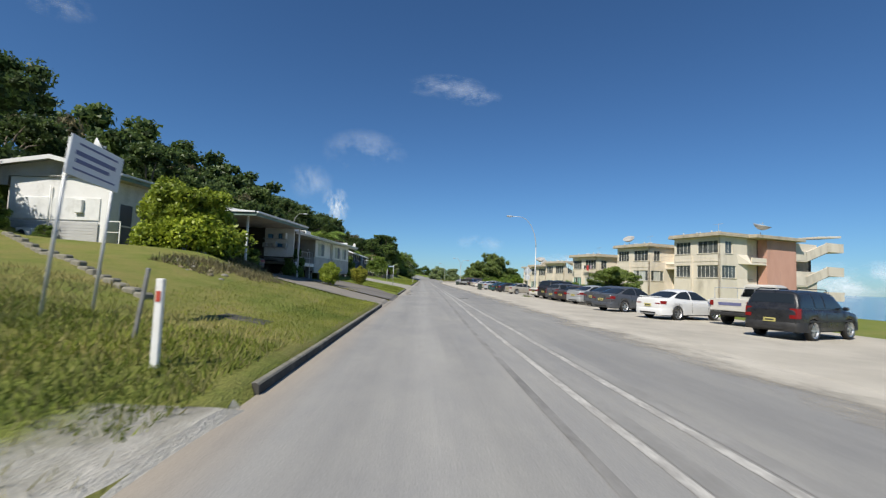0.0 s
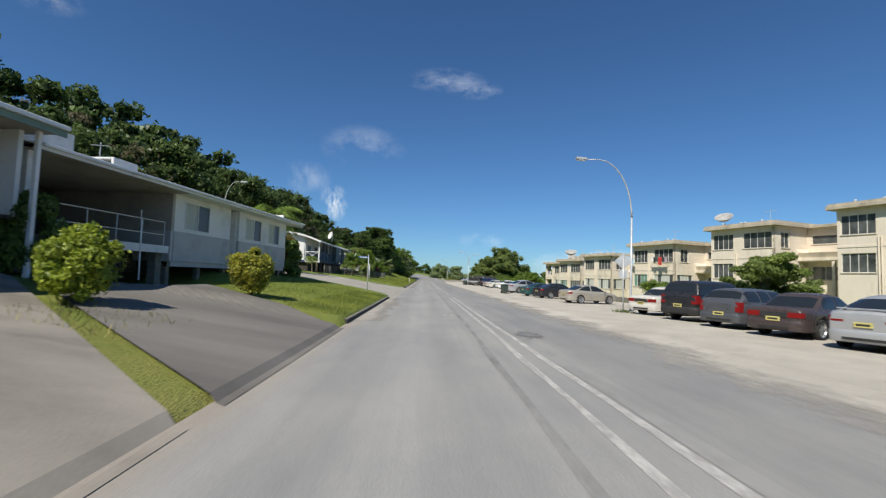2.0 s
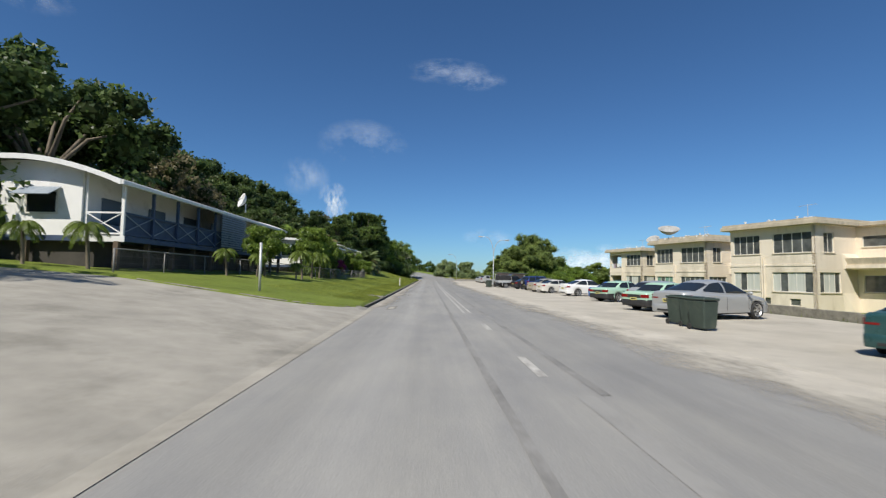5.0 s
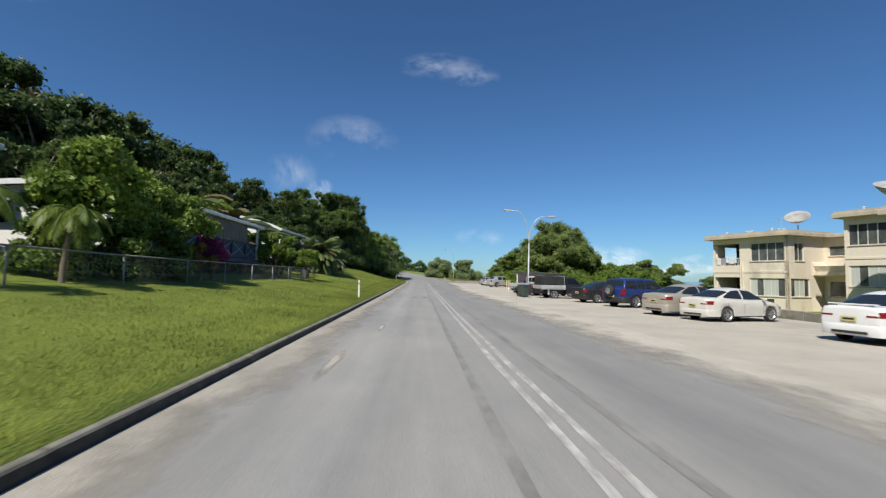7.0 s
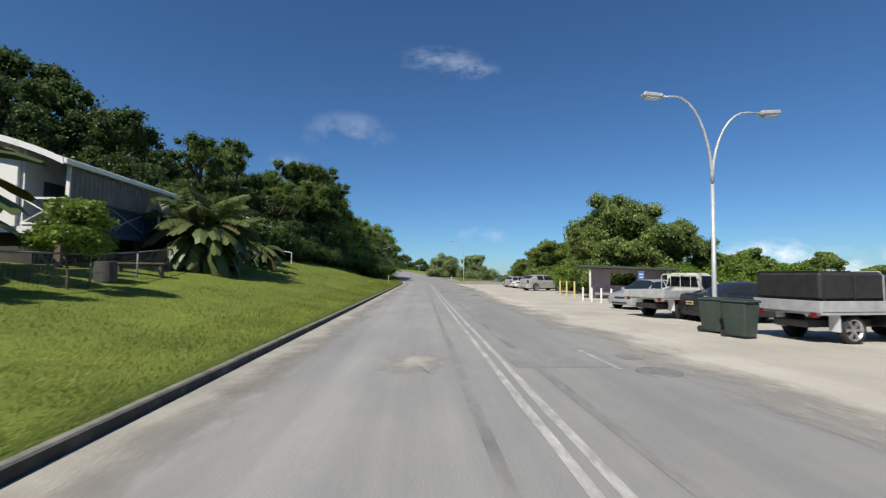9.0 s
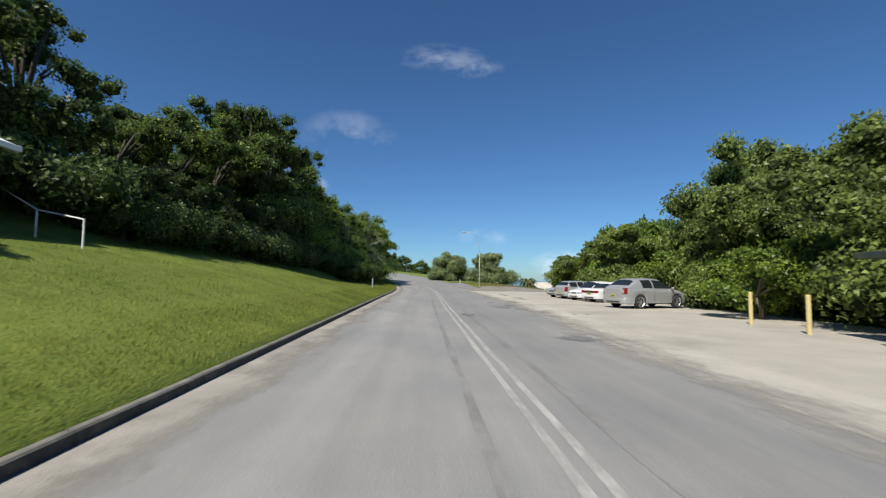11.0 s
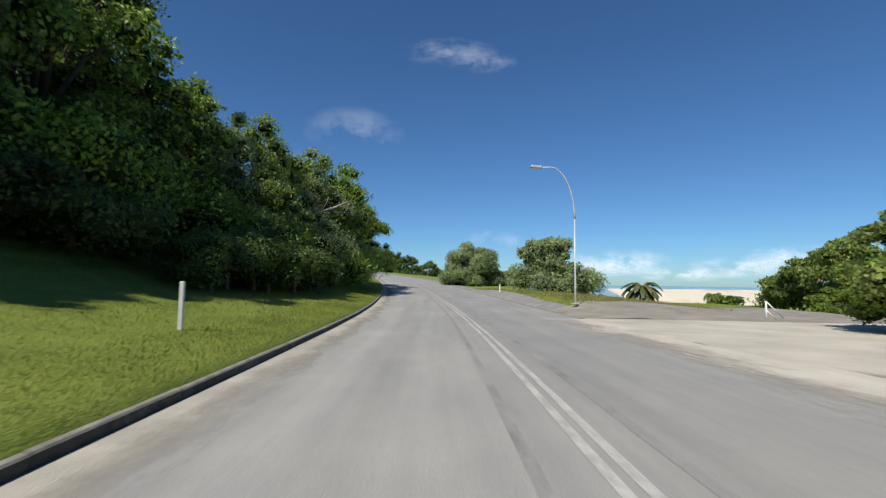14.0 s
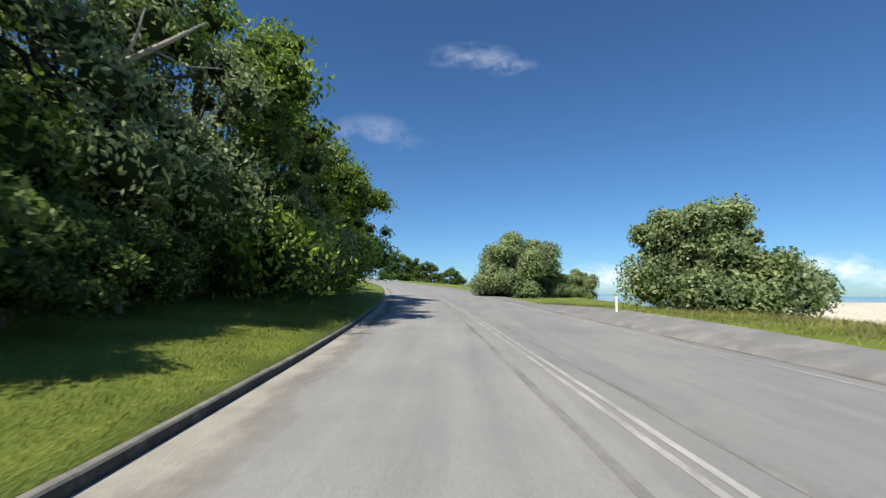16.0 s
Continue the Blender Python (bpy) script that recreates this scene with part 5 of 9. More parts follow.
# ---- apartment blocks ----
M_PINK = speckled("pink_render", (0.56, 0.30, 0.22), (0.64, 0.36, 0.27), 0.8, 30, 0.85, 0.15, (0.45, 0.27, 0.21), 0.5, stretch=(1, 1, 0.35))
M_SLAB = speckled("grimy_roof_slab", (0.36, 0.31, 0.23), (0.55, 0.48, 0.36), 1.4, 30, 0.9, 0.3, (0.13, 0.115, 0.09), 0.9, stretch=(1, 1, 0.25))
M_PANE, _n, _l, _b = material("window_pane", 0.12)
_l.new(ramp(_n, _l, noise_of(_n, _l, 0.9, 3), [(0.35, (0.045, 0.05, 0.05)), (0.65, (0.13, 0.14, 0.135))]), _b.inputs["Base Color"])
_b.inputs["Specular IOR Level"].default_value = 0.8
# near-black colour put in for the shade of rooms and voids
M_DARKROOM = speckled("interior_shade", (0.035, 0.032, 0.028), (0.07, 0.062, 0.052), 1.5, 20, 0.9, 0.1)
M_CURTAIN = speckled("pale_curtain", (0.42, 0.44, 0.40), (0.56, 0.57, 0.52), 2.0, 30, 0.9, 0.2, stretch=(6, 6, 0.2))
M_CURTAIN_G = speckled("green_curtain", (0.10, 0.22, 0.17), (0.20, 0.34, 0.27), 2.0, 30, 0.9, 0.2, stretch=(6, 6, 0.2))
M_FRAME = speckled("window_frame_paint", (0.58, 0.56, 0.50), (0.72, 0.70, 0.63), 4, 40, 0.6, 0.1, (0.40, 0.37, 0.31), 2.0)


def wall(name, parent, m, length, z0, z1, holes, mat, thick=0.2):
    """A wall along local x with openings cut right through; outer face at y = 0."""
    bm = bmesh.new()
    xs = sorted({0.0, length, *[v for h in holes for v in h[:2]]})
    for a, b in zip(xs, xs[1:]):
        mid, zs = (a + b) / 2, [(z0, z1)]
        for h in holes:
            if h[0] <= mid <= h[1]:
                zs = [q for p in zs for q in ((p[0], min(p[1], h[2])), (max(p[0], h[3]), p[1])) if q[1] - q[0] > 0.005]
        for p in zs:
            box(bm, a, b, 0, thick, p[0], p[1], m)
    bmesh.ops.remove_doubles(bm, verts=bm.verts, dist=0.0005)
    return part(name, bm, mat, parent)


def window(parent, m, x0, x1, z0, z1, panes, curtain=None, inset=0.07, name="window"):
    """Frame, mullions and panes set back in an opening, with a sill; a curtain may hang behind."""
    t = 0.045
    fr = part(name, boxed(x0, x1, inset, inset + 0.05, z0, z0 + t, m), M_FRAME, parent)
    part("top_rail", boxed(x0, x1, inset, inset + 0.05, z1 - t, z1, m), M_FRAME, fr)
    w = (x1 - x0) / panes
    for k in range(panes + 1):
        c = min(max(x0 + k * w, x0 + t / 2), x1 - t / 2)
        part("mullion", boxed(c - t / 2, c + t / 2, inset - 0.002, inset + 0.052, z0 + t, z1 - t, m), M_FRAME, fr)
    for k in range(panes):
        part("pane", boxed(x0 + k * w + 0.02, x0 + (k + 1) * w - 0.02, inset + 0.02, inset + 0.03, z0 + t * 0.6, z1 - t * 0.6, m), curtain if curtain and (k + int(x0 * 3)) % 3 != 1 else M_PANE, fr)
    part("sill", boxed(x0 - 0.04, x1 + 0.04, -0.05, inset, z0 - 0.06, z0 - 0.001, m), M_SLAB, fr)
    return fr


def apartment(x, y, top, label, link=0.0, pink=False, curtains=(None, None), clothes=False, sheet=False, depth=9.0, left_balcony=False):
    """A two-storey bay with wrap-round corner windows under an overhanging slab; a recessed stair bay may follow."""
    b = thing("apartment_block", pose(x, y, 0, 0, 0, -72.5), label, "apartment building", "apartment blocks")
    lo, hi, base, W = top - 4.95, top - 2.2, -1.6, 6.0
    up, dn = top - 0.85, top - 3.6
    eye = Matrix()
    side = pose(W, 0, 0, 0, 0, 90)  # the flank that faces back along the road
    front_holes = [(0.22, 2.3, hi, up + 0.1), (3.25, 5.8, hi, up + 0.1), (0.22, 2.25, lo, dn + 0.05), (3.15, 5.8, lo, dn + 0.05), (0.5, 1.15, -0.35, 0.15), (2.4, 3.0, -0.35, 0.15), (4.3, 5.0, -0.35, 0.15)]
    if left_balcony:
        front_holes[0], front_holes[2] = (0.12, 2.35, hi - 0.30, up + 0.15), (0.12, 2.35, base + 1.4, dn + 0.1)
    wall("front_wall", b, eye, W, base, top - 0.3, front_holes, M_CREAM)
    side_holes = [(0.9, 2.0, hi, up + 0.05), (0.4, 2.6, lo, dn + 0.05)]
    wall("flank_wall", b, side, 4.4, base, top - 0.3, side_holes, M_CREAM)
    part("back_shell", boxed(0.0, W - 0.05, depth - 0.2, depth, base, top - 0.3), M_CREAM, b)
    wall("far_wall", b, pose(0, depth, 0, 0, 0, -90), depth - 0.21, base, top - 0.3, [(depth - 3.0, depth - 1.2, hi, up)], M_CREAM)
    part("inner_floor", boxed(0.22, W - 0.22, 0.22, depth - 0.22, top - 3.2, top - 3.0), M_DARKROOM, b)
    part("inner_wall", boxed(0.22, W - 0.22, 2.6, 2.7, base, top - 0.32), M_DARKROOM, b)
    for (a, c, z0, z1), n, cu in zip(front_holes[:4], (4, 4, 4, 5), (None, None, curtains[0], curtains[1])):
        if left_balcony and a < 1:
            continue
        window(b, eye, a, c, z0, z1, n, cu)
    if left_balcony:
        for k in range(8):
            part("baluster", boxed(0.25 + 0.27 * k, 0.29 + 0.27 * k, 0.06, 0.10, hi - 0.30, hi + 0.25), M_FRAME, b)
        part("balcony_rail", boxed(0.14, 2.33, 0.05, 0.11, hi + 0.25, hi + 0.31), M_FRAME, b)
        for px, pw, ph, cloth in ((0.35, 0.35, 0.5, M_WHITE), (0.85, 0.3, 0.65, M_MAUVE), (1.45, 0.4, 0.45, M_WHITE)):
            part("garment", boxed(px, px + pw, 0.02, 0.045, hi + 0.27 - ph, hi + 0.33), cloth, b)
    for a, c, z0, z1 in front_holes[4:]:
        window(b, eye, a, c, z0, z1, 1, None, name="basement_window")
    for (a, c, z0, z1), n, cu in zip(side_holes, (2, 4), (None, curtains[1])):
        window(b, side, a, c, z0, z1, n, cu)
    # the flank flares out over the ground floor beside the recess
    for z0, z1, o in ((top - 3.3, hi - 0.02, 0.55), (base, lo - 0.02, 0.35)):
        bm = bmesh.new()
        q = [bm.verts.new(p) for p in ((W + 0.002, 2.75, z1), (W + 0.002, 4.398, z1), (W + o, 4.398, z0), (W + 0.002, 4.398, z0), (W + 0.002, 2.9, z0))]
        for f in ((q[0], q[1], q[3], q[4]), (q[1], q[2], q[3]), (q[0], q[2], q[1]), (q[0], q[4], q[2]), (q[4], q[3], q[2])):
            bm.faces.new(f)
        part("flared_wing", bm, M_CREAM, b)
    part("corner_column", lathe([(0.13, hi - 0.05), (0.13, up + 0.05)], 14, pose(W - 0.12, 0.12, 0)), M_CREAM, b)
    part("spandrel_band", boxed(-0.02, W + 0.02, -0.035, -0.002, top - 3.12, top - 2.98), M_CREAM, b)
    slab = part("roof_slab", boxed(-0.45, W + 0.45, -0.55, depth + 0.3, top - 0.3, top - 0.02, None, 0.02), M_SLAB, b, "stained overhanging roof slab")
    part("parapet", boxed(-0.35, W + 0.35, -0.45, -0.27, top - 0.02, top + 0.14), M_SLAB, slab)
    part("parapet", boxed(W + 0.17, W + 0.35, -0.27, depth, top - 0.02, top + 0.14), M_SLAB, slab)
    for px in (2.45, 2.62):
        part("drain_pipe", tubed([(px, -0.07, base), (px, -0.07, top - 2.4)], 0.05, 8), M_CREAM, b)
    # roof clutter
    for k in range(9):
        px, py = (0.9 + 1.25 * k, 0.5 + 1.1 * ((k * 7) % 3)) if k < 4 else (2.2 + 0.28 * (k % 3) + 2.2 * (k > 6), 0.25 + 0.15 * k)
        part("roof_vent", lathe([(0.06, top - 0.02), (0.06, top + 0.35), (0.09, top + 0.36), (0.09, top + 0.42)], 10, pose(px, py, 0)), M_WHITE, b)
    part("aerial_mast", tubed([(4.8, 1.4, top - 0.05), (4.8, 1.4, top + 1.3)], 0.018, 6), M_STEEL, b)
    bm = bmesh.new()
    tube(bm, [(4.25, 1.4, top + 1.22), (5.35, 1.4, top + 1.27)], 0.01, 5)
    for k in range(5):
        tube(bm, [(4.3 + 0.25 * k, 1.2, top + 1.23), (4.3 + 0.25 * k, 1.6, top + 1.23)], 0.007, 4)
    part("aerial", bm, M_STEEL, b)
    if link:
        lk = thing("stair_bay", pose(x, y, 0, 0, 0, -72.5) @ pose(W + 0.003, 4.4, 0), "recessed cream stair bay with dark open landings", "apartment building", "apartment blocks")
        mid = link * 0.48
        wall("upper_wall", lk, eye, link, top - 3.0, top - 0.32, [(0.35, mid - 0.3, top - 1.75, top - 0.95), (mid + 0.1, link - 0.15, top - 2.25, top - 0.65)], M_CREAM)
        wall("lower_wall", lk, eye, link, base, top - 3.25, [(0.35, mid - 0.3, top - 4.9, top - 3.7), (mid + 0.1, link - 0.15, base + 0.9, top - 3.6)], M_CREAM)
        window(lk, eye, 0.35, mid - 0.3, top - 1.75, top - 0.95, 1, None)
        window(lk, eye, 0.35, mid - 0.3, top - 4.9, top - 3.7, 2, None)
        part("landing_slab", boxed(-0.002, link, -1.35, 0.2, top - 3.25, top - 3.0), M_CREAM, lk)
        bm = boxed(-0.002, link, -1.45, -1.3, top - 3.35, top - 2.55)
        for v in bm.verts:
            if v.co.z < top - 3:
                v.co.y += 0.35
        part("landing_balustrade", bm, M_CREAM, lk)
        # near-black sheet stands in for the dimness behind the landings
        part("shade_back", boxed(0.05, link - 0.05, 2.2, 2.3, base, top - 0.4), M_DARKROOM, lk)
        part("roof_slab", boxed(0.46, link, -0.5, 4.0, top - 0.32, top - 0.05, None, 0.02), M_SLAB, lk, "stained roof slab")
        part("pillar", boxed(mid - 0.12, mid + 0.1, -1.3, -1.1, base, top - 3.3), M_CREAM, lk)
    if pink:
        part("recess_wall", boxed(W - 0.75, W - 0.6, 4.4, 6.85, base, top - 0.32), M_CREAM, b)
        window(b, pose(W - 0.6, 4.4, 0, 0, 0, 90), 0.5, 1.7, hi + 0.1, up, 2, None)
        window(b, pose(W - 0.6, 4.4, 0, 0, 0, 90), 0.5, 1.7, lo, dn, 2, None)
        part("landing_slab", boxed(W - 0.59, W + 0.5, 4.42, 6.84, top - 3.3, top - 3.05), M_CREAM, b)
        part("landing_balustrade", boxed(W + 0.4, W + 0.52, 4.42, 6.84, top - 3.0, top - 2.5), M_CREAM, b)
        part("pink_end_wall", boxed(W - 0.5, W + 0.55, 6.86, 11.9, base, top - 0.3), M_PINK, b, "salmon pink rendered end wall")
        part("end_roof_slab", boxed(W - 3, W + 1.2, 4.2, 12.6, top - 0.28, top + 0.10, None, 0.02), M_SLAB, b)
        part("stair_core", boxed(W - 4.5, W - 2.6, 12.0, 20.0, base, top - 0.9), M_DARKROOM, b)
        st = thing("outside_stair", pose(x, y, 0, 0, 0, -72.5) @ pose(W - 0.2, 11.95, 0) @ Matrix.Diagonal((1.0, 1.32, 1.0, 1)), "cream concrete zigzag stair with solid balustrades", "staircase")
        for k, z in enumerate((top - 7.0, top - 3.9, top - 0.9)):
            s = 1 if k % 2 else -1
            part("landing", boxed(-1.6, 0.6, 4.6, 6.9, z - 0.18, z), M_CREAM, st)
            part("landing_parapet", boxed(0.48, 0.62, 4.5, 7.0, z - 0.18, z + 0.95), M_CREAM, st)
            part("landing_parapet", boxed(-1.6, 0.47, 6.88, 7.02, z - 0.18, z + 0.95), M_CREAM, st)
            part("entry_parapet", boxed(0.48, 0.62, 0.0, 1.6, z - 1.5, z - 0.4), M_CREAM, st)
            part("entry_slab", boxed(-1.6, 0.6, 0.0, 1.6, z - 1.65, z - 1.5), M_CREAM, st)
            bm = bmesh.new()
            q = [bm.verts.new(p) for p in ((0.5, 1.5, z - 1.65), (0.5, 4.7, z - 0.2), (0.5, 4.7, z + 0.95), (0.5, 1.5, z - 0.45))]
            bm.faces.new(q)
            ex = bmesh.ops.extrude_face_region(bm, geom=bm.faces[:])
            bmesh.ops.translate(bm, vec=(0.12, 0, 0), verts=[v for v in ex["geom"] if isinstance(v, bmesh.types.BMVert)])
            part("flight_balustrade", bm, M_CREAM, st)
            for j in range(9):
                part("step", boxed(-1.4, 0.5, 1.5 + j * 0.355, 1.9 + j * 0.355, z - 1.66 + j * 0.161, z - 1.5 + j * 0.161), M_SLAB, st)
        part("tower_wall", boxed(0.30, 0.45, 0.0, 3.2, base, top - 3.7), M_CREAM, st)
        part("tower_band", boxed(0.30, 0.45, 0.0, 3.2, top - 1.4, top - 0.35), M_CREAM, st)
        part("tower_shade", boxed(-1.5, -1.4, 0.0, 4.4, base, top - 0.4), M_SLAB, st)
        part("roof_canopy", boxed(-1.8, 0.8, 4.0, 7.3, top + 0.05, top + 0.3, pose(0, 0, 0, 6, 0, 0), 0.02), M_CREAM, st)
    if clothes:
        line = thing("clothes_line", pose(x, y, 0, 0, 0, -72.5), "washing hung out below an upper window", "laundry")
        for px in (3.4, 5.75):
            part("bracket", tubed([(px, 0, hi + 0.45), (px, -0.75, hi + 0.55)], 0.02, 6), M_STEEL, line)
        part("cord", tubed([(3.4, -0.7, hi + 0.53), (5.75, -0.7, hi + 0.53)], 0.008, 5), M_STEEL, line)
        for k, (px, w, h, mat) in enumerate(((3.5, 0.3, 0.45, M_WHITE), (3.85, 0.28, 0.6, M_TRIM), (4.15, 0.3, 0.4, M_BIN), (4.5, 0.5, 0.85, M_CLOTH_RED), (5.05, 0.3, 0.55, M_TRIM), (5.4, 0.3, 0.65, M_MAUVE))):
            bm = bmesh.new()
            n = 7
            cols = [[bm.verts.new((px + w * i / n, -0.7 + 0.03 * math.sin(i * 1.9 + k), hi + 0.53 - h * j / 4 * (1 + 0.08 * math.sin(i + k)))) for j in range(5)] for i in range(n + 1)]
            for p, q in zip(cols, cols[1:]):
                for j in range(4):
                    bm.faces.new((p[j], q[j], q[j + 1], p[j + 1]))
            bm.normal_update()
            bmesh.ops.solidify(bm, geom=bm.faces[:], thickness=0.012)
            part("garment", bm, mat, line)
    if sheet:
        sh = thing("hanging_sheet", pose(x, y, 0, 0, 0, -72.5), "pale blue sheets hung on a sloping line", "laundry")
        part("cord", tubed([(-1.0, -0.6, up - 0.25), (1.1, -0.6, up - 0.97)], 0.01, 5), M_STEEL, sh)
        for k in range(3):
            bm = bmesh.new()
            cols = [[bm.verts.new((-0.95 + 0.64 * k + 0.060 * i, -0.6 + 0.03 * math.sin(1.7 * i), up - 0.27 - (0.64 * k + 0.060 * i) * 0.34 - 0.19 * j)) for j in range(5)] for i in range(11)]
            for p, q in zip(cols, cols[1:]):
                for j in range(4):
                    bm.faces.new((p[j], q[j], q[j + 1], p[j + 1]))
            bm.normal_update()
            bmesh.ops.solidify(bm, geom=bm.faces[:], thickness=0.01)
            part("sheet", bm, M_SHEET, sh)
    return b


M_CLOTH_RED = speckled("red_cloth", (0.42, 0.03, 0.03), (0.55, 0.06, 0.05), 3, 30, 0.9, 0.2)
M_MAUVE = speckled("mauve_cloth", (0.30, 0.24, 0.28), (0.40, 0.33, 0.37), 3, 30, 0.9, 0.2)
M_SHEET = speckled("blue_sheet", (0.36, 0.52, 0.60), (0.48, 0.64, 0.71), 3, 30, 0.85, 0.2)
apartment(31.1, 53.3, 7.7, "cream apartment block with a salmon pink end wall", pink=True, depth=11.5)
apartment(29.0, 64.6, 7.2, "cream two-storey apartment block with dark corner windows", 5.6, curtains=(None, M_CURTAIN))
apartment(25.4, 73.7, 6.1, "cream apartment block with washing hung at its windows", 4.2, curtains=(M_CURTAIN_G, M_CURTAIN), clothes=True, sheet=True)
apartment(25.2, 89.1, 5.55, "cream apartment block with curtained ground floor windows", 7.0, curtains=(M_CURTAIN, M_CURTAIN))
apartment(24.8, 100.2, 5.2, "sunlit cream apartment block with green curtains upstairs", 5.0, curtains=(M_CURTAIN_G, None))
apartment(30.1, 108.1, 6.2, "cream apartment block streaked with grime below the slab", 5.0, curtains=(M_CURTAIN, None))
apartment(27.1, 117.2, 5.3, "cream apartment block at the end of the row", 6.2, curtains=(None, M_CURTAIN), left_balcony=True)


M_DISH = speckled("dish_mesh", (0.30, 0.29, 0.27), (0.42, 0.41, 0.38), 3, 40, 0.7, 0.1, (0.24, 0.22, 0.19), 1.5)


def satellite_dish(x, y, z, r, tilt, turn, label, mat=None):
    d = thing("satellite_dish", pose(x, y, z), label, "satellite dish", "satellite dishes")
    mat = mat or M_DISH
    part("stand", tubed([(0, 0, -0.6), (0, 0, 0.1)], 0.05, 8), M_STEEL, d)
    m = pose(0, 0, 0.12 + r * 0.25, 0, 0, turn) @ pose(0, 0, 0, tilt, 0, 0)
    bm = bmesh.new()
    rings = []
    for k in range(7):
        q = r * (k / 6) if k else 0.03
        rings.append([bm.verts.new(m @ Vector((q * math.cos(a), q * math.sin(a), 0.62 * r * (q / r) ** 2))) for a in (2 * math.pi * j / 28 for j in range(28))])
    for a, b in zip(rings, rings[1:]):
        for j in range(28):
            bm.faces.new((a[j], a[(j + 1) % 28], b[(j + 1) % 28], b[j]))
    bm.faces.new(rings[0][::-1])
    bm.normal_update()
    bmesh.ops.solidify(bm, geom=bm.faces[:], thickness=0.02)
    part("reflector", bm, mat, d, smooth=True)
    feed = m @ Vector((0, 0, 0.85 * r))
    for j in range(3):
        a = 2 * math.pi * j / 3 + 0.4
        part("strut", tubed([m @ Vector((0.85 * r * math.cos(a), 0.85 * r * math.sin(a), 0.42 * r)), feed], 0.012, 5), M_STEEL, d)
    part("feed_horn", lathe([(0.05, -0.06), (0.07, 0.06)], 10, Matrix.Translation(feed)), M_STEEL, d)


satellite_dish(41.6, 52.6, 8.6, 1.0, 18, 30, "grey-blue mesh satellite dish facing the sky", M_STEEL)
satellite_dish(31.6, 66.3, 7.9, 0.85, 34, -50, "large pale satellite dish on the apartment roof")
satellite_dish(27.6, 102.5, 5.9, 1.1, 24, -20, "large pale satellite dish on the flat roof")
satellite_dish(31.6, 113.4, 6.0, 0.85, 38, -50, "pale satellite dish beside roof pipes")

# low retaining wall at the back of the lot, and the shelter
low = tagged(new("low_wall"), "low grey block wall behind the parked cars", "wall", kind="structure")
for k in range(34):
    y0 = 44 + k * 2.4
    x0 = float(edge_x(np.array(y0))) + 9.95
    part("wall_block", boxed(0, 0.22, 0, 2.38, -0.9, 0.40 + 0.03 * math.sin(k * 1.7), Matrix.Translation((x0, y0, -0.12)), 0.015), M_KERB_TOP, low)
hut = thing("bus_shelter", pose(12.9, 132.6, floor_at(13, 132), 0, 0, -14), "small flat-roofed bus shelter with pale walls", "shelter")
part("roof", boxed(-0.6, 5.6, -1.4, 1.6, 2.0, 2.16, pose(0, 0, 0.12, 0, 2, 0), 0.02), M_BIN, hut, "dark green flat roof")
wall("back_wall", hut, pose(0.3, 0, 0), 4.9, -0.4, 2.05, [(1.4, 3.1, 0.9, 1.75)], M_MAUVE, 0.12)
for px in (0.2, 5.1):
    part("post", boxed(px - 0.06, px + 0.06, -1.2, -1.08, -0.4, 2.05), M_FRAME, hut)
part("bench", boxed(0.6, 4.8, -0.55, -0.15, 0.38, 0.45, None, 0.01), M_BARK, hut)
info = thing("blue_sign", pose(14.9, 128.6, floor_at(15, 128), 0, 0, -8), "small blue sign with white bars on a post", "sign")
part("pole", tubed([(0, 0, -0.2), (0, 0, 1.9)], 0.025, 8), M_STEEL, info)
pl = part("plate", boxed(-0.18, 0.18, -0.05, -0.03, 1.35, 1.9), M_BLUE, info)
for z in (1.52, 1.7):
    part("text_bar", boxed(-0.12, 0.12, -0.056, -0.051, z - 0.03, z + 0.03), M_SIGN, pl)

# covered car under a grey tarpaulin
tarp = thing("covered_car", pose(17.6, 92.2, floor_at(17.6, 92.2), 0, 0, 15), "car under a sagging grey tarpaulin", "car")
bm = bmesh.new()
n, k = 15, 11
vs = [[bm.verts.new((-2.1 + 4.2 * i / (n - 1), -0.95 + 1.9 * j / (k - 1), max(0.03, (1.32 * math.exp(-((i - 7) / 5.2) ** 4) * (1 - abs(j - 5) ** 3 / 190) + 0.05 * noise.noise((i * 0.7, j * 0.8, 1)) - 0.25 * (j in (0, k - 1)))))) for j in range(k)] for i in range(n)]
for i in range(n - 1):
    for j in range(k - 1):
        bm.faces.new((vs[i][j], vs[i + 1][j], vs[i + 1][j + 1], vs[i][j + 1]))
bm.normal_update()
bmesh.ops.solidify(bm, geom=bm.faces[:], thickness=0.02)
part("tarpaulin", bm, speckled("grey_tarpaulin", (0.20, 0.19, 0.165), (0.30, 0.285, 0.25), 2, 30, 0.8, 0.3), tarp, smooth=True)

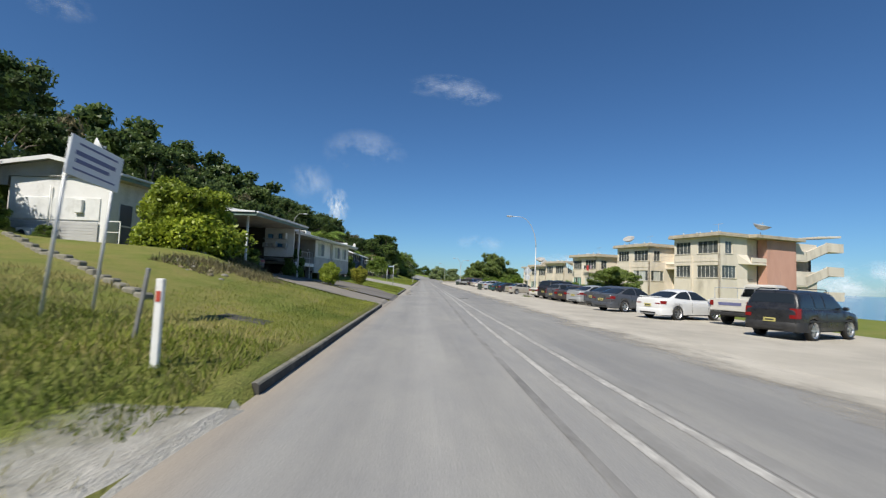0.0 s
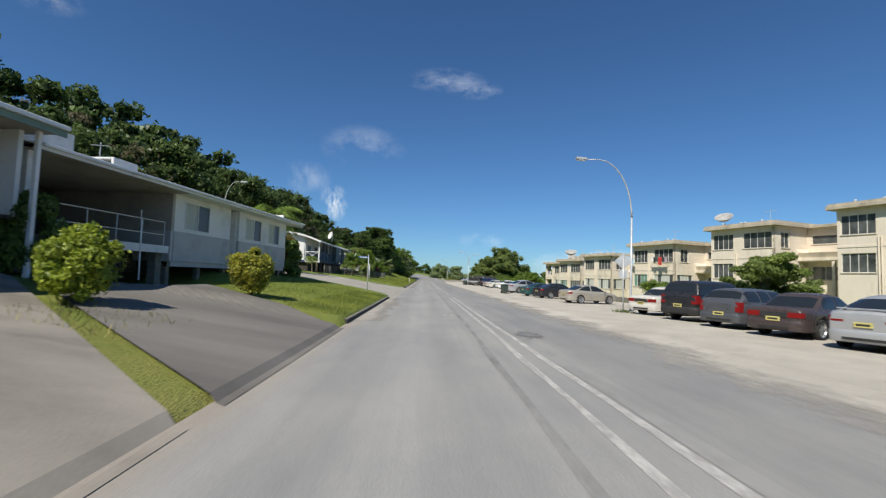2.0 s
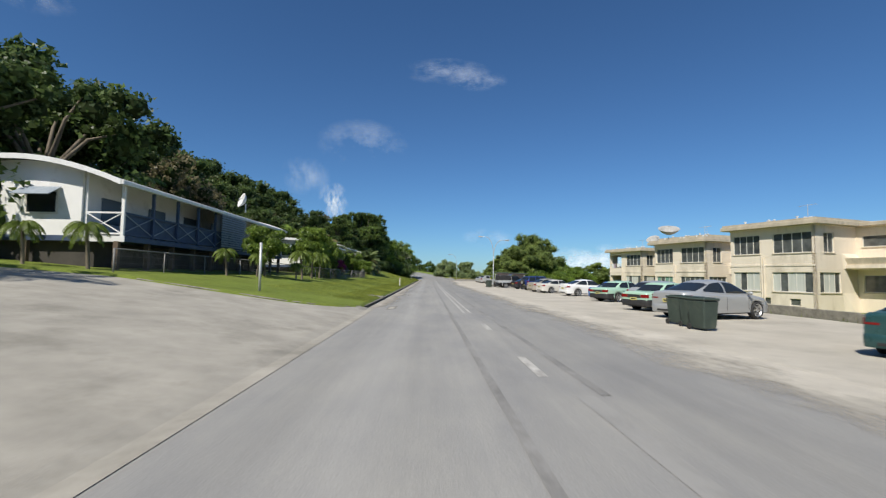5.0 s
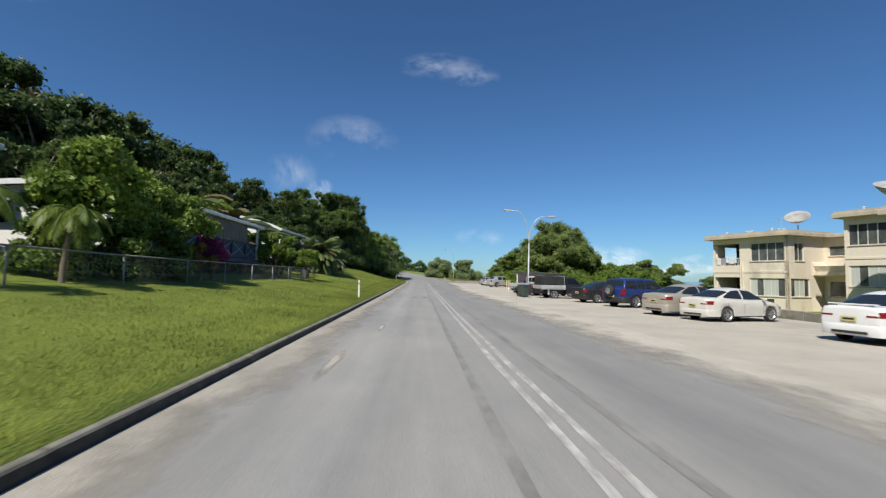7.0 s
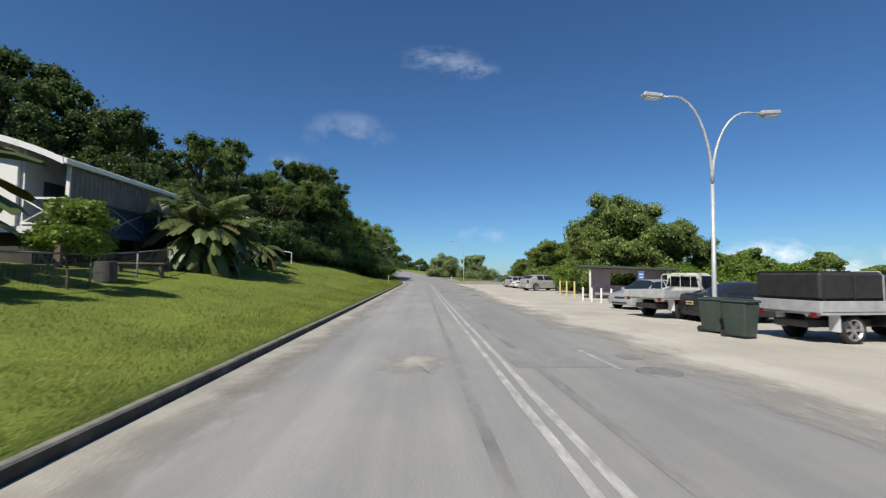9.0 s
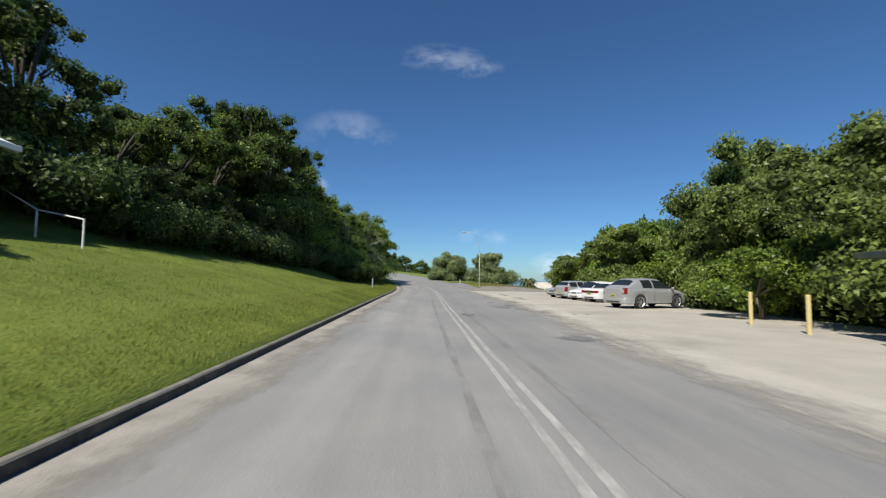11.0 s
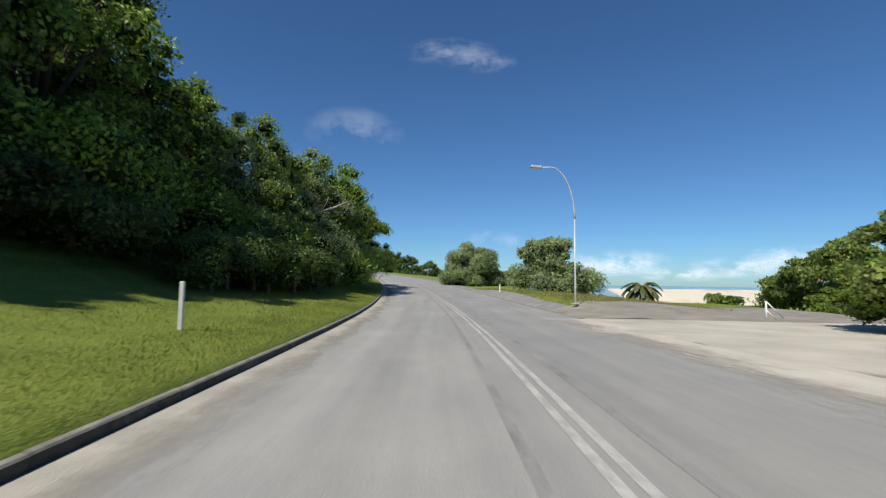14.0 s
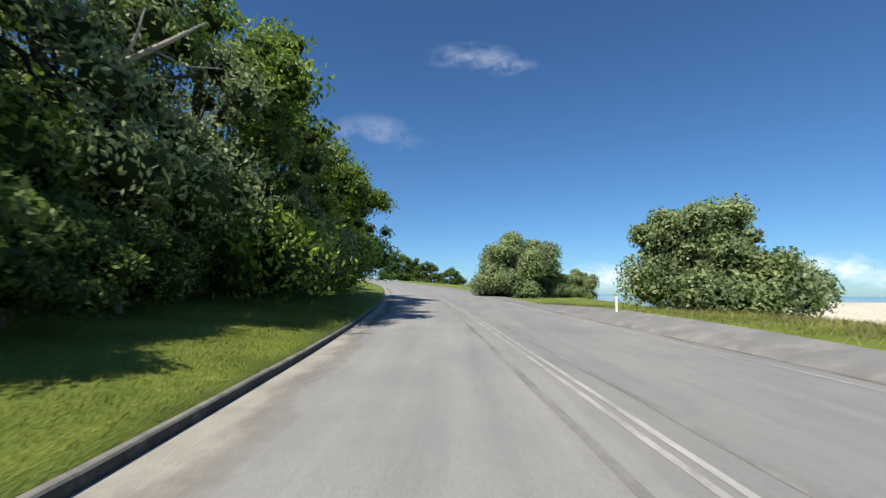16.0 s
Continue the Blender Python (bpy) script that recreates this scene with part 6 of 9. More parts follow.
# the long pale-roofed building below the verge, and the sea
M_ROOF_CREAM = speckled("cream_roof_sheet", (0.60, 0.55, 0.44), (0.70, 0.64, 0.53), 1.0, 30, 0.6, 0.1, (0.42, 0.38, 0.31), 0.5)
store = thing("low_warehouse", pose(25.0, 207.0, -2.75, 0, 0, 5), "long low building with a cream metal roof below the road", "building")
part("wall", boxed(0.3, 35.5, 0.4, 12.0, -2.5, 1.88), M_CREAM, store)
for k in range(24):
    bm = bmesh.new()
    box(bm, k * 1.5, k * 1.5 + 1.48, 0, 7.5, 0, 0.05, pose(0, 0, 1.9, 13, 0, 0))
    for j in range(4):
        box(bm, k * 1.5 + 0.37 * j + 0.02, k * 1.5 + 0.37 * j + 0.07, 0, 7.5, 0.052, 0.09, pose(0, 0, 1.9, 13, 0, 0))
    part("roof_sheet", bm, M_ROOF_CREAM, store)
M_SEA, _n, _l, _b = material("sea_water", 0.12)
_b.inputs["Base Color"].default_value = (0.012, 0.06, 0.13, 1)
bump(_n, _l, _b, noise_of(_n, _l, 0.4, 4), 0.5, 0.3)
sea = tagged(grid_mesh("sea", np.linspace(105, 4000, 20), np.linspace(-2500, 4500, 30), lambda x, y: 0 * x - 12.0, M_SEA), "dark blue open sea to the horizon", "sea", kind="structure")


# ---- bungalows and raised houses ----
M_GREYPANEL = speckled("grey_cladding", (0.44, 0.435, 0.42), (0.54, 0.535, 0.515), 1.2, 40, 0.8, 0.15, (0.27, 0.27, 0.255), 0.7)
M_OFFWHITE = speckled("offwhite_cladding", (0.72, 0.71, 0.68), (0.82, 0.81, 0.78), 1.0, 40, 0.8, 0.12, (0.44, 0.43, 0.39), 0.6)
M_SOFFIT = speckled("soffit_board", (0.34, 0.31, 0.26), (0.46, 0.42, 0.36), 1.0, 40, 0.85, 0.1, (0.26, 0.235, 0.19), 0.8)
M_ROOF_GREY = speckled("corrugated_sheet", (0.42, 0.44, 0.43), (0.56, 0.57, 0.55), 1.2, 30, 0.55, 0.1, (0.30, 0.29, 0.26), 0.8, metal=0.2)
M_ROOF_WHITE = speckled("white_roof_edge", (0.66, 0.66, 0.64), (0.78, 0.78, 0.76), 1.2, 30, 0.6, 0.1, (0.48, 0.47, 0.44), 1.2)
M_GREEN_TRIM = speckled("green_fascia", (0.12, 0.19, 0.16), (0.19, 0.27, 0.23), 2, 30, 0.7, 0.1, (0.10, 0.12, 0.10), 1.5)
M_NAVY = speckled("navy_trim", (0.03, 0.05, 0.10), (0.055, 0.085, 0.15), 3, 30, 0.6, 0.1)
M_TIMBER = speckled("dark_timber", (0.07, 0.05, 0.035), (0.14, 0.10, 0.07), 3, 40, 0.8, 0.3, stretch=(1, 1, 0.2))
M_SCREEN = speckled("grey_louvre", (0.20, 0.24, 0.28), (0.30, 0.34, 0.38), 3, 30, 0.7, 0.1)


def corrugated(name, parent, m, length, depth, rise_by, mat, pitch=0.20):
    """Corrugated sheet over local x by y, rising towards y by rise_by."""
    n = int(length / pitch * 4)
    bm = bmesh.new()
    a = [bm.verts.new(m @ Vector((length * k / n, 0, 0.018 * math.sin(k * math.pi / 2)))) for k in range(n + 1)]
    b = [bm.verts.new(m @ Vector((length * k / n, depth, rise_by + 0.018 * math.sin(k * math.pi / 2)))) for k in range(n + 1)]
    for k in range(n):
        bm.faces.new((a[k], a[k + 1], b[k + 1], b[k]))
    bm.normal_update()
    bmesh.ops.solidify(bm, geom=bm.faces[:], thickness=0.012)
    return part(name, bm, mat, parent)


HX, HY, HT = -11.76, 20.2, 83.3
home = pose(HX, HY, 0, 0, 0, HT)
I4 = Matrix()


def sash(parent, m, x0, x1, z0, z1, shut):
    """An aluminium slider: one leaf blind, one insect-screened and dark."""
    fr = part("window", boxed(x0 - 0.03, x1 + 0.03, -0.03, 0.06, z0 - 0.03, z0, m), M_WHITE, parent)
    box_in = bmesh.new()
    for a, b, c, d in ((x0 - 0.03, x1 + 0.03, z1, z1 + 0.03), (x0 - 0.03, x0, z0, z1), (x1, x1 + 0.03, z0, z1), ((x0 + x1) / 2 - 0.02, (x0 + x1) / 2 + 0.02, z0, z1)):
        box(box_in, a, b, -0.03, 0.06, c, d, m)
    part("frame", box_in, M_WHITE, fr)
    mid = (x0 + x1) / 2
    for k, (a, b) in enumerate(((x0, mid - 0.02), (mid + 0.02, x1))):
        part("pane", boxed(a, b, 0.02, 0.03, z0, z1, m), M_CURTAIN if (k == 0) == shut else M_SCREENGLASS, fr)


M_SCREENGLASS, _n, _l, _b = material("fly_screen_glass", 0.35)
_b.inputs["Base Color"].default_value = (0.075, 0.085, 0.10, 1)

# second bungalow: long front on stumps, white above grey panelling
b2 = thing("bungalow", home, "long low white bungalow with grey lower panels and a white eave", "house", "houses on the slope")
F0, F1, F2, EV = 1.72, 2.92, 4.42, 4.50
for x0, x1, set_back, wins in ((19.7, 23.7, 0.0, ((20.35, 21.95),)), (24.5, 30.0, 0.0, ((25.2, 26.75), (27.7, 29.0))), (23.7, 24.5, 0.55, ())):
    m = pose(x0, set_back, 0)
    wall("front_wall", b2, m, x1 - x0, F1 + 0.003, F2, [(a - x0, b - x0, 3.08, 4.16) for a, b in wins], M_OFFWHITE, 0.14)
    part("lower_panel", boxed(0, x1 - x0, -0.025, 0.14, F0, F1, m), M_GREYPANEL, b2)
    for a, b in wins:
        sash(b2, I4, a, b, 3.08, 4.16, True)
for x in (23.7, 24.5):
    part("return_wall", boxed(x - 0.07, x + 0.07, 0.145, 0.545, F0, F2), M_OFFWHITE, b2)
part("flank_wall", boxed(29.86, 30.0, 0.15, 7.6, F1, 5.0), M_OFFWHITE, b2)
part("flank_panel", boxed(29.86, 30.02, 0.15, 7.6, F0, F1 - 0.003), M_GREYPANEL, b2)
part("back_wall", boxed(13.6, 29.8, 7.6, 7.75, F0, 5.2), M_OFFWHITE, b2)
part("floor_beam", boxed(19.7, 30.0, 0.05, 0.2, F0 - 0.2, F0 - 0.002), M_GREYPANEL, b2)
for k in range(6):
    part("stump", boxed(19.8 + 2.0 * k, 20.0 + 2.0 * k, 0.3, 0.5, 0.1, F0 - 0.2), M_KERB_TOP, b2)
# dark sheet added in place of the shade under the floor
part("under_floor_shade", boxed(19.6, 29.8, 2.4, 2.5, 0.1, F0), M_DARKROOM, b2)
corrugated("roof", b2, pose(13.4, -0.75, EV + 0.05), 17.4, 5.4, 0.75, M_ROOF_GREY)
corrugated("roof", b2, pose(30.8, 8.6, EV + 0.10, 0, 0, 180), 17.4, 3.95, 0.70, M_ROOF_GREY)
part("fascia", boxed(13.4, 30.8, -0.80, -0.76, EV - 0.12, EV + 0.06), M_ROOF_WHITE, b2)
part("gutter", boxed(13.4, 30.8, -0.90, -0.805, EV - 0.04, EV + 0.055, None, 0.015), M_ROOF_WHITE, b2)
part("eave_soffit", boxed(19.7, 30.7, -0.75, 0.0, EV - 0.10, EV - 0.07), M_OFFWHITE, b2)
part("end_fascia", boxed(30.76, 30.80, -0.75, 4.6, -0.12, 0.06, pose(0, 0, EV) @ pose(0, 0, 0, 8, 0, 0)), M_ROOF_WHITE, b2)
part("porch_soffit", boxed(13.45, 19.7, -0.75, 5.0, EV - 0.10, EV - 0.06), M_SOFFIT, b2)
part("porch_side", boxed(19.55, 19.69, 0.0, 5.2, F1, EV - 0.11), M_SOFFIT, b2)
part("porch_side_panel", boxed(19.53, 19.69, 0.0, 5.2, F0, F1 - 0.003), M_GREYPANEL, b2)
# the porch's back is near-black, its deep shade put into the colour
part("porch_back", boxed(13.6, 19.5, 5.0, 5.15, 0.9, EV - 0.11), M_DARKROOM, b2)
part("porch_floor", boxed(14.6, 19.5, 0.10, 5.0, 2.12, 2.28), M_CONCRETE, b2)
part("deck_beam", boxed(14.6, 19.5, 0.02, 0.095, 2.02, 2.30), M_OFFWHITE, b2)
part("deck_pier", boxed(19.2, 19.52, 0.30, 0.62, 0.2, 2.11), M_KERB_TOP, b2)
# dark sheet added in place of the shade below the deck
part("porch_shade", boxed(14.6, 19.5, 3.2, 3.3, 0.2, 2.11), M_DARKROOM, b2)
for k in range(5):
    part("baluster", tubed([(14.75 + 1.15 * k, 0.14, 2.28), (14.75 + 1.15 * k, 0.14, 3.22)], 0.022, 6), M_STEEL, b2)
for z in (2.72, 3.22):
    part("hand_rail", tubed([(14.75, 0.14, z), (19.35, 0.14, z)], 0.022, 6), M_STEEL, b2)
part("stair_rail", tubed([(17.6, -0.35, 1.0), (17.6, -0.30, 3.05), (17.8, -0.1, 3.45), (18.1, 0.12, 3.45)], 0.025, 8), M_WHITE, b2)
part("porch_post", boxed(13.5, 13.64, -0.35, -0.21, 1.0, EV - 0.11), M_WHITE, b2)
for x0, x1, h in ((12.9, 14.6, 0.55), (16.0, 17.0, 0.32)):
    bm = boxed(x0, x1, -0.5, -0.42, EV + 0.06, EV + 0.06 + h)
    part("roof_upstand", bm, M_ROOF_WHITE, b2)
    part("upstand_cap", boxed(x0, x1, -0.42, 2.4, EV + h - 0.02, EV + h + 0.03, pose(0, 0, 0.03)), M_ROOF_WHITE, b2)
part("aerial_mast", tubed([(18.2, 2.0, EV + 0.3), (18.2, 2.0, EV + 1.5)], 0.018, 6), M_STEEL, b2)
part("aerial", tubed([(17.8, 2.0, EV + 1.3), (18.6, 2.0, EV + 1.48)], 0.014, 6), M_STEEL, b2)
# first bungalow with its broad carport
b1_at = home @ pose(1.94, 4.1, 1.05)
b1 = thing("bungalow", b1_at, "white bungalow with grey weatherboards, set back on a terrace", "house", "houses on the slope")
E1 = 4.82
end = pose(0, 5.4, 0, 0, 0, -90)
wall("end_wall", b1, end, 5.4, 1.4, E1 - 0.08, [(0.3, 2.2, 2.65, 3.66), (2.45, 4.95, 2.65, 3.66)], M_OFFWHITE, 0.14)
for a, b in ((0.3, 2.2), (2.45, 4.95)):
    sash(b1, end, a, b, 2.65, 3.66, True)
    part("shutter", boxed(a - 0.02, b + 0.02, -0.06, -0.034, 2.60, 3.69, end), M_WHITE, b1)
for k in range(7):
    part("weatherboard", boxed(0.02, 4.98, -0.06, -0.02, 1.45 + 0.15 * k, 1.59 + 0.15 * k, end @ pose(0, 0, 0, 1, 0, 0)), M_GREYPANEL, b1)
part("wall_pipe", tubed([end @ Vector((2.33, -0.10, 2.0)), end @ Vector((2.33, -0.10, 4.3))], 0.04, 8), M_WHITE, b1, smooth=True)
part("meter_box", boxed(3.75, 4.15, -0.22, -0.065, 2.95, 3.60, end, 0.015), M_WHITE, b1)
gate = part("side_gate", boxed(5.5, 6.35, -0.30, -0.26, 1.35, 1.40, end), M_WHITE, b1, "white tubular side gate")
for a, b, c, d in ((5.5, 6.35, 2.52, 2.57), (5.5, 5.55, 1.41, 2.51), (6.30, 6.35, 1.41, 2.51), (5.56, 6.29, 2.0, 2.04)):
    part("gate_bar", boxed(a, b, -0.30, -0.26, c, d, end), M_WHITE, gate)
# open porch beside the end room
part("porch_side", boxed(0.145, 3.0, 5.26, 5.40, 1.4, E1 - 0.12), M_OFFWHITE, b1)
part("porch_back", boxed(3.0, 3.14, 5.4, 8.9, 1.4, E1 - 0.12), M_OFFWHITE, b1)
part("porch_doorway", boxed(2.96, 2.997, 6.2, 7.6, 1.8, 3.9), M_SCREENGLASS, b1)
part("porch_floor", boxed(0.0, 3.0, 5.42, 8.6, 2.05, 2.2), M_CONCRETE, b1)
for py in (7.0, 8.5):
    part("porch_post", boxed(-0.1, 0.02, py - 0.06, py + 0.06, 1.4, E1 - 0.17), M_WHITE, b1)
for k in range(4):
    part("porch_rail", boxed(-0.06, -0.02, 5.5, 8.5, 2.3 + 0.22 * k, 2.40 + 0.22 * k), M_GREYPANEL, b1)
wall("front_wall", b1, pose(0.145, 0, 0), 6.5, 1.0, E1 - 0.08, [(0.5, 1.4, 1.5, 3.6), (2.2, 3.9, 2.7, 3.9)], M_OFFWHITE, 0.14)
sash(b1, I4, 2.35, 4.0, 2.7, 3.9, False)
part("screen_door", boxed(0.64, 1.54, -0.02, 0.03, 1.5, 3.6), M_SCREENGLASS, b1, "dark screen door in a white frame")
bm = bmesh.new()
for a, b, c, d in ((0.58, 0.66, 1.5, 3.6), (1.50, 1.58, 1.5, 3.6), (0.58, 1.58, 3.56, 3.64), (0.58, 1.58, 2.4, 2.48)):
    box(bm, a, b, -0.05, -0.021, c, d)
part("door_frame", bm, M_WHITE, b1)
part("flank_wall", boxed(6.5, 6.64, 0.15, 8.3, 0.4, E1 - 0.1), M_OFFWHITE, b1)
corrugated("roof", b1, pose(-0.6, -0.9, E1 + 0.06), 7.6, 3.7, 0.80, M_ROOF_GREY)
corrugated("roof", b1, pose(7.0, 9.0, E1 + 0.06, 0, 0, 180), 7.6, 6.2, 0.80, M_ROOF_GREY)
bm = bmesh.new()
q = [bm.verts.new((-0.12, py, pz)) for py, pz in ((0.0, E1 - 0.07), (0.0, E1 + 0.2), (2.8, E1 + 0.80), (8.9, E1 + 0.02), (8.9, E1 - 0.55), (5.4, E1 - 0.55), (5.4, E1 - 0.07))]
bm.faces.new(q)
bmesh.ops.solidify(bm, geom=bm.faces[:], thickness=0.08)
part("gable_infill", bm, M_OFFWHITE, b1)
part("fascia", boxed(-0.6, 7.0, -0.95, -0.91, E1 - 0.22, E1 + 0.05), M_GREEN_TRIM, b1, "faded green fascia")
part("gutter", boxed(-0.6, 7.0, -1.06, -0.955, E1 - 0.05, E1 + 0.06, None, 0.015), M_ROOF_GREY, b1)
part("barge_board", boxed(-0.64, -0.60, 0.0, 3.78, -0.16, 0.05, pose(0, -0.9, E1 + 0.08, 12.2, 0, 0)), M_ROOF_WHITE, b1)
part("barge_board", boxed(-0.64, -0.60, 0.0, 6.26, -0.16, 0.05, pose(0, 9.0, E1 + 0.08, 0, 0, 180) @ pose(1.24, 0, 0, 7.35, 0, 0)), M_ROOF_WHITE, b1)
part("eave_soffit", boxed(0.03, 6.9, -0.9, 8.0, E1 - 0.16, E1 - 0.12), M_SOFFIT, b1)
# carport with a low hipped sheet roof, standing forward of the house
C0, C1, CF, CB, CZ = 5.5, 13.2, -1.65, 5.6, 4.84
cp = thing("carport", home, "open carport under a green-edged roof, cluttered inside", "carport", "houses on the slope")
bm = bmesh.new()
q = [bm.verts.new(v) for v in ((C0, CF, CZ), (C1, CF, CZ - 0.06), (C1, CB, CZ), (C0, CB, CZ), (C0 + 1.7, 2.0, CZ + 0.52), (C1, 2.0, CZ + 0.46))]
for f in ((0, 1, 5, 4), (1, 2, 5), (2, 3, 4, 5), (3, 0, 4), (3, 2, 1, 0)):
    bm.faces.new([q[k] for k in f])
part("roof", bm, M_ROOF_GREY, cp)
for k in range(20):
    px = C0 + 0.15 + 0.38 * k
    part("roof_rib", tubed([(px, CF - 0.02, CZ + 0.012), (px, 2.0 - 3.6 * max(0.0, 1 - (px - C0) / 1.7), CZ + 0.53 * min(1.0, (px - C0) / 1.7))], 0.022, 5), M_ROOF_GREY, cp)
part("fascia", boxed(C0 - 0.04, C1, CF - 0.05, CF - 0.005, CZ - 0.24, CZ + 0.0), M_GREEN_TRIM, cp, "faded green fascia")
part("gutter", boxed(C0 - 0.04, C1, CF - 0.15, CF - 0.055, CZ - 0.08, CZ + 0.03, None, 0.015), M_ROOF_WHITE, cp)
part("end_fascia", boxed(C0 - 0.05, C0 - 0.005, CF, CB, CZ - 0.24, CZ + 0.02), M_GREEN_TRIM, cp)
part("end_gutter", boxed(C0 - 0.14, C0 - 0.055, CF, CB, CZ - 0.06, CZ + 0.03, None, 0.015), M_ROOF_WHITE, cp)
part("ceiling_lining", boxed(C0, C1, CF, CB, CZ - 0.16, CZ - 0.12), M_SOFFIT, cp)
for px, py, foot in ((6.25, -0.8, 1.4), (12.95, -1.2, 0.9), (6.3, 3.6, 1.6)):
    part("post", boxed(px - 0.05, px + 0.05, py - 0.05, py + 0.05, foot, CZ - 0.165), M_OFFWHITE, cp)
# the back wall's near-black colour stands in for the carport's deep shade
part("back_wall", boxed(8.7, C1, 4.9, 5.0, 0.8, CZ - 0.17), M_DARKROOM, cp)
part("cross_wall", boxed(12.75, 12.87, -0.9, 1.3, 2.55, CZ - 0.17), M_OFFWHITE, cp, "pale sheeted cross wall over an open bay")
# panel added only to darken the depth of the bay
part("carport_shade_panel", boxed(12.78, 12.86, 1.31, 4.85, 0.9, CZ - 0.17), M_DARKROOM, cp)
part("rail", boxed(12.62, 12.74, -0.9, 1.3, 2.50, 2.58), M_TIMBER, cp)
part("lean_panel", boxed(12.2, 12.26, -0.4, 0.35, 1.0, 2.35, pose(0, 0, 0, 0, 5, 0)), M_OFFWHITE, cp)
wall_shelf = thing("wall_shelf", home @ pose(12.74, 0, 0), "narrow wall shelf of tubs on the carport's cross wall", "shelf")
for z in (3.25, 3.85):
    part("board", boxed(-0.42, -0.005, -0.5, 1.25, z, z + 0.03), M_STEEL, wall_shelf)
    for py in (-0.4, 0.4, 1.2):
        part("bracket", tubed([(-0.01, py, z - 0.22), (-0.38, py, z - 0.005)], 0.012, 5), M_STEEL, wall_shelf)
ac = thing("air_conditioner", b1_at @ pose(-0.34, 3.9, 0.0), "white air conditioner on the end wall of the bungalow", "air conditioner")
part("case", boxed(-0.16, 0.16, -0.42, 0.42, 1.5, 2.1, None, 0.02), M_WHITE, ac)
part("fan_grille", lathe([(0.2, 0), (0.21, 0.012)], 18, pose(-0.162, 0.1, 1.8, 0, -90, 0)), M_TRIM, ac)
satp = b1_at @ Vector((2.0, 2.9, 0))
satellite_dish(satp.x, satp.y, 7.5, 0.60, 62, 120, "small white dish on the bungalow roof", M_WHITE)
shelf = thing("storage_shelf", home @ pose(10.6, 4.2, 1.25), "cluttered storage shelving at the back of the carport", "shelf")
for z in (0.9, 1.6, 2.3):
    part("board", boxed(-1.7, 2.0, 0, 0.5, z, z + 0.03), M_TIMBER, shelf)
for px in (-1.7, 0.2, 2.0):
    part("upright", boxed(px - 0.03, px + 0.03, 0.02, 0.48, 0, 2.7), M_TIMBER, shelf)
random.seed(5)
M_TUB = speckled("blue_tub", (0.05, 0.16, 0.30), (0.08, 0.22, 0.38), 3, 30, 0.5, 0.0)
for k in range(20):
    px, z = -1.5 + 3.3 * random.random(), random.choice((0.93, 1.63, 2.33))
    w, h = 0.15 + 0.25 * random.random(), 0.15 + 0.35 * random.random()
    it = thing("storage_box", home @ pose(10.6 + px, 4.22, 1.25 + z, 0, 0, 20 * random.random() - 10), "household box stored on the carport shelf", "box", "stored boxes")
    part("carton", boxed(-w / 2, w / 2, 0, 0.3, 0, h, None, 0.015), random.choice((M_WHITE, M_TUB, M_SIGN, M_TIMBER, M_SOFFIT, M_RED, M_STEEL)), it)
for k in range(9):
    w, h = 0.22 + 0.2 * random.random(), 0.16 + 0.26 * random.random()
    it = thing("storage_box", home @ pose(12.52, -0.35 + 0.37 * (k // 2), (3.28, 3.88)[k % 2]), "plastic tub standing on the carport's wall shelf", "box", "stored boxes")
    part("carton", boxed(-0.15, 0.15, -w / 3, w / 3, 0, h, None, 0.015), random.choice((M_WHITE, M_TUB, M_TUB, M_STEEL, M_SIGN)), it)
p = home @ Vector((9.9, 1.9, 0))
car("oldsedan", "brown", p.x, p.y, 150, "dark maroon old car under the carport roof", 0.95, plate=False)
fridge = thing("fridge", home @ pose(8.2, 3.2, 1.45), "old white fridge in the carport", "fridge")
part("case", boxed(-0.35, 0.35, -0.3, 0.3, 0.02, 1.55, None, 0.03), M_WHITE, fridge)
part("door", boxed(-0.34, 0.34, -0.36, -0.31, 0.05, 1.5, None, 0.02), M_WHITE, fridge)
car("sedan", "brown", -13.2, 39.2, 186, "old car parked in the shaded porch bay")
slat = thing("slatted_fence", pose(-22.2, 21.6, floor_at(-22.2, 21.6), 0, 0, 8), "pale horizontal slat fence beside the house", "fence")
for k in range(6):
    part("slat", boxed(-1.6, 1.6, -0.02, 0.02, 0.1 + 0.2 * k, 0.26 + 0.2 * k), M_OFFWHITE, slat)
for px in (-1.55, 1.55):
    part("post", boxed(px - 0.05, px + 0.05, 0.021, 0.1, -0.3, 1.35), M_OFFWHITE, slat)


# blind colour darkened to stand in for shade under the eave
M_BLIND = speckled("shaded_blind", (0.135, 0.125, 0.115), (0.20, 0.19, 0.175), 2, 30, 0.85, 0.2)


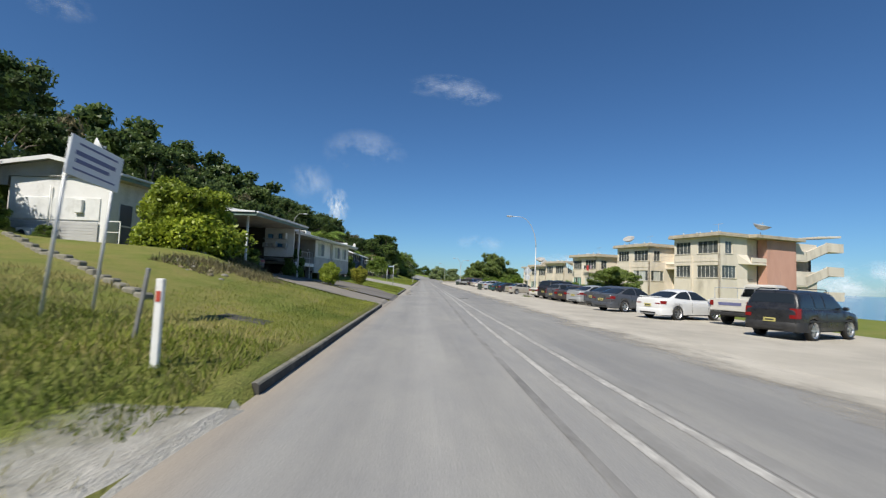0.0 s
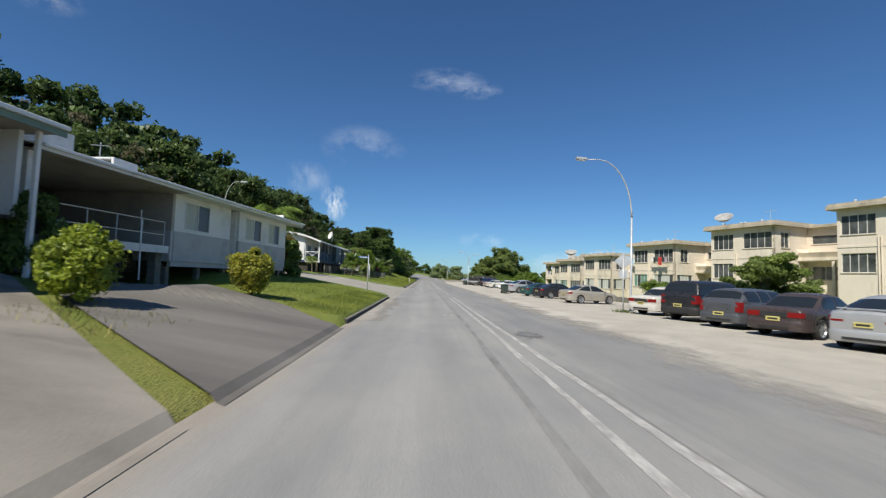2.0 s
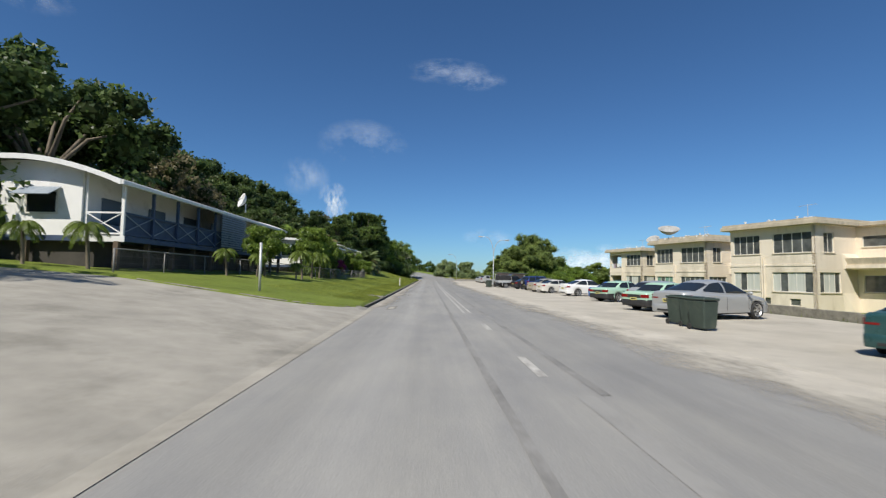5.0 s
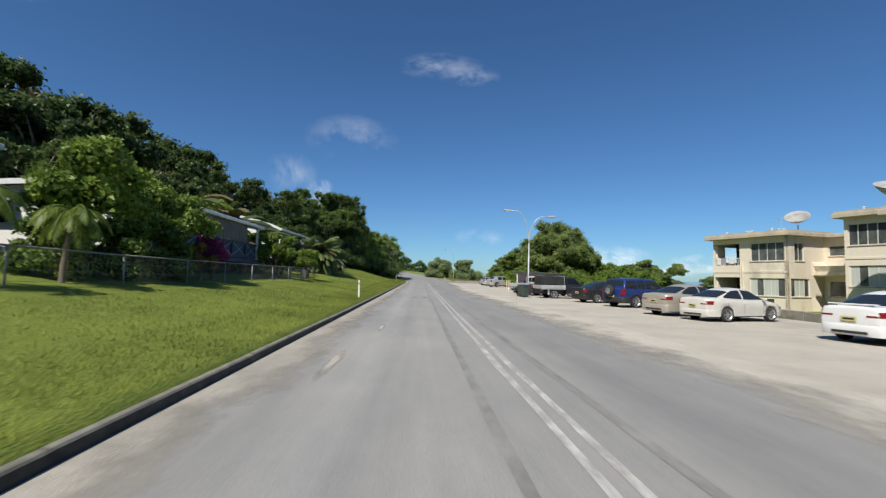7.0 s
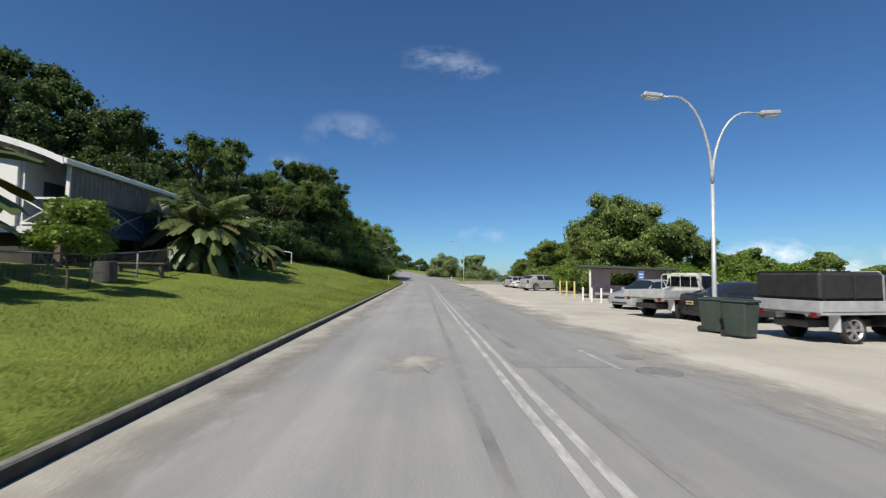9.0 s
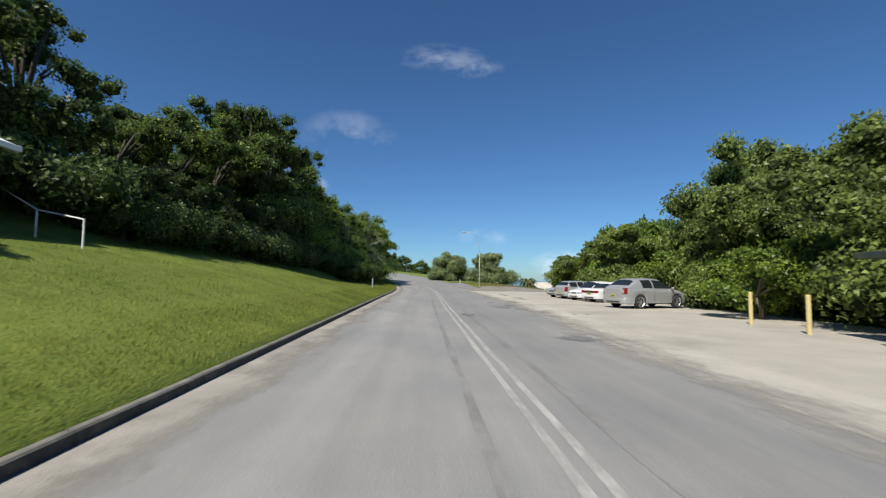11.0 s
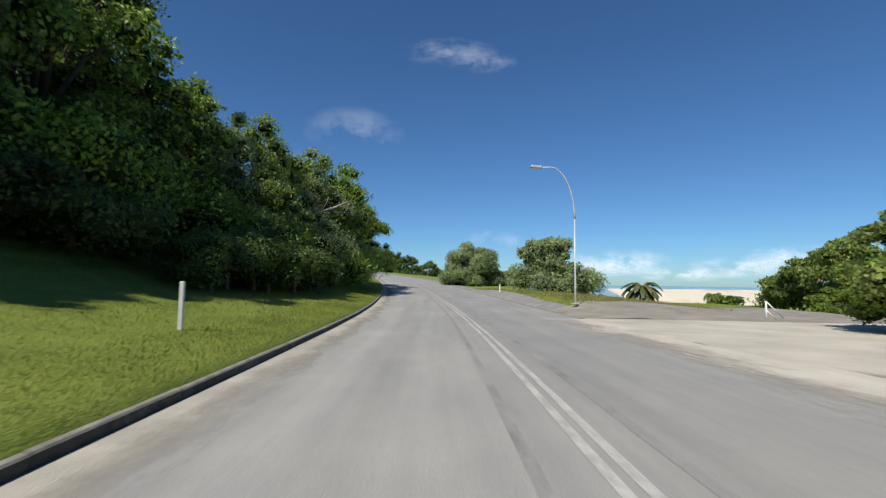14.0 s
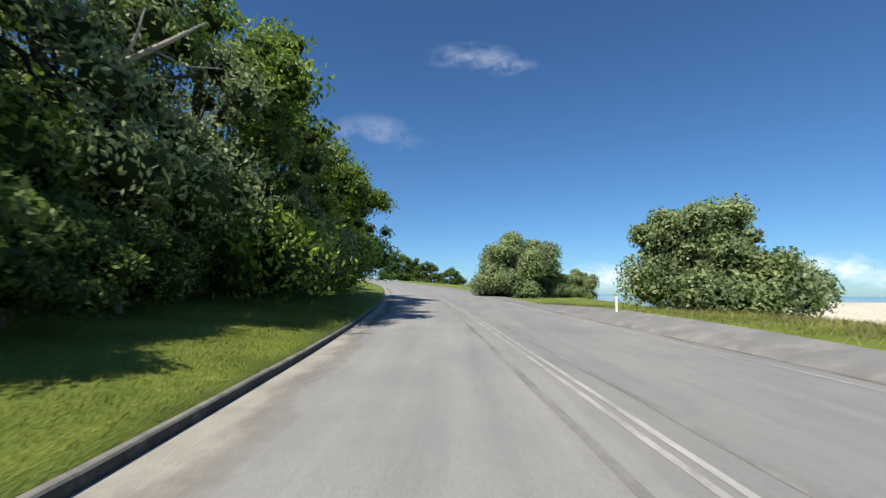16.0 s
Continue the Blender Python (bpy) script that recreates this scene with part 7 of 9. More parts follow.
def raised_house(xe, y0, y1, eave, label, crown=1.5, span=9.4, screens=(), awnings=True, floor=None):
    """A house on posts under one arched roof, with a cross-braced veranda on the road side."""
    h = thing("raised_house", pose(xe, y0, 0), label, "house", "houses on the slope")
    L = y1 - y0
    fl = floor or eave - 2.15
    arc = [(-span * k / 20, eave + crown * math.sin(math.pi * min(1, (k / 20) * 1.02)) ** 0.9 - 0.35 * (k / 20)) for k in range(21)]
    bm = bmesh.new()
    n = int(L / 0.5)
    rows = [[bm.verts.new((x, -0.5 + (L + 1.0) * j / n, z + (0.014 if j % 2 else -0.014))) for x, z in arc] for j in range(n + 1)]
    for p, q in zip(rows, rows[1:]):
        for i in range(20):
            bm.faces.new((p[i], q[i], q[i + 1], p[i + 1]))
    bm.normal_update()
    bmesh.ops.solidify(bm, geom=bm.faces[:], thickness=0.05)
    part("roof", bm, M_ROOF_GREY, h, "arched corrugated metal roof")
    for yy in (-0.56, L + 0.51):
        bm = bmesh.new()
        a = [bm.verts.new((x, yy, z + 0.07)) for x, z in arc]
        b = [bm.verts.new((x, yy, z - 0.14)) for x, z in arc]
        for i in range(20):
            bm.faces.new((a[i], a[i + 1], b[i + 1], b[i]))
        bm.normal_update()
        bmesh.ops.solidify(bm, geom=bm.faces[:], thickness=0.05)
        part("barge_board", bm, M_ROOF_WHITE, h, "white curved barge board")
    part("gutter", boxed(0.0, 0.12, -0.55, L + 0.55, eave - 0.12, eave + 0.06, None, 0.02), M_ROOF_WHITE, h)
    xw = -1.75
    # gable wall under the arch, planked
    bm = bmesh.new()
    cols = [(x, z - 0.08) for x, z in arc if x <= xw + 0.2 and x >= -span + 0.3]
    a = [bm.verts.new((x, 0.0, z)) for x, z in cols]
    b = [bm.verts.new((x, 0.0, fl)) for x, z in cols]
    for i in range(len(cols) - 1):
        bm.faces.new((a[i], a[i + 1], b[i + 1], b[i]))
    bm.normal_update()
    bmesh.ops.solidify(bm, geom=bm.faces[:], thickness=0.12)
    part("gable_wall", bm, M_OFFWHITE, h)
    for x in (xw - 1.7, xw - 4.3):
        part("window", boxed(x - 0.65, x + 0.65, -0.05, -0.005, fl + 0.85, fl + 1.85), M_FRAME, h)
        part("pane", boxed(x - 0.57, x + 0.57, -0.06, -0.051, fl + 0.93, fl + 1.77), M_GLASS, h)
        if awnings:
            part("window_awning", boxed(x - 0.75, x + 0.75, -0.75, 0.0, 0, 0.03, pose(0, -0.02, fl + 1.95) @ pose(0, 0, 0, 32, 0, 0)), M_SCREEN, h)
    part("house_wall", boxed(xw - 0.12, xw, 0.13, L, fl, eave + 0.55), M_OFFWHITE, h)
    part("far_wall", boxed(-span + 0.3, xw - 0.13, L - 0.12, L, fl, eave + 0.3), M_OFFWHITE, h)
    part("back_wall", boxed(-span + 0.3, -span + 0.42, 0.13, L - 0.13, fl, eave - 0.2), M_OFFWHITE, h)
    for k in range(int(L / 3.2)):
        part("wall_window", boxed(xw + 0.003, xw + 0.03, 0.9 + 3.2 * k, 2.3 + 3.2 * k, fl + 0.6, fl + 1.7), M_SCREENGLASS, h)
    part("floor_deck", boxed(-span + 0.3, -0.12, -0.02, L, fl - 0.22, fl - 0.002), M_NAVY, h, "dark blue floor edge")
    part("deck_edge", boxed(-1.75, -0.08, -0.06, -0.021, fl - 0.24, fl), M_ROOF_WHITE, h)
    n = max(2, round(L / 2.05))
    for k in range(n + 1):
        yy = L * k / n
        part("veranda_post", boxed(-0.26, -0.14, yy - 0.05, yy + 0.05, fl, eave - 0.08), M_OFFWHITE if k in (0, n) else M_NAVY, h)
        part("stump", boxed(-0.5, -0.3, yy - 0.08, yy + 0.08, fl - 3.2, fl - 0.22), M_TIMBER, h)
        part("stump", boxed(-4.1, -3.9, yy - 0.08, yy + 0.08, fl - 3.2, fl - 0.22), M_TIMBER, h)
        if k < n:
            y2 = L * (k + 1) / n
            for z in (0.06, 0.92):
                part("rail", boxed(-0.24, -0.16, yy + 0.051, y2 - 0.051, fl + z, fl + z + 0.07), M_NAVY, h)
            # dark panel added behind the braces in place of the veranda's shade
            part("rail_shade_panel", boxed(-0.31, -0.28, yy + 0.02, y2 - 0.02, fl + 0.05, fl + 0.98), M_NAVY, h)
            for s in (1, -1):
                p, q = (yy + 0.06, y2 - 0.06) if s > 0 else (y2 - 0.06, yy + 0.06)
                part("cross_brace", tubed([(-0.2 - 0.012 * s, p, fl + 0.14), (-0.2 - 0.012 * s, q, fl + 0.91)], 0.022, 6), M_SCREEN, h)
            if k in screens:
                bl = part("blind", boxed(-0.135, -0.11, yy + 0.002, y2 - 0.002, fl + 1.0, eave - 0.12), M_BLIND, h, "grey roll-down blind")
                for j in range(9):
                    part("blind_batten", boxed(-0.109, -0.09, yy + 0.15 + (y2 - yy - 0.3) * j / 8 - 0.02, yy + 0.15 + (y2 - yy - 0.3) * j / 8 + 0.02, fl + 1.04, eave - 0.14), M_BLIND, bl)
    for s in (0.06, 0.92):
        part("rail", boxed(-1.7, -0.27, -0.02, 0.05, fl + s, fl + s + 0.07), M_OFFWHITE, h)
    for s in (1, -1):
        part("cross_brace", tubed([(-1.65 if s > 0 else -0.3, 0.015 + 0.012 * s, fl + 0.13), (-0.3 if s > 0 else -1.65, 0.015 + 0.012 * s, fl + 0.92)], 0.025, 6), M_OFFWHITE, h)
    # dark box fills the undercroft in place of its shade
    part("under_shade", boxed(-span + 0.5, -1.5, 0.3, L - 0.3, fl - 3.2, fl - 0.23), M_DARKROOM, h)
    return h


raised_house(-11.3, 73.0, 92.6, 5.05, "white raised house with an arched roof and blue cross-braced veranda", screens=(4, 5, 7), crown=1.15)
raised_house(-9.3, 97.6, 109.2, 4.45, "raised house with grey blinds along its veranda", screens=(0, 1, 2, 3, 4), crown=0.55)
raised_house(-10.4, 117.6, 136.2, 5.15, "raised house with an arched white-edged roof at the forest edge", screens=(0, 1), crown=1.2)
satellite_dish(-13.7, 90.4, 6.9, 0.60, 72, -50, "tilted white satellite dish on a steel mast", M_WHITE)
satellite_dish(-10.0, 121.8, 3.9, 0.42, 55, 150, "small grey dish on the veranda rail")
louvre = thing("louvred_screen", pose(-11.18, 81.0, 2.95), "blue slatted privacy screen on the veranda", "screen")
for k in range(14):
    part("slat", boxed(-0.02, 0.02, 0, 3.4, 0.05 + 0.14 * k, 0.14 + 0.14 * k), M_SCREEN, louvre)
pic = thing("picnic_table", pose(-8.6, 118.4, floor_at(-8.6, 118.4), 0, 0, 12), "low timber bench on the lawn", "bench")
part("seat", boxed(-0.8, 0.8, -0.2, 0.2, 0.36, 0.42, None, 0.01), M_TIMBER, pic)
for px in (-0.65, 0.65):
    part("leg", boxed(px - 0.04, px + 0.04, -0.15, 0.15, -0.05, 0.36), M_TIMBER, pic)
drum = thing("water_drum", pose(-7.9, 115.6, floor_at(-7.9, 115.6)), "dark steel drum on the lawn by the fence", "drum")
part("barrel", lathe([(0.28, 0), (0.29, 0.3), (0.28, 0.6), (0.25, 0.61)], 20), M_IRON, drum)
patio = thing("garden_umbrella", pose(-13.8, 112.5, floor_at(-13.8, 112.5)), "faded orange garden umbrella above the hedge", "umbrella")
part("pole", tubed([(0, 0, 0), (0, 0, 4.3)], 0.03, 8), M_STEEL, patio)
part("canopy", lathe([(1.35, 3.95), (0.9, 4.22), (0.05, 4.42)], 10), speckled("orange_canvas", (0.50, 0.27, 0.10), (0.60, 0.36, 0.16), 3, 30, 0.9, 0.2), patio)
seat = thing("garden_chair", pose(-9.2, 99.6, floor_at(-9.2, 99.6), 0, 0, 70), "white slatted garden chair under the house", "chair")
part("seat", boxed(-0.3, 0.3, -0.28, 0.28, 0.40, 0.44), M_WHITE, seat)
for k in range(5):
    part("back_slat", boxed(-0.28 + 0.14 * k - 0.03, -0.28 + 0.14 * k + 0.03, 0.25, 0.28, 0.44, 1.0), M_WHITE, seat)
for px in (-0.27, 0.27):
    for py in (-0.25, 0.25):
        part("leg", boxed(px - 0.025, px + 0.025, py - 0.025, py + 0.025, 0, 0.4), M_WHITE, seat)


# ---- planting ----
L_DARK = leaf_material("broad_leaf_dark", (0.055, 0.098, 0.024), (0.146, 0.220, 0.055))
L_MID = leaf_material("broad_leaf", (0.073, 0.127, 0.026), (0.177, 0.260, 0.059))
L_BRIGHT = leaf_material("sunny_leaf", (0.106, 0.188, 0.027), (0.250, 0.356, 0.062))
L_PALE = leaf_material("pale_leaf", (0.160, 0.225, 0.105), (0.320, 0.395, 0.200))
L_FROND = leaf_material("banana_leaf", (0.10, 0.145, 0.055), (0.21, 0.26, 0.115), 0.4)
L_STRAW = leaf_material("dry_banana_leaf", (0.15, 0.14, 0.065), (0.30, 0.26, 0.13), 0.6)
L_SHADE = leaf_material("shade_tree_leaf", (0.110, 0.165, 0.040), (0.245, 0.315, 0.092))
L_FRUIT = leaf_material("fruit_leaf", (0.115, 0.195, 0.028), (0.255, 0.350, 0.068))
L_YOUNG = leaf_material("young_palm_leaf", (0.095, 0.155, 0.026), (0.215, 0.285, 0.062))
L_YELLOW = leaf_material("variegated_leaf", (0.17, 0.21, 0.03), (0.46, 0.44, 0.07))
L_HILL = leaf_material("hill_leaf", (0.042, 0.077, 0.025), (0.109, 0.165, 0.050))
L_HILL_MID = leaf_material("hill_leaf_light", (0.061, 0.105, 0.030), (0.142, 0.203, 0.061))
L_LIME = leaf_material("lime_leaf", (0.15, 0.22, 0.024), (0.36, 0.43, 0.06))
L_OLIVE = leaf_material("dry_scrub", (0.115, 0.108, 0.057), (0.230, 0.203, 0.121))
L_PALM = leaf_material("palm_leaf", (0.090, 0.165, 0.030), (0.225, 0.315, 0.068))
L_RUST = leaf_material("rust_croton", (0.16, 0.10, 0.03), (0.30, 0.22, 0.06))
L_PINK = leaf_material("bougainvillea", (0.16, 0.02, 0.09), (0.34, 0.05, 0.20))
# near-black for the shells that stand in for shade inside the crowns
L_CORE = leaf_material("crown_shade", (0.026, 0.044, 0.013), (0.050, 0.080, 0.022), 0.9)
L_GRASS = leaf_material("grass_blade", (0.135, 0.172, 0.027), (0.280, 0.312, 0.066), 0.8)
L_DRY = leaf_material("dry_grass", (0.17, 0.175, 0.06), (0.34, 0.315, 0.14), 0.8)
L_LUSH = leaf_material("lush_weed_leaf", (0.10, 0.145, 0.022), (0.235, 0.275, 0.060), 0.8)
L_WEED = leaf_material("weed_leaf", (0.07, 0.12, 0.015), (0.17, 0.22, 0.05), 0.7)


def quads_mesh(name, corners, mat):
    """One mesh from an array of loose leaves with three or four corners each."""
    n, k = corners.shape[:2]
    me = bpy.data.meshes.new(name)
    me.vertices.add(k * n)
    me.vertices.foreach_set("co", corners.reshape(-1).astype(np.float32))
    me.loops.add(k * n)
    me.loops.foreach_set("vertex_index", np.arange(k * n, dtype=np.int32))
    me.polygons.add(n)
    me.polygons.foreach_set("loop_start", np.arange(0, k * n, k, dtype=np.int32))
    me.update(calc_edges=True)
    me.materials.append(mat)
    return me


def unit(v):
    return v / np.maximum(np.linalg.norm(v, axis=-1, keepdims=True), 1e-6)


def leaf_quads(rng, at, out, size, aspect=0.5, droop=0.35, spread=0.8, tri=False):
    """Rhombic leaves at points, facing roughly outwards and hanging a little."""
    n = len(at)
    nrm = unit(out + rng.normal(0, spread, (n, 3)))
    d = unit(np.cross(nrm, rng.normal(0, 1, (n, 3))) + np.array([0, 0, -droop]))
    s = unit(np.cross(nrm, d))
    ln = size * rng.uniform(0.65, 1.35, (n, 1))
    a = at - d * ln * 0.5
    if tri:
        return np.stack([a + s * ln * aspect * 0.55, a - s * ln * aspect * 0.55, at + d * ln * 0.5], 1)
    return np.stack([a, at - d * ln * 0.02 + s * ln * aspect * 0.5, at + d * ln * 0.5 + nrm * ln * -0.12, at - d * ln * 0.02 - s * ln * aspect * 0.5], 1)


def blobs(rng, rx, rz, zc, count, low=-0.5, small=0.30, big=0.48, lobes=0):
    """Uneven clumps over an egg-shaped crown, or gathered on its main limbs."""
    if lobes:
        count = int(count * 2.2)
    u = unit(rng.normal(0, 1, (count * 3, 3)))
    u = u[u[:, 2] > low][:count]
    if lobes:
        d = unit(rng.normal(0, 1, (lobes * 6, 3)))
        d = d[d[:, 2] > low][:lobes]
        m = d * np.array([rx, rx, rz]) * rng.uniform(0.58, 0.90, (len(d), 1))
        size = rng.uniform(0.28, 0.44, len(d))
        pick = rng.integers(0, len(d), len(u))
        up = unit(u + np.array([0, 0, 0.35]))
        c = m[pick] + up * np.array([rx, rx, rx * 0.66]) * (size[pick] * rng.uniform(0.55, 1.0, len(u)))[:, None]
        return np.concatenate([c, m * 0.8]) + np.array([0, 0, zc]), np.concatenate([rx * rng.uniform(0.09, 0.21, len(u)), rx * size * 0.62])
    far = rng.uniform(0.50, 0.98, (len(u), 1))
    c = u * np.array([rx, rx, rz]) * far + np.array([0, 0, zc])
    r = rx * rng.uniform(small, big, len(u)) * (1.25 - 0.55 * far[:, 0])
    return c, r


def crown_leaves(rng, c, r, each, size, flat=0.8, aspect=0.5, droop=0.35, spread=0.7, tri=False):
    q = []
    for p, rad in zip(c, r):
        k = max(12, int(each * (rad / r.mean()) ** 2))
        u = unit(rng.normal(0, 1, (k, 3)) + np.array([0, 0, 0.42]))
        lump = 1 + 0.20 * np.sin(u[:, :1] * 5 + p[1]) * np.cos(u[:, 1:2] * 4 + p[0])
        at = p + u * rad * np.array([1, 1, flat]) * lump * rng.uniform(0.55, 1.28, (k, 1)) ** 0.8
        q.append(leaf_quads(rng, at, u, size, aspect, droop, spread, tri))
    return np.concatenate(q)


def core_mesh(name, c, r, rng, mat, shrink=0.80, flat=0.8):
    """Solid shells inside the crown, near-black in place of its inner shade."""
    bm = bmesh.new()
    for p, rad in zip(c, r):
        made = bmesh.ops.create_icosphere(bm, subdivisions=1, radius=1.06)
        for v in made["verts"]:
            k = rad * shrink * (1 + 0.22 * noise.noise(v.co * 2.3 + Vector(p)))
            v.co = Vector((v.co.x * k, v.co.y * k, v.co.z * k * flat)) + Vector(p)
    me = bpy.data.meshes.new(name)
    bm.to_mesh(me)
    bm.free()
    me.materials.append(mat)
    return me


def tree(name, seed, height, rx, rz, mat, label, leaf=0.34, each=330, count=20, low=-0.45, bark=None, skirt=False, category="tree", group="", flat=0.8, spread=0.7, aspect=0.5, core=0.68, small=0.22, big=0.50, tri=False, solid=False, stem=1.0, lobes=0):
    """A trunk that forks into limbs, and a crown of leafy clumps with gaps."""
    rng = np.random.default_rng(seed)
    t = thing(name, Matrix(), label, category, group)
    zc = height - rz
    c, r = blobs(rng, rx, rz, zc, count, low, small, big, lobes)
    if solid:
        c, r = np.concatenate([c, [[0, 0, zc], [0, 0, zc - 0.35 * rz]]]), np.concatenate([r, [rx * 0.82, rx * 0.72]])
    if skirt:
        k = rng.uniform(0, 2 * math.pi, 12)
        c = np.concatenate([c, np.stack([rx * 0.8 * np.cos(k), rx * 0.8 * np.sin(k), rng.uniform(0.3, 1.0, 12) * zc * 0.55], -1)])
        r = np.concatenate([r, rng.uniform(0.26, 0.42, 12) * rx])
    bm = bmesh.new()
    tr = max(0.04, height * 0.028 * stem)
    fork = Vector((rng.normal(0, 0.15), rng.normal(0, 0.15), max(0.3, zc * 0.62)))
    tube(bm, [(0, 0, -0.4), (0.03, -0.02, fork.z * 0.5), fork], [tr * 1.5, tr * 1.1, tr * 0.9], 9)
    for p in c[: min(9, len(c))]:
        p = Vector(p)
        tube(bm, [fork, fork.lerp(p, 0.5) + Vector((0, 0, 0.08 * height)), p], [tr * 0.5, tr * 0.28, tr * 0.09], 6)
    part("trunk", bm, bark or M_BARK, t, smooth=True)
    cr = new("crown", quads_mesh("crown", crown_leaves(rng, c, r, each, leaf, flat, aspect, spread=spread, tri=tri), mat))
    cr.parent = t
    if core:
        co = new("crown_shade_shell", core_mesh("crown_shade_shell", c, r, rng, L_CORE, core, flat))
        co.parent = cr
    return t


def plant(proto, spots, labels=None):
    """Copies of a prototype at (x, y, turn, size); the first spot takes the prototype itself."""
    for k, (x, y, turn, size, *tall) in enumerate(spots):
        m = pose(x, y, floor_at(x, y) - 0.05, 0, 0, turn)
        ob = proto if k == 0 else copy_thing(proto, m)
        ob.matrix_world = m @ Matrix.Diagonal((size, size, size * (tall[0] if tall else 1), 1))


# darker copy of the bark, the forest's shade put into its colour
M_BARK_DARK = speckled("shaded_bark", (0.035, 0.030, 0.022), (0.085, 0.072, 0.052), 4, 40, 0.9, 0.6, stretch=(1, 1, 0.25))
M_DEADWOOD = speckled("bleached_wood", (0.30, 0.28, 0.24), (0.46, 0.43, 0.38), 4, 40, 0.9, 0.5, stretch=(1, 1, 0.25))
rnd = random.Random(11)
# hillside forest, built from a handful of grown trees
def hillside(each, leaf, skirt=True):
    return [
        tree("forest_tree", 21, 9.5, 4.2, 3.9, L_HILL, "dark broad-leaved tree in the hillside forest", leaf, each, 26, skirt=skirt, group="hillside forest", lobes=11, tri=True, aspect=0.7),
        tree("forest_tree", 22, 8.5, 4.6, 3.3, L_HILL_MID, "rounded green tree in the hillside forest", leaf, each, 24, skirt=skirt, group="hillside forest", lobes=11, tri=True, aspect=0.7),
        tree("forest_tree", 23, 10.5, 4.0, 4.4, L_HILL, "tall dark tree in the hillside forest", leaf, each, 28, skirt=skirt, group="hillside forest", lobes=11, tri=True, aspect=0.7),
        tree("scrub_tree", 24, 7.5, 4.2, 3.1, L_OLIVE, "grey-brown dry scrub tree on the hillside", leaf, each, 22, skirt=skirt, group="hillside forest", lobes=11, tri=True, aspect=0.6, core=0.7)]


for first, each, leaf in ((0, 88, 0.27), (2, 36, 0.46)):
    kinds = hillside(each, leaf, first == 0)
    spots = [[] for _ in kinds]
    for row, (off, gap) in list(enumerate(((20.5, 5.6), (26.5, 6.4), (33.5, 7.0), (41.5, 8.0))))[first:first + 2]:
        y = -26.0 + row * 2
        while y < 134:
            k = rnd.choice((0, 0, 1, 2, 2, 3, 3) if 55 < y < 110 else (0, 1, 1, 2, 0, 3))
            up = 1.30 if 54 < y < 94 else 1.12 if 94 <= y < 112 else 1.0 if y < 94 else 1.32 if row and y < 124 else 1.12 if row else 0.7
            if not (row == 0 and (52 < y < 71 or y < 34)):
                spots[k].append((-off + rnd.uniform(-1.6, 1.6), y, rnd.uniform(0, 360), up * rnd.uniform(0.72, 0.98) * (0.90 + 0.07 * row)))
            y += gap * rnd.uniform(0.75, 1.2)
    if first == 0:
        for y in np.arange(100, 122, 5.0):
            spots[rnd.choice((0, 1, 2))].append((-19.0 + rnd.uniform(-1, 1), y, rnd.uniform(0, 360), rnd.uniform(0.60, 0.78)))
        spots[0] += [(-20.5, 134.0, 40, 0.74), (-19.5, 140.0, 200, 0.66)]
        spots[2] += [(-22.5, 127.5, 90, 0.76), (-26.0, 133.0, 10, 0.85)]
    for k, s in zip(kinds, spots):
        plant(k, s)
# forest edge that closes on the road
edge = [
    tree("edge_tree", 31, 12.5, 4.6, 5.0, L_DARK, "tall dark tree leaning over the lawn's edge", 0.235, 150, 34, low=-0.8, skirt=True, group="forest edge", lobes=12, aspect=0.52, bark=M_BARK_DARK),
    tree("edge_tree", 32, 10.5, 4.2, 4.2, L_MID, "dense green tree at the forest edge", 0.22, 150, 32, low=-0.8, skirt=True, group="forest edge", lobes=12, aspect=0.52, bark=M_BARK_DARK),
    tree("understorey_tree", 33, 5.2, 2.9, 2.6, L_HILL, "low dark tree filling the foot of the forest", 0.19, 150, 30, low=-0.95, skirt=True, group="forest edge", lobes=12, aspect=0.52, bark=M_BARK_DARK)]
deep = hillside(40, 0.55)
close = [
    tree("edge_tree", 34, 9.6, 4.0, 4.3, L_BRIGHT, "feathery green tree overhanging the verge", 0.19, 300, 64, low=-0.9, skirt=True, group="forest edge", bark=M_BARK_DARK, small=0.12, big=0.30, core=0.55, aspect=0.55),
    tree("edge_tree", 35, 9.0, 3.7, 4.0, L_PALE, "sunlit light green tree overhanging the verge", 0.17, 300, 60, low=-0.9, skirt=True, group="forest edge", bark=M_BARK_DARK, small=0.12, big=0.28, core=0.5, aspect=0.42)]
plant(deep[3], [(-31.0, 146.0, 20, 0.9), (-29.0, 168.0, 80, 1.0)])
spots = [[] for _ in range(8)]
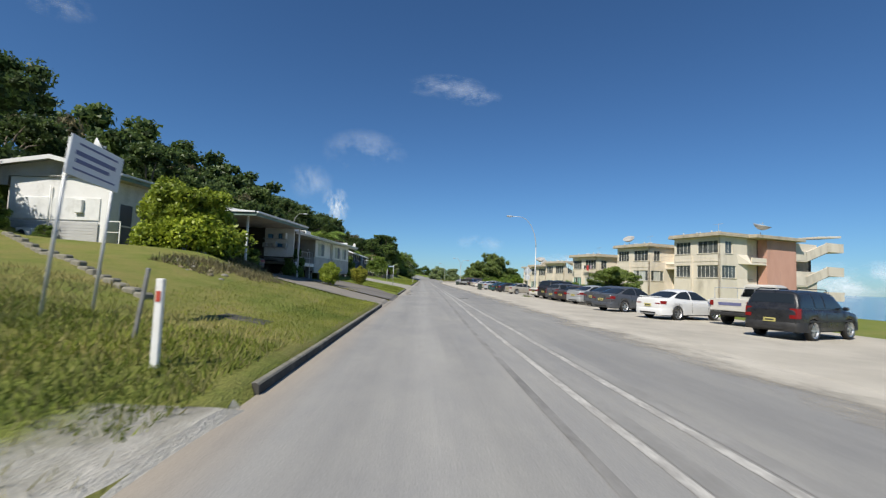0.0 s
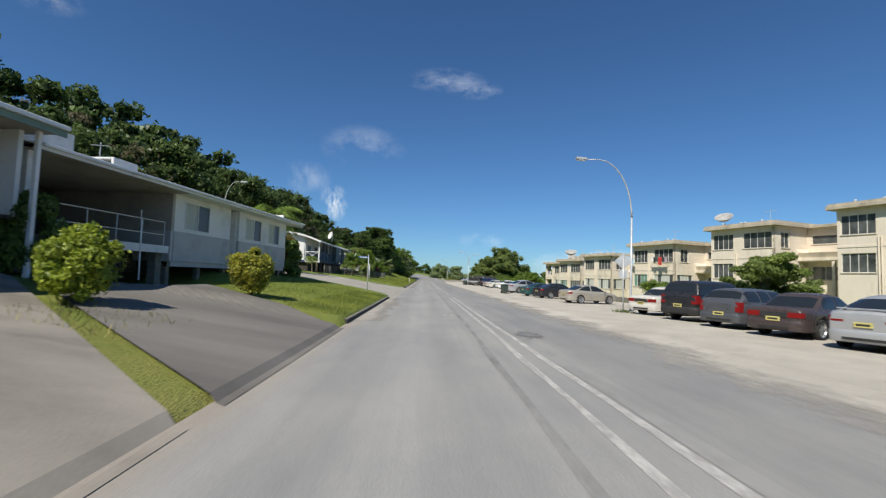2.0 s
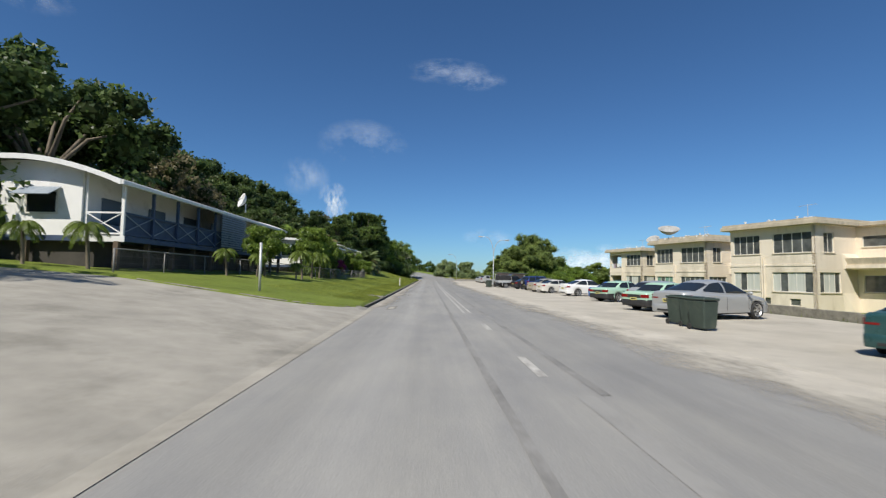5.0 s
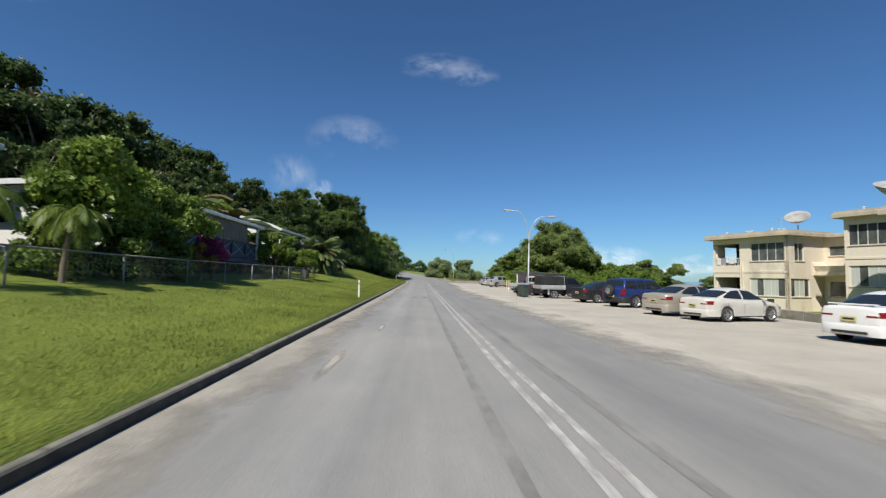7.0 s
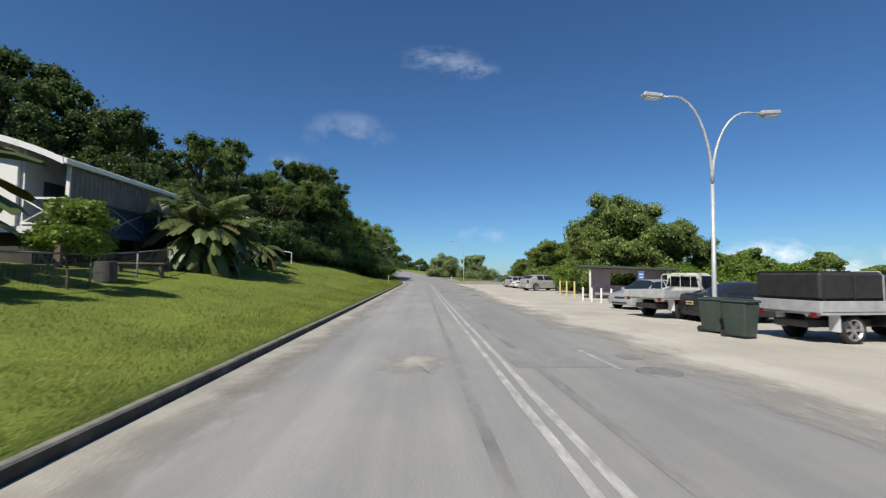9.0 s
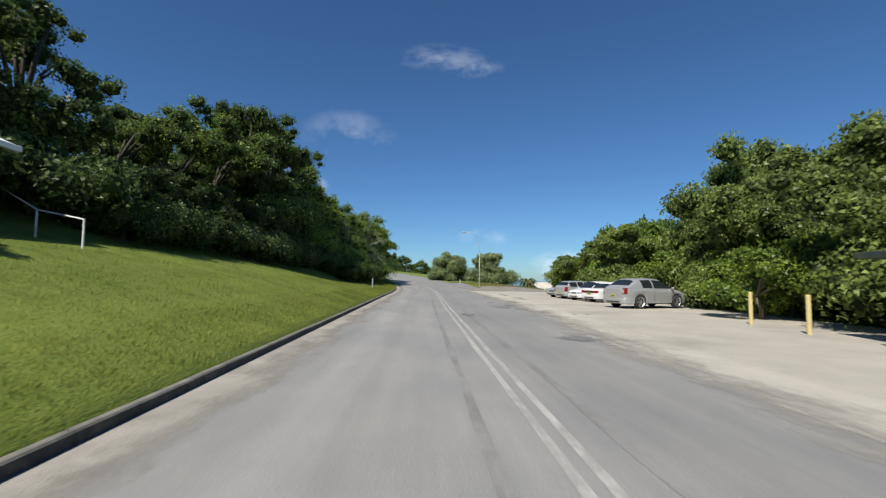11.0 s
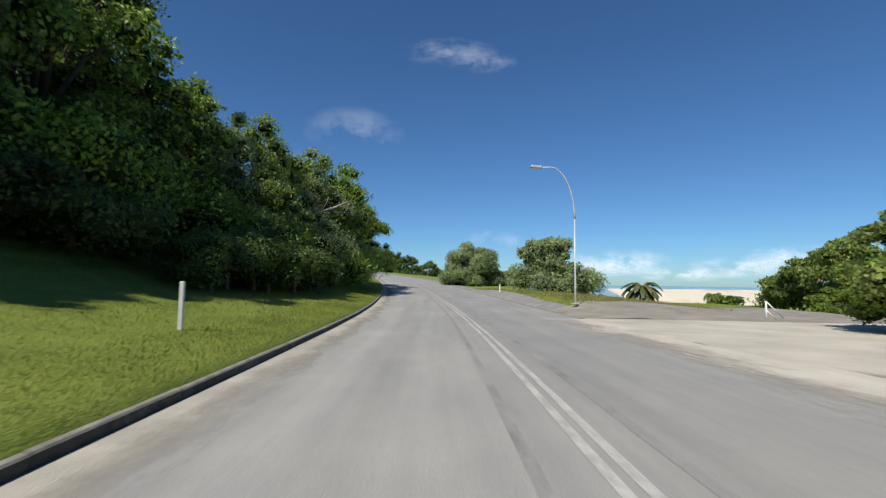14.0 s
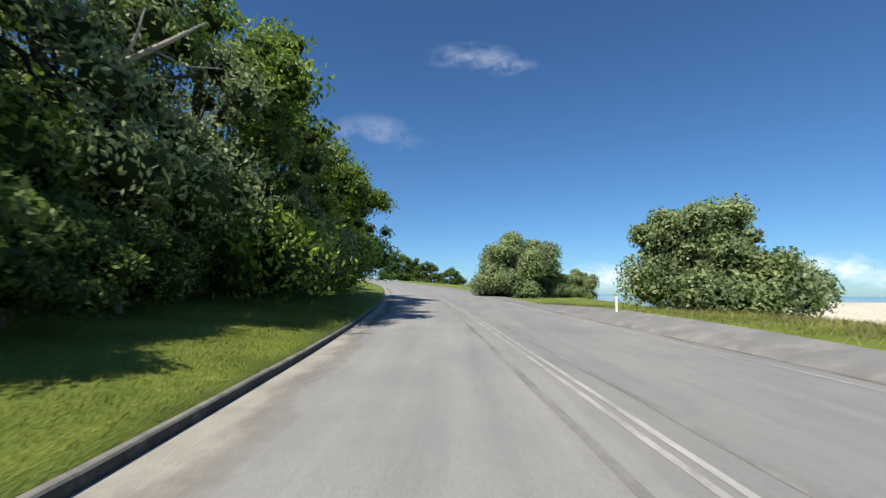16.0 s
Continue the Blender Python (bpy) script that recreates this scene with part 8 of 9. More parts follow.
for x, y, k, s in ((-16.0, 131, 1, 0.52), (-15.8, 137, 0, 0.58), (-15.4, 142.5, 0, 0.70), (-15.2, 148, 1, 0.74), (-14.8, 153.0, 1, 0.86), (-14.6, 158.0, 1, 0.95), (-14.2, 163.0, 0, 0.98), (-13.4, 168.5, 1, 1.08), (-12.2, 173.6, 1, 0.98), (-10.9, 178.0, 1, 0.88), (-10.0, 182.5, 2, 0.95), (-10.0, 187.0, 1, 0.95), (-7.9, 191.5, 2, 1.12), (-7.2, 196.0, 1, 1.10), (-6.7, 200.5, 2, 1.16), (-5.7, 205.5, 1, 0.98), (-4.9, 211.0, 1, 0.98), (-5.0, 217.0, 2, 1.0), (-8.0, 223.0, 1, 0.7),
        (-19, 145, 0, 0.60), (-19.5, 155, 2, 0.95), (-19, 165, 0, 1.12), (-17.5, 175, 1, 1.2), (-16.0, 184, 0, 1.0), (-16, 193, 2, 1.2), (-16, 203, 0, 0.95), (-24, 150, 1, 0.75), (-24, 160, 0, 0.85), (-22.5, 170, 1, 1.25), (-22, 180, 0, 1.15), (-22, 190, 1, 1.15), (-22, 200, 1, 1.1), (-24, 212, 0, 1.0),
        (-7.9, 184.5, 2, 0.50), (-7.8, 193.5, 2, 0.52), (-13.8, 169.0, 0, 1.0), (-14.4, 176.5, 0, 1.02), (-8.4, 181.6, 1, 0.82), (-15.8, 162.0, 0, 0.94)):
    if x < -15.9 and y > 141:
        k, s = 3 + k, s * (0.72 if y < 170 else 0.78)
    elif y > 169 and k and x != -8.4:
        k, s = 6 + (k == 2), s * (1.08 if k == 1 else 1.0)
    spots[k].append((x + float(bend(np.array(y))), y, rnd.uniform(0, 360), s))
for y in np.arange(126, 174, 2.9):
    spots[2].append((float(np.interp(y, [124, 132, 142, 150, 172], [-17.2, -16.6, -12.4, -10.9, -10.2])) + rnd.uniform(-0.5, 0.5), y, rnd.uniform(0, 360), rnd.uniform(0.7, 1.05)))
for k, s in zip(edge + deep[:3] + close, spots):
    plant(k, s)
low_edge = tree("edge_shrub", 41, 2.6, 1.7, 1.3, L_DARK, "leafy shrub at the foot of the forest", 0.13, 420, 16, low=-0.6, aspect=0.5, category="shrub", group="forest edge")
plant(low_edge, [(-5.9 - 0.8 * rnd.random() + float(bend(np.array(y))) - 4.6 * float(1 - smooth(150, 172, np.array(y))), y, rnd.uniform(0, 360), rnd.uniform(0.6, 1.15)) for y in np.arange(175, 218, 1.9)] + [(-5.8, 178.8, 20, 0.95), (-5.4, 181.4, 100, 1.05), (-5.3, 184.2, 200, 1.05), (-5.7, 187.0, 300, 0.85), (-6.2, 190.0, 40, 0.9)])

dead = thing("dead_branch", pose(-8.7, 190.2, 0), "bare bleached dead limb reaching out of the trees", "branch")
part("limb", tubed([(0, 0, 0.6), (0.3, -0.1, 3.2), (1.2, -0.3, 5.4), (2.6, -0.7, 6.35), (3.7, -0.9, 6.7), (4.5, -1.0, 7.05)], [0.13, 0.11, 0.09, 0.07, 0.05, 0.015], 8), M_DEADWOOD, dead, smooth=True)
part("twig", tubed([(2.6, -0.7, 6.35), (3.0, -0.9, 6.9), (3.2, -1.0, 7.4)], [0.04, 0.03, 0.01], 6), M_DEADWOOD, dead, smooth=True)
part("twig", tubed([(3.3, -0.8, 6.55), (3.9, -0.6, 6.3), (4.6, -0.4, 6.35)], [0.035, 0.02, 0.008], 6), M_DEADWOOD, dead, smooth=True)

hr = thing("hand_rail", pose(16.9, 177.6, floor_at(16.9, 177.6)), "white pipe rail at the head of the steps", "rail")
part("post", tubed([(0, 0, -0.1), (0, 0, 0.85)], 0.035, 8), M_WHITE, hr, smooth=True)
part("sloping_rail", tubed([(0, 0, 0.84), (0.9, 0.15, 0.10)], 0.028, 8), M_WHITE, hr, smooth=True)
part("sloping_rail", tubed([(0, 0, 0.45), (0.55, 0.1, 0.0)], 0.028, 8), M_WHITE, hr, smooth=True)

# trees across the road
right = tree("shade_tree", 51, 8.6, 5.0, 3.6, L_SHADE, "broad green shade tree behind the parked cars", 0.19, 240, 64, lobes=20, low=-0.85, skirt=True, tri=True, aspect=0.8, group="roadside trees")
plant(right, [(18.0, 137.5, 20, 0.80), (23.5, 139.0, 140, 0.74), (23.5, 151.5, 250, 1.0, 1.22), (27.0, 156.0, 40, 1.05), (20.0, 146.2, 90, 0.78)])
grey_tree = tree("almond_tree", 52, 6.4, 3.4, 2.6, L_SHADE, "green almond tree with tiered branches beside the lot", 0.18, 260, 40, lobes=10, skirt=True, tri=True, aspect=0.8, low=-0.9, flat=0.5, small=0.16, big=0.36, core=0.55, group="roadside trees")
plant(grey_tree, [(18.6, 158.6, 0, 0.98), (18.3, 170.2, 100, 0.84, 1.08), (39.6, 199.5, 60, 1.5, 1.22), (19.8, 46.4, 30, 0.66), (22.0, 48.0, 200, 0.70), (38, 150, 10, 0.95), (31, 146, 60, 0.7), (44, 158, 80, 0.8), (35.5, 139.5, 120, 0.75), (48, 146, 10, 0.9)])
sun_shrub = tree("lemon_shrub", 53, 3.6, 2.2, 1.6, L_BRIGHT, "yellow-green shrub at the lot's edge", 0.16, 380, 26, tri=True, aspect=0.8, low=-0.85, category="shrub", group="roadside trees")
plant(sun_shrub, [(19.6, 160.6, 10, 1.3, 1.3), (20.6, 164.0, 80, 1.35, 1.4), (21.4, 168.0, 150, 1.3, 1.3), (24.5, 166.0, 20, 1.6, 1.5), (40.0, 200.0, 40, 1.5, 1.2), (42.6, 198.4, 140, 1.6), (18.6, 171.2, 200, 0.9, 1.1), (21.0, 172.2, 60, 1.1), (17.6, 172.8, 110, 0.7), (20.2, 169.6, 10, 0.8), (19.2, 154.0, 0, 1.05), (18.9, 143.2, 30, 1.1), (19.3, 139.6, 100, 1.0), (18.9, 147.2, 10, 0.95), (18.6, 135.8, 60, 0.8), (20.2, 157.6, 200, 0.9), (18.6, 160.4, 130, 0.7), (22.0, 142.0, 130, 1.25), (22.5, 146.0, 30, 1.2), (23.5, 161.5, 70, 1.1), (26.5, 150.0, 70, 1.3), (27.5, 163.0, 70, 1.2), (28.6, 186.2, 40, 0.62), (32.0, 184.6, 140, 0.75), (21.2, 149.4, 50, 1.1), (16.8, 161.5, 90, 0.7), (19.3, 56.5, 120, 0.62), (20.6, 54.6, 210, 0.6), (15.2, 140.6, 10, 0.8), (20.0, 133.5, 80, 0.8), (18.5, 128.0, 30, 0.62), (24, 130, 30, 0.8), (21.6, 136.6, 30, 0.95), (26.0, 137.0, 130, 1.1), (29.5, 141.0, 60, 1.2), (24.5, 133.0, 10, 0.9), (28.5, 133.5, 70, 0.95)])
verge_tree = tree("verge_tree", 54, 5.9, 4.4, 3.0, L_PALE, "spreading light green tree on the grassy verge", 0.18, 380, 46, lobes=13, tri=True, aspect=0.8, low=-0.95, skirt=True, group="roadside trees", core=0.72, small=0.15, big=0.33)
plant(verge_tree, [(14.8, 203.4, 30, 0.92, 1.05)])
round_tree = tree("verge_tree", 55, 6.2, 4.1, 3.1, L_PALE, "dense round-headed tree by the bend", 0.18, 1150, 32, tri=True, skirt=True, aspect=0.8, low=-0.95, group="roadside trees", small=0.28, big=0.42)
plant(round_tree, [(8.0, 226.0, 0, 1.0, 0.95), (11.5, 226, 80, 0.45), (16, 232, 10, 0.5)])
far_tree = tree("distant_tree", 56, 9.0, 4.0, 4.0, L_DARK, "dark distant tree past the bend", 0.55, 90, 20, low=-0.9, skirt=True, group="distant trees")
plant(far_tree, [(-36 - 7 * k + rnd.uniform(-2, 2), 330 + 9 * k + rnd.uniform(-3, 3), rnd.uniform(0, 360), rnd.uniform(1.1, 1.5)) for k in range(8)] + [(-22 + 4.0 * k, 360 + 6 * (k % 3), rnd.uniform(0, 360), rnd.uniform(0.9, 1.3)) for k in range(12)] + [(34 + 7 * k, 250 + 9 * (k % 4), rnd.uniform(0, 360), rnd.uniform(0.45, 0.7)) for k in range(5)])

scrub = tree("hedge_shrub", 57, 2.0, 1.7, 1.0, L_SHADE, "low leafy scrub behind the parking verge", 0.15, 330, 12, low=-0.9, tri=True, aspect=0.8, skirt=True, category="shrub", group="roadside trees")
plant(scrub, [(20.4 + 1.2 * rnd.random(), y, rnd.uniform(0, 360), rnd.uniform(0.75, 1.1)) for y in np.arange(124, 168, 2.3)])

# gardens
bush = tree("flowering_bush", 61, 3.15, 1.85, 1.5, L_LIME, "large yellow-green bush before the bungalow", 0.19, 420, 44, low=-0.95, category="bush", core=0.6, skirt=True, spread=1.1, small=0.20, big=0.40)
plant(bush, [(-11.6, 22.7, 0, 1.24, 0.93)])
croton = tree("croton_bush", 62, 1.65, 0.74, 0.78, L_LIME, "rounded lime green garden bush", 0.11, 380, 30, low=-1.0, category="bush", group="garden bushes", solid=True)
plant(croton, [(-6.2, 30.8, 0, 0.88, 1.12)])
golden = tree("golden_bush", 63, 1.62, 0.72, 0.76, L_YELLOW, "rounded golden garden bush on the lawn", 0.11, 380, 30, low=-1.0, category="bush", group="garden bushes", solid=True)
plant(golden, [(-5.0, 36.3, 40, 0.86, 1.12)])
garden = tree("garden_shrub", 64, 2.6, 1.3, 1.25, L_MID, "leafy green garden shrub", 0.18, 300, 16, low=-0.6, skirt=True, category="shrub", group="garden bushes")
plant(garden, [(-10.6, 27.5, 0, 0.62), (-9.5, 33.3, 60, 0.52, 1.6), (-9.2, 52.3, 20, 0.95), (-11.5, 54.6, 200, 1.0), (-12.2, 52.6, 20, 1.0), (-17.9, 21.7, 30, 0.30), (-19.8, 21.0, 90, 0.5), (-8.6, 94.4, 10, 0.75), (-8.2, 110.2, 70, 0.45), (-8.9, 92.2, 20, 0.72), (-8.5, 96.4, 100, 0.8), (-11.8, 112.6, 10, 1.15), (-12.6, 114.6, 70, 1.15), (-9.9, 131.0, 90, 1.1), (33.5, 205.0, 30, 1.5), (30.5, 204.0, 90, 0.9)])
rust = tree("croton_bush", 65, 2.4, 0.8, 1.1, L_RUST, "tall rust and yellow croton", 0.22, 260, 14, low=-0.8, category="bush", group="garden bushes", core=0.6)
plant(rust, [(-9.6, 54.2, 0, 1.2), (-8.0, 98.6, 60, 0.7), (-10.3, 53.0, 60, 1.4)])
fruit = tree("fruit_tree", 66, 5.0, 2.0, 1.9, L_FRUIT, "bright green fruit tree inside the fence", 0.24, 380, 22, low=-0.5, group="garden trees", core=0.5, stem=0.45)
plant(fruit, [(-9.4, 94.0, 0, 0.84), (-8.6, 97.4, 120, 0.70), (-8.4, 109.8, 60, 0.58), (-7.3, 113.4, 20, 0.45), (-9.0, 82.0, 90, 0.6)])
pinkb = tree("bougainvillea", 67, 2.2, 0.9, 0.9, L_PINK, "magenta bougainvillea against the veranda", 0.13, 260, 14, low=-0.6, category="bush", core=0.0)
plant(pinkb, [(-8.1, 99.9, 0, 0.95)])


def palm(seed, trunk_h, fronds, length, mat, label, name="palm_tree", width=0.055, droop=1.0, leaflets=26, trunk_r=0.13, upright=0.9):
    """A ringed trunk with arching fronds, each a rib with leaflets."""
    rng = np.random.default_rng(seed)
    p = thing(name, Matrix(), label, "palm", "palms")
    tops = Vector((rng.normal(0, 0.08) * trunk_h, rng.normal(0, 0.08) * trunk_h, trunk_h))
    n = 9
    part("trunk", tubed([(tops.x * (k / n) ** 2, tops.y * (k / n) ** 2, -0.2 + (trunk_h + 0.2) * k / n) for k in range(n + 1)], [trunk_r * (1.5 if k == 0 else 1.0 - 0.25 * k / n + 0.05 * (k % 2)) for k in range(n + 1)], 10), M_BARK, p, smooth=True)
    for f in range(fronds):
        az = 2 * math.pi * (f * 0.382) + rng.normal(0, 0.1)
        lift = upright * (1.25 - 1.5 * f / fronds) + rng.normal(0, 0.06)
        d, pos, pts = Vector((math.cos(az), math.sin(az), lift)).normalized(), tops.copy(), []
        for k in range(11):
            pts.append(pos.copy())
            pos = pos + d * length / 10
            d = (d + Vector((0, 0, -0.17 * droop))).normalized()
        rib = part("frond", tubed(pts, [0.03 - 0.0024 * k for k in range(11)], 5), mat, p)
        q = []
        for j in range(leaflets):
            u = 0.12 + 0.88 * j / leaflets
            i = min(9, int(u * 10))
            a = pts[i].lerp(pts[i + 1], u * 10 - i) if i < 10 else pts[10]
            t = (pts[i + 1] - pts[i]).normalized()
            sd = t.cross(Vector((0, 0, 1))).normalized()
            ln = length * 0.30 * (0.45 + 1.1 * math.sin(math.pi * min(1, u * 0.92 + 0.08))) * 0.75
            for s in (1, -1):
                e = a + (sd * s * 0.80 + t * 0.55 + Vector((0, 0, -0.45 * droop - 0.2 * rng.random()))).normalized() * ln
                w = t * width * length * 0.30
                mid = a.lerp(e, 0.45) + Vector((0, 0, 0.05 * ln))
                q.append([a, mid + w, e, mid - w])
        lv = new("frond_blade", quads_mesh("frond_blade", np.array([[list(v) for v in r] for r in q]), mat))
        lv.parent = rib
    return p


coco = palm(71, 4.6, 17, 3.3, L_PALM, "tall coconut palm with arching fronds")
plant(coco, [(-14.3, 63.6, 0, 1.12), (-20.5, 64.5, 120, 0.9), (-14.6, 111.2, 60, 0.95), (-17.5, 108.0, 200, 1.0), (-17.0, 58.5, 200, 0.8), (-18.5, 82, 20, 1.0)])
young = palm(72, 1.75, 15, 1.12, L_YOUNG, "young palm with a slim pale trunk", trunk_r=0.075, droop=1.75)
plant(young, [(-13.6, 71.0, 0, 0.85), (-11.9, 71.8, 60, 0.95), (-9.3, 77.6, 20, 0.75), (-8.9, 80.6, 200, 0.72), (-7.6, 85.2, 20, 1.05), (-7.9, 88.9, 120, 1.1), (-7.9, 91.3, 200, 1.05), (-7.4, 83.2, 0, 0.6), (-8.9, 92.9, 80, 0.9), (-9.9, 84.6, 10, 0.9), (-17.0, 69.5, 0, 1.2), (40, 214, 0, 1.3), (27, 197, 60, 0.9)])


def big_leaf_palm(seed, n, length, width, label, rise_by=2.4):
    """A clump of broad paddle leaves on stalks, fanned and torn."""
    rng = np.random.default_rng(seed)
    p = thing("banana_clump", Matrix(), label, "plant", "palms")
    part("stem", tubed([(0, 0, -0.2), (0, 0, 0.9)], [0.16, 0.11], 8), M_BARK, p)
    for f in range(n):
        az, lift = 2 * math.pi * f * 0.382 + rng.normal(0, 0.2), rise_by - (rise_by + 0.6) * f / n
        d, pos, pts = Vector((math.cos(az), math.sin(az), lift)).normalized(), Vector((0, 0, 0.85)), []
        for k in range(9):
            pts.append(pos.copy())
            pos = pos + d * length / 8
            d = (d + Vector((0, 0, -0.20 - 0.16 * rng.random()))).normalized()
        bm = bmesh.new()
        rows = []
        for k in range(2, 9):
            t = (pts[k] - pts[k - 1]).normalized()
            sd = t.cross(Vector((0, 0, 1))).normalized()
            w = width * math.sin(math.pi * (k - 1.7) / 7.6) * (1 + 0.15 * rng.normal())
            rows.append([bm.verts.new(pts[k] + sd * w + Vector((0, 0, -0.25 * w))), bm.verts.new(pts[k] + Vector((0, 0, 0.03))), bm.verts.new(pts[k] - sd * w + Vector((0, 0, -0.25 * w)))])
        for a, b in zip(rows, rows[1:]):
            bm.faces.new((a[0], b[0], b[1], a[1]))
            bm.faces.new((a[1], b[1], b[2], a[2]))
        bm.normal_update()
        bmesh.ops.solidify(bm, geom=bm.faces[:], thickness=0.006)
        leaf = part("leaf", bm, L_FROND if f % 4 else L_STRAW, p)
        part("stalk", tubed(pts[:4], 0.028, 5), L_PALM, leaf)
    return p


clump = big_leaf_palm(73, 40, 1.75, 0.20, "broad-leaved clump with drooping pale lower leaves", 1.5)
plant(clump, [(-8.5, 122.4, 0, 1.35, 1.1), (-8.0, 128.6, 90, 0.95), (18.4, 192.4, 40, 1.05, 1.1), (20.0, 57.6, 60, 0.55), (18.8, 58.6, 10, 0.5), (-8.9, 123.6, 70, 1.3, 1.2)])
plume = palm(74, 1.9, 26, 2.7, L_FROND, "stemless feather palm arching over the broad leaves", "feather_palm", 0.075, 0.85, 34, 0.16, 1.7)
plant(plume, [(-8.7, 122.8, 0, 1.0), (-8.4, 124.6, 130, 0.8)])
banana = big_leaf_palm(75, 18, 3.1, 0.30, "tall banana clump with torn straw-coloured leaves", 3.6)
plant(banana, [(-14.6, 109.4, 10, 1.65, 1.15), (-12.9, 111.6, 130, 1.6, 1.1), (-11.8, 113.2, 60, 1.35), (-16.0, 107.2, 200, 1.6, 1.1)])


# ---- grass and litter ----
def blades(name, boxes, height, width, mat, label, seed):
    rng = np.random.default_rng(seed)
    q = []
    for x0, x1, y0, y1, per in boxes:
        n = int((x1 - x0) * (y1 - y0) * per)
        x, y = rng.uniform(x0, x1, n), rng.uniform(y0, y1, n)
        x = x + bend(y) + np.where(x < 0, kerb_x(y) - KERB_X, 0)
        a = np.stack([x, y, land(x, y) - 0.005], -1)
        d = unit(np.stack([rng.normal(0, 0.55, n), rng.normal(0, 0.55, n), np.ones(n)], -1))
        s = unit(np.cross(d, rng.normal(0, 1, (n, 3))))
        h = height * rng.uniform(0.45, 1.4, (n, 1))
        q.append(np.stack([a - s * width, a + s * width, a + d * h * 0.6 + s * width * 0.7, a + d * h], 1))
    tagged(new(name, quads_mesh(name, np.concatenate(q), mat)), label, "grass", kind="stuff")


blades("lawn_grass", [(-3.4, -1.82, 8, 21, 420), (-6.2, -3.4, 8, 21, 160), (-3.6, -1.82, 35.2, 49.6, 420), (-7.5, -3.6, 36, 51.5, 150), (-3.4, -1.82, 75, 160, 380), (-6.4, -3.4, 75, 160, 150), (-11, -6.4, 112, 160, 60), (-3.4, -1.82, 160, 204, 380), (-6.0, -3.4, 160, 204, 160), (9.9, 13.5, 182, 215, 130), (13.5, 20, 184, 205, 40)], 0.075, 0.006, L_GRASS, "short mown grass blades", 81)
blades("green_weeds", [(-6.5, -2.0, 3.6, 7.6, 330), (-8.5, -6.0, 3.2, 8.0, 130)], 0.12, 0.012, L_LUSH, "lush low weeds round the marker post", 88)
blades("weeds", [(-6.5, -1.95, 4.4, 8.6, 90), (-9.5, -6.2, 4.0, 11.0, 90), (-2.9, -1.85, 2.6, 5.0, 25), (-7.5, -2.8, 3.2, 4.6, 70), (-6.2, -4.0, 28.6, 31.0, 60)], 0.17, 0.010, L_DRY, "ragged dry weeds at the verge", 82)
blades("gutter_weeds", [(-1.60, -1.30, y, y + 1.3, 90) for y in (76.5, 83.0, 86.2, 88.9, 104.5, 118, 127.5, 129.6, 141, 143.4)], 0.07, 0.006, L_WEED, "small dry weeds in the gutter", 83)
blades("driveway_weeds", [(-2.9 - k, -1.9 - k, 21.45 + 0.78 * k, 21.95 + 0.78 * k, 110) for k in range(7)], 0.12, 0.009, L_WEED, "weeds along the driveway's edge", 86)
blades("bank_scrub", [(-8.9, -6.9, 15.2, 19.8, 150), (-7.2, -5.9, 17.0, 21.0, 110), (-8.6, -6.6, 19.8, 22.6, 130), (-9.6, -7.6, 22.6, 24.8, 150), (-10.6, -8.6, 24.6, 26.6, 150)], 0.22, 0.016, L_OLIVE, "dead brown scrub on the broken bank", 87)
blades("lot_weeds", [(10.2, 11.0, 43.4, 44.6, 160), (16.4, 17.2, 44, 120, 14), (16.8, 18.4, 124, 168, 30)], 0.22, 0.012, L_WEED, "weeds along the back of the lot", 84)
blades("verge_grass", [(9.8, 12.0, 182, 214, 30), (12.0, 20.0, 183.5, 200, 45)], 0.24, 0.012, L_DRY, "longer dry grass on the verge above the road", 85)


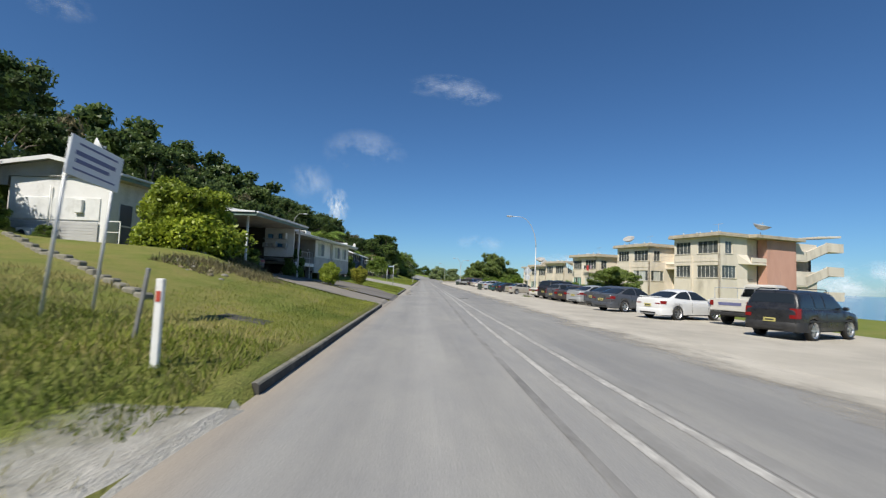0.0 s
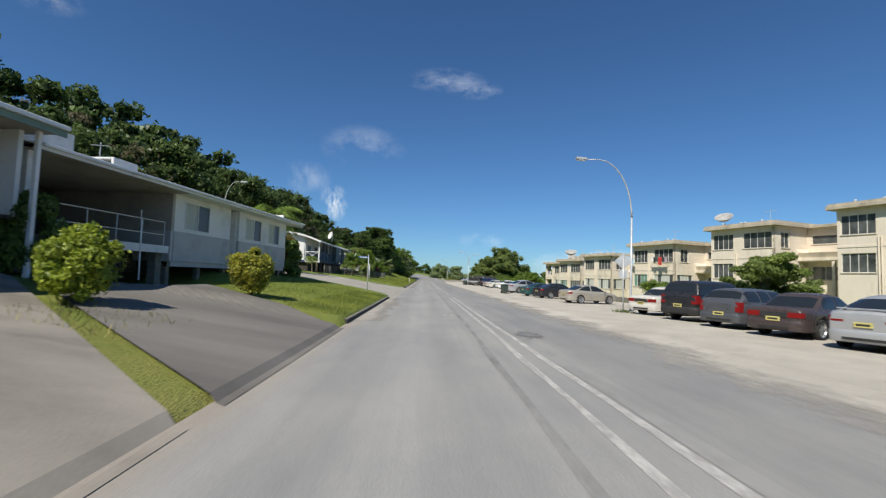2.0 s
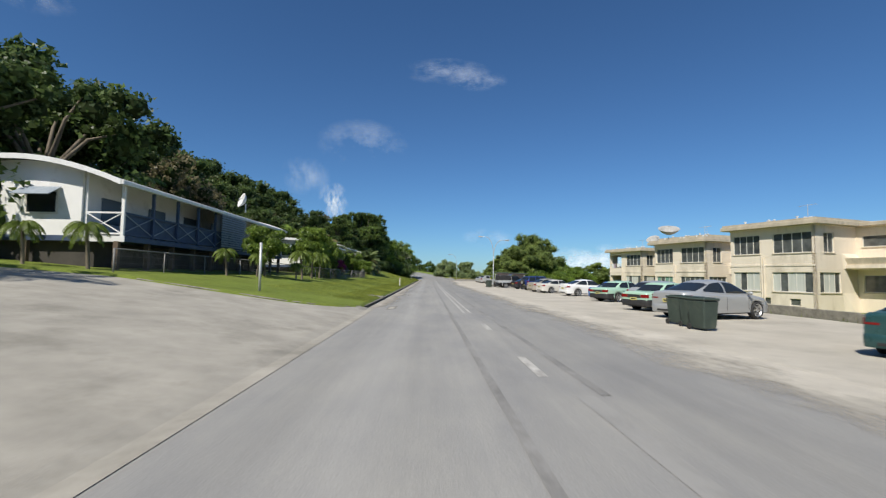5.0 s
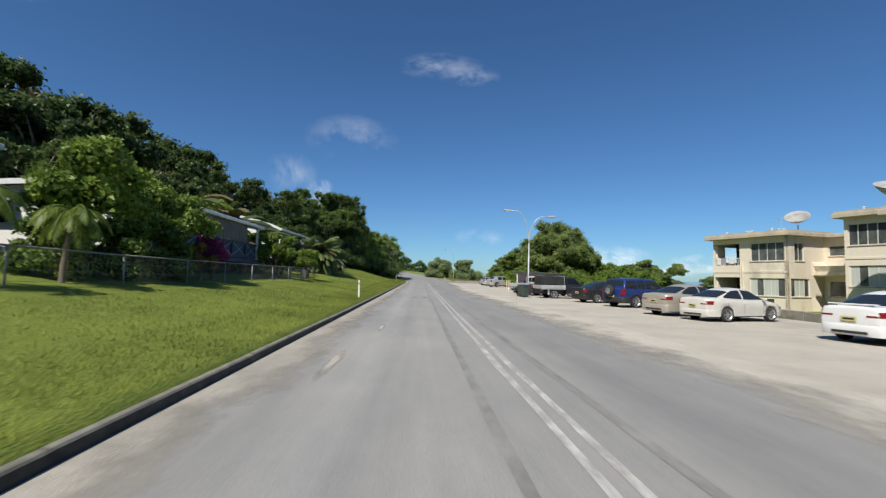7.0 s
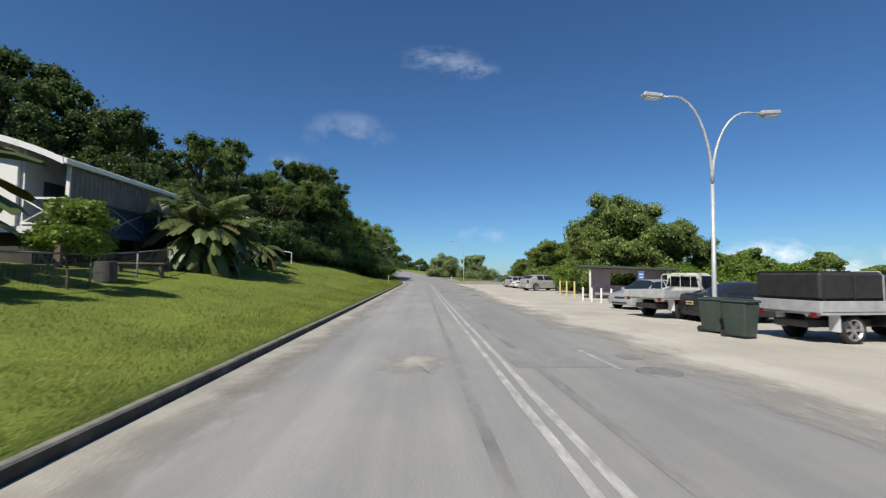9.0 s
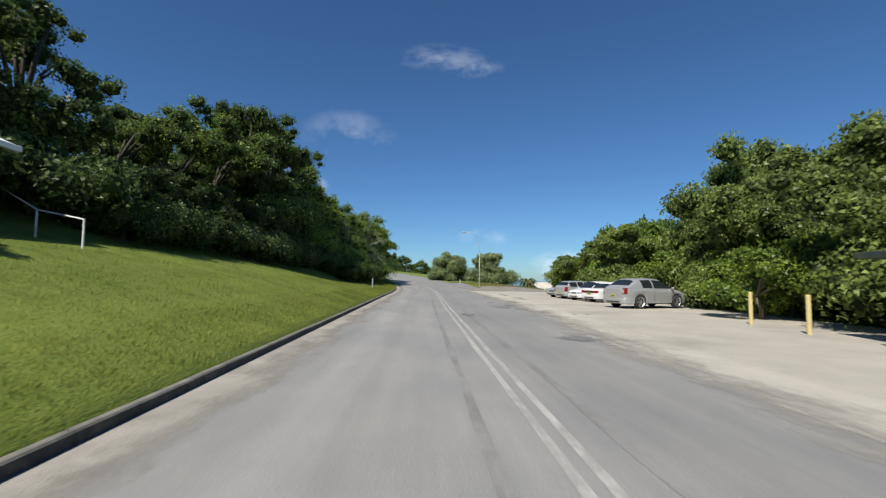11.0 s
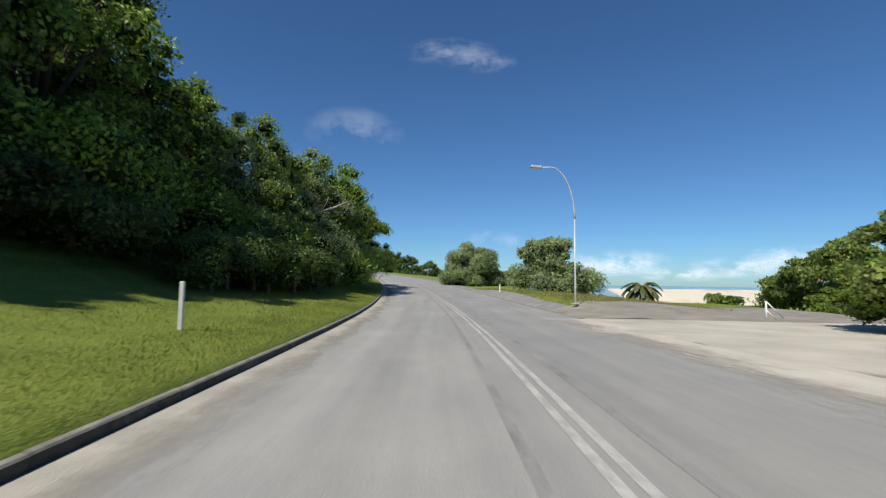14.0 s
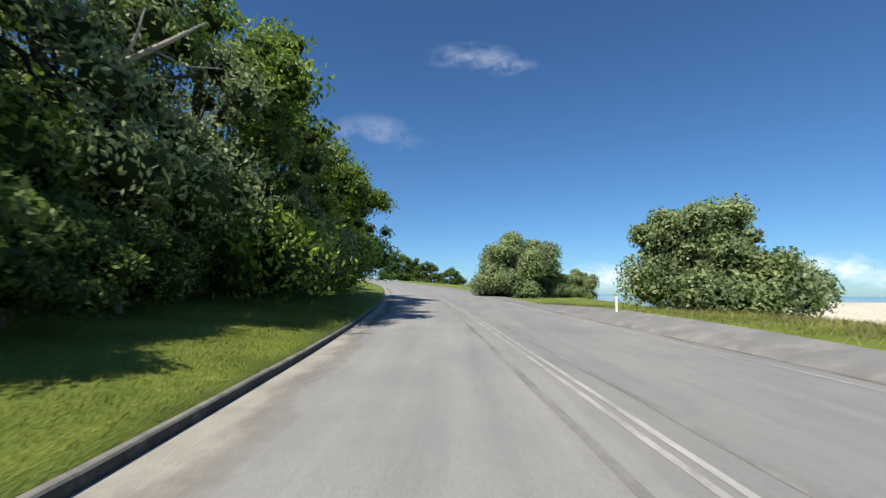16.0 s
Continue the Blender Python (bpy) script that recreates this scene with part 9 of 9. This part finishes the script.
# ---- clouds ----
def cloud_material(name, thick):
    """White vapour, thick in the middle and fraying out."""
    m, n, l, b = material(name, 1.0, 0.0, 0.0)
    b.inputs["Base Color"].default_value = (0.86, 0.86, 0.87, 1)
    tc, vm = n.new("ShaderNodeTexCoord"), n.new("ShaderNodeVectorMath")
    vm.operation = "DISTANCE"
    vm.inputs[1].default_value = (0.5, 0.5, 0)
    l.new(tc.outputs["UV"], vm.inputs[0])
    edge = ramp(n, l, vm.outputs["Value"], [(0.0, (1, 1, 1)), (0.5, (0, 0, 0))])
    info, add = n.new("ShaderNodeObjectInfo"), n.new("ShaderNodeVectorMath")
    scale = n.new("ShaderNodeVectorMath")
    scale.operation = "SCALE"
    scale.inputs["Scale"].default_value = 40
    l.new(info.outputs["Random"], scale.inputs[0])
    stretch = n.new("ShaderNodeVectorMath")
    stretch.operation = "MULTIPLY"
    stretch.inputs[1].default_value = (1.0, 0.55, 1.0)
    l.new(tc.outputs["UV"], stretch.inputs[0])
    l.new(stretch.outputs["Vector"], add.inputs[0])
    l.new(scale.outputs["Vector"], add.inputs[1])
    tex = n.new("ShaderNodeTexNoise")
    tex.inputs["Scale"].default_value, tex.inputs["Detail"].default_value, tex.inputs["Roughness"].default_value = 3.2, 8, 0.62
    l.new(add.outputs["Vector"], tex.inputs["Vector"])
    puff = mix(n, l, 1.0, edge, ramp(n, l, tex.outputs["Fac"], [(0.40, (0, 0, 0)), (0.78, (1, 1, 1))]), "MULTIPLY")
    l.new(ramp(n, l, puff, [(0.02, (0, 0, 0)), (0.55, (thick,) * 3)]), b.inputs["Alpha"])
    return m


M_CLOUD_WISP = cloud_material("wispy_cloud", 0.17)
M_CLOUD_THIN, M_CLOUD, M_CLOUD_BANK = cloud_material("thin_cloud", 0.22), cloud_material("cloud", 0.95), cloud_material("cloud_bank", 0.8)


def cloud(x, y, z, w, h, mat, label):
    """A far sheet of vapour, square to the line of sight."""
    me = bpy.data.meshes.new("cloud")
    me.from_pydata([(-w / 2, 0, -h / 2), (w / 2, 0, -h / 2), (w / 2, 0, h / 2), (-w / 2, 0, h / 2)], [], [(0, 1, 2, 3)])
    uv = me.uv_layers.new(name="sheet")
    uv.data.foreach_set("uv", [0, 0, 1, 0, 1, 1, 0, 1])
    me.materials.append(mat)
    ob = tagged(new("cloud", me), label, "cloud", kind="structure")
    ob.matrix_world = pose(x, y, z, -math.degrees(math.atan2(z, math.hypot(x, y))) * 0.8, 0, -math.degrees(math.atan2(x, y)))


cloud(30, 900, 402, 190, 74, M_CLOUD_WISP, "thin wisp of white cloud high in the sky")
cloud(92, 900, 384, 130, 60, M_CLOUD_WISP, "trailing end of the high wisp of cloud")
cloud(-128, 905, 254, 190, 120, M_CLOUD_THIN, "small faint puff of cloud")
cloud(-180, 900, 140, 64, 84, M_CLOUD, "small bright cloud above the trees")
cloud(-240, 910, 190, 110, 90, M_CLOUD_THIN, "torn shred of cloud above the hill")
cloud(-767, 900, 530, 160, 100, M_CLOUD_THIN, "small white cloud at the edge of the sky")
cloud(130, 1000, 84, 120, 46, M_CLOUD_THIN, "flat grey shred of cloud over the horizon")
for k in range(9):
    a = radians(18 + 5.2 * k)
    cloud(3400 * math.sin(a), 3400 * math.cos(a), 110 + 45 * math.sin(k * 2.1), 620, 190 + 60 * math.cos(k * 1.3), M_CLOUD_BANK, "pale cloud bank low over the sea")
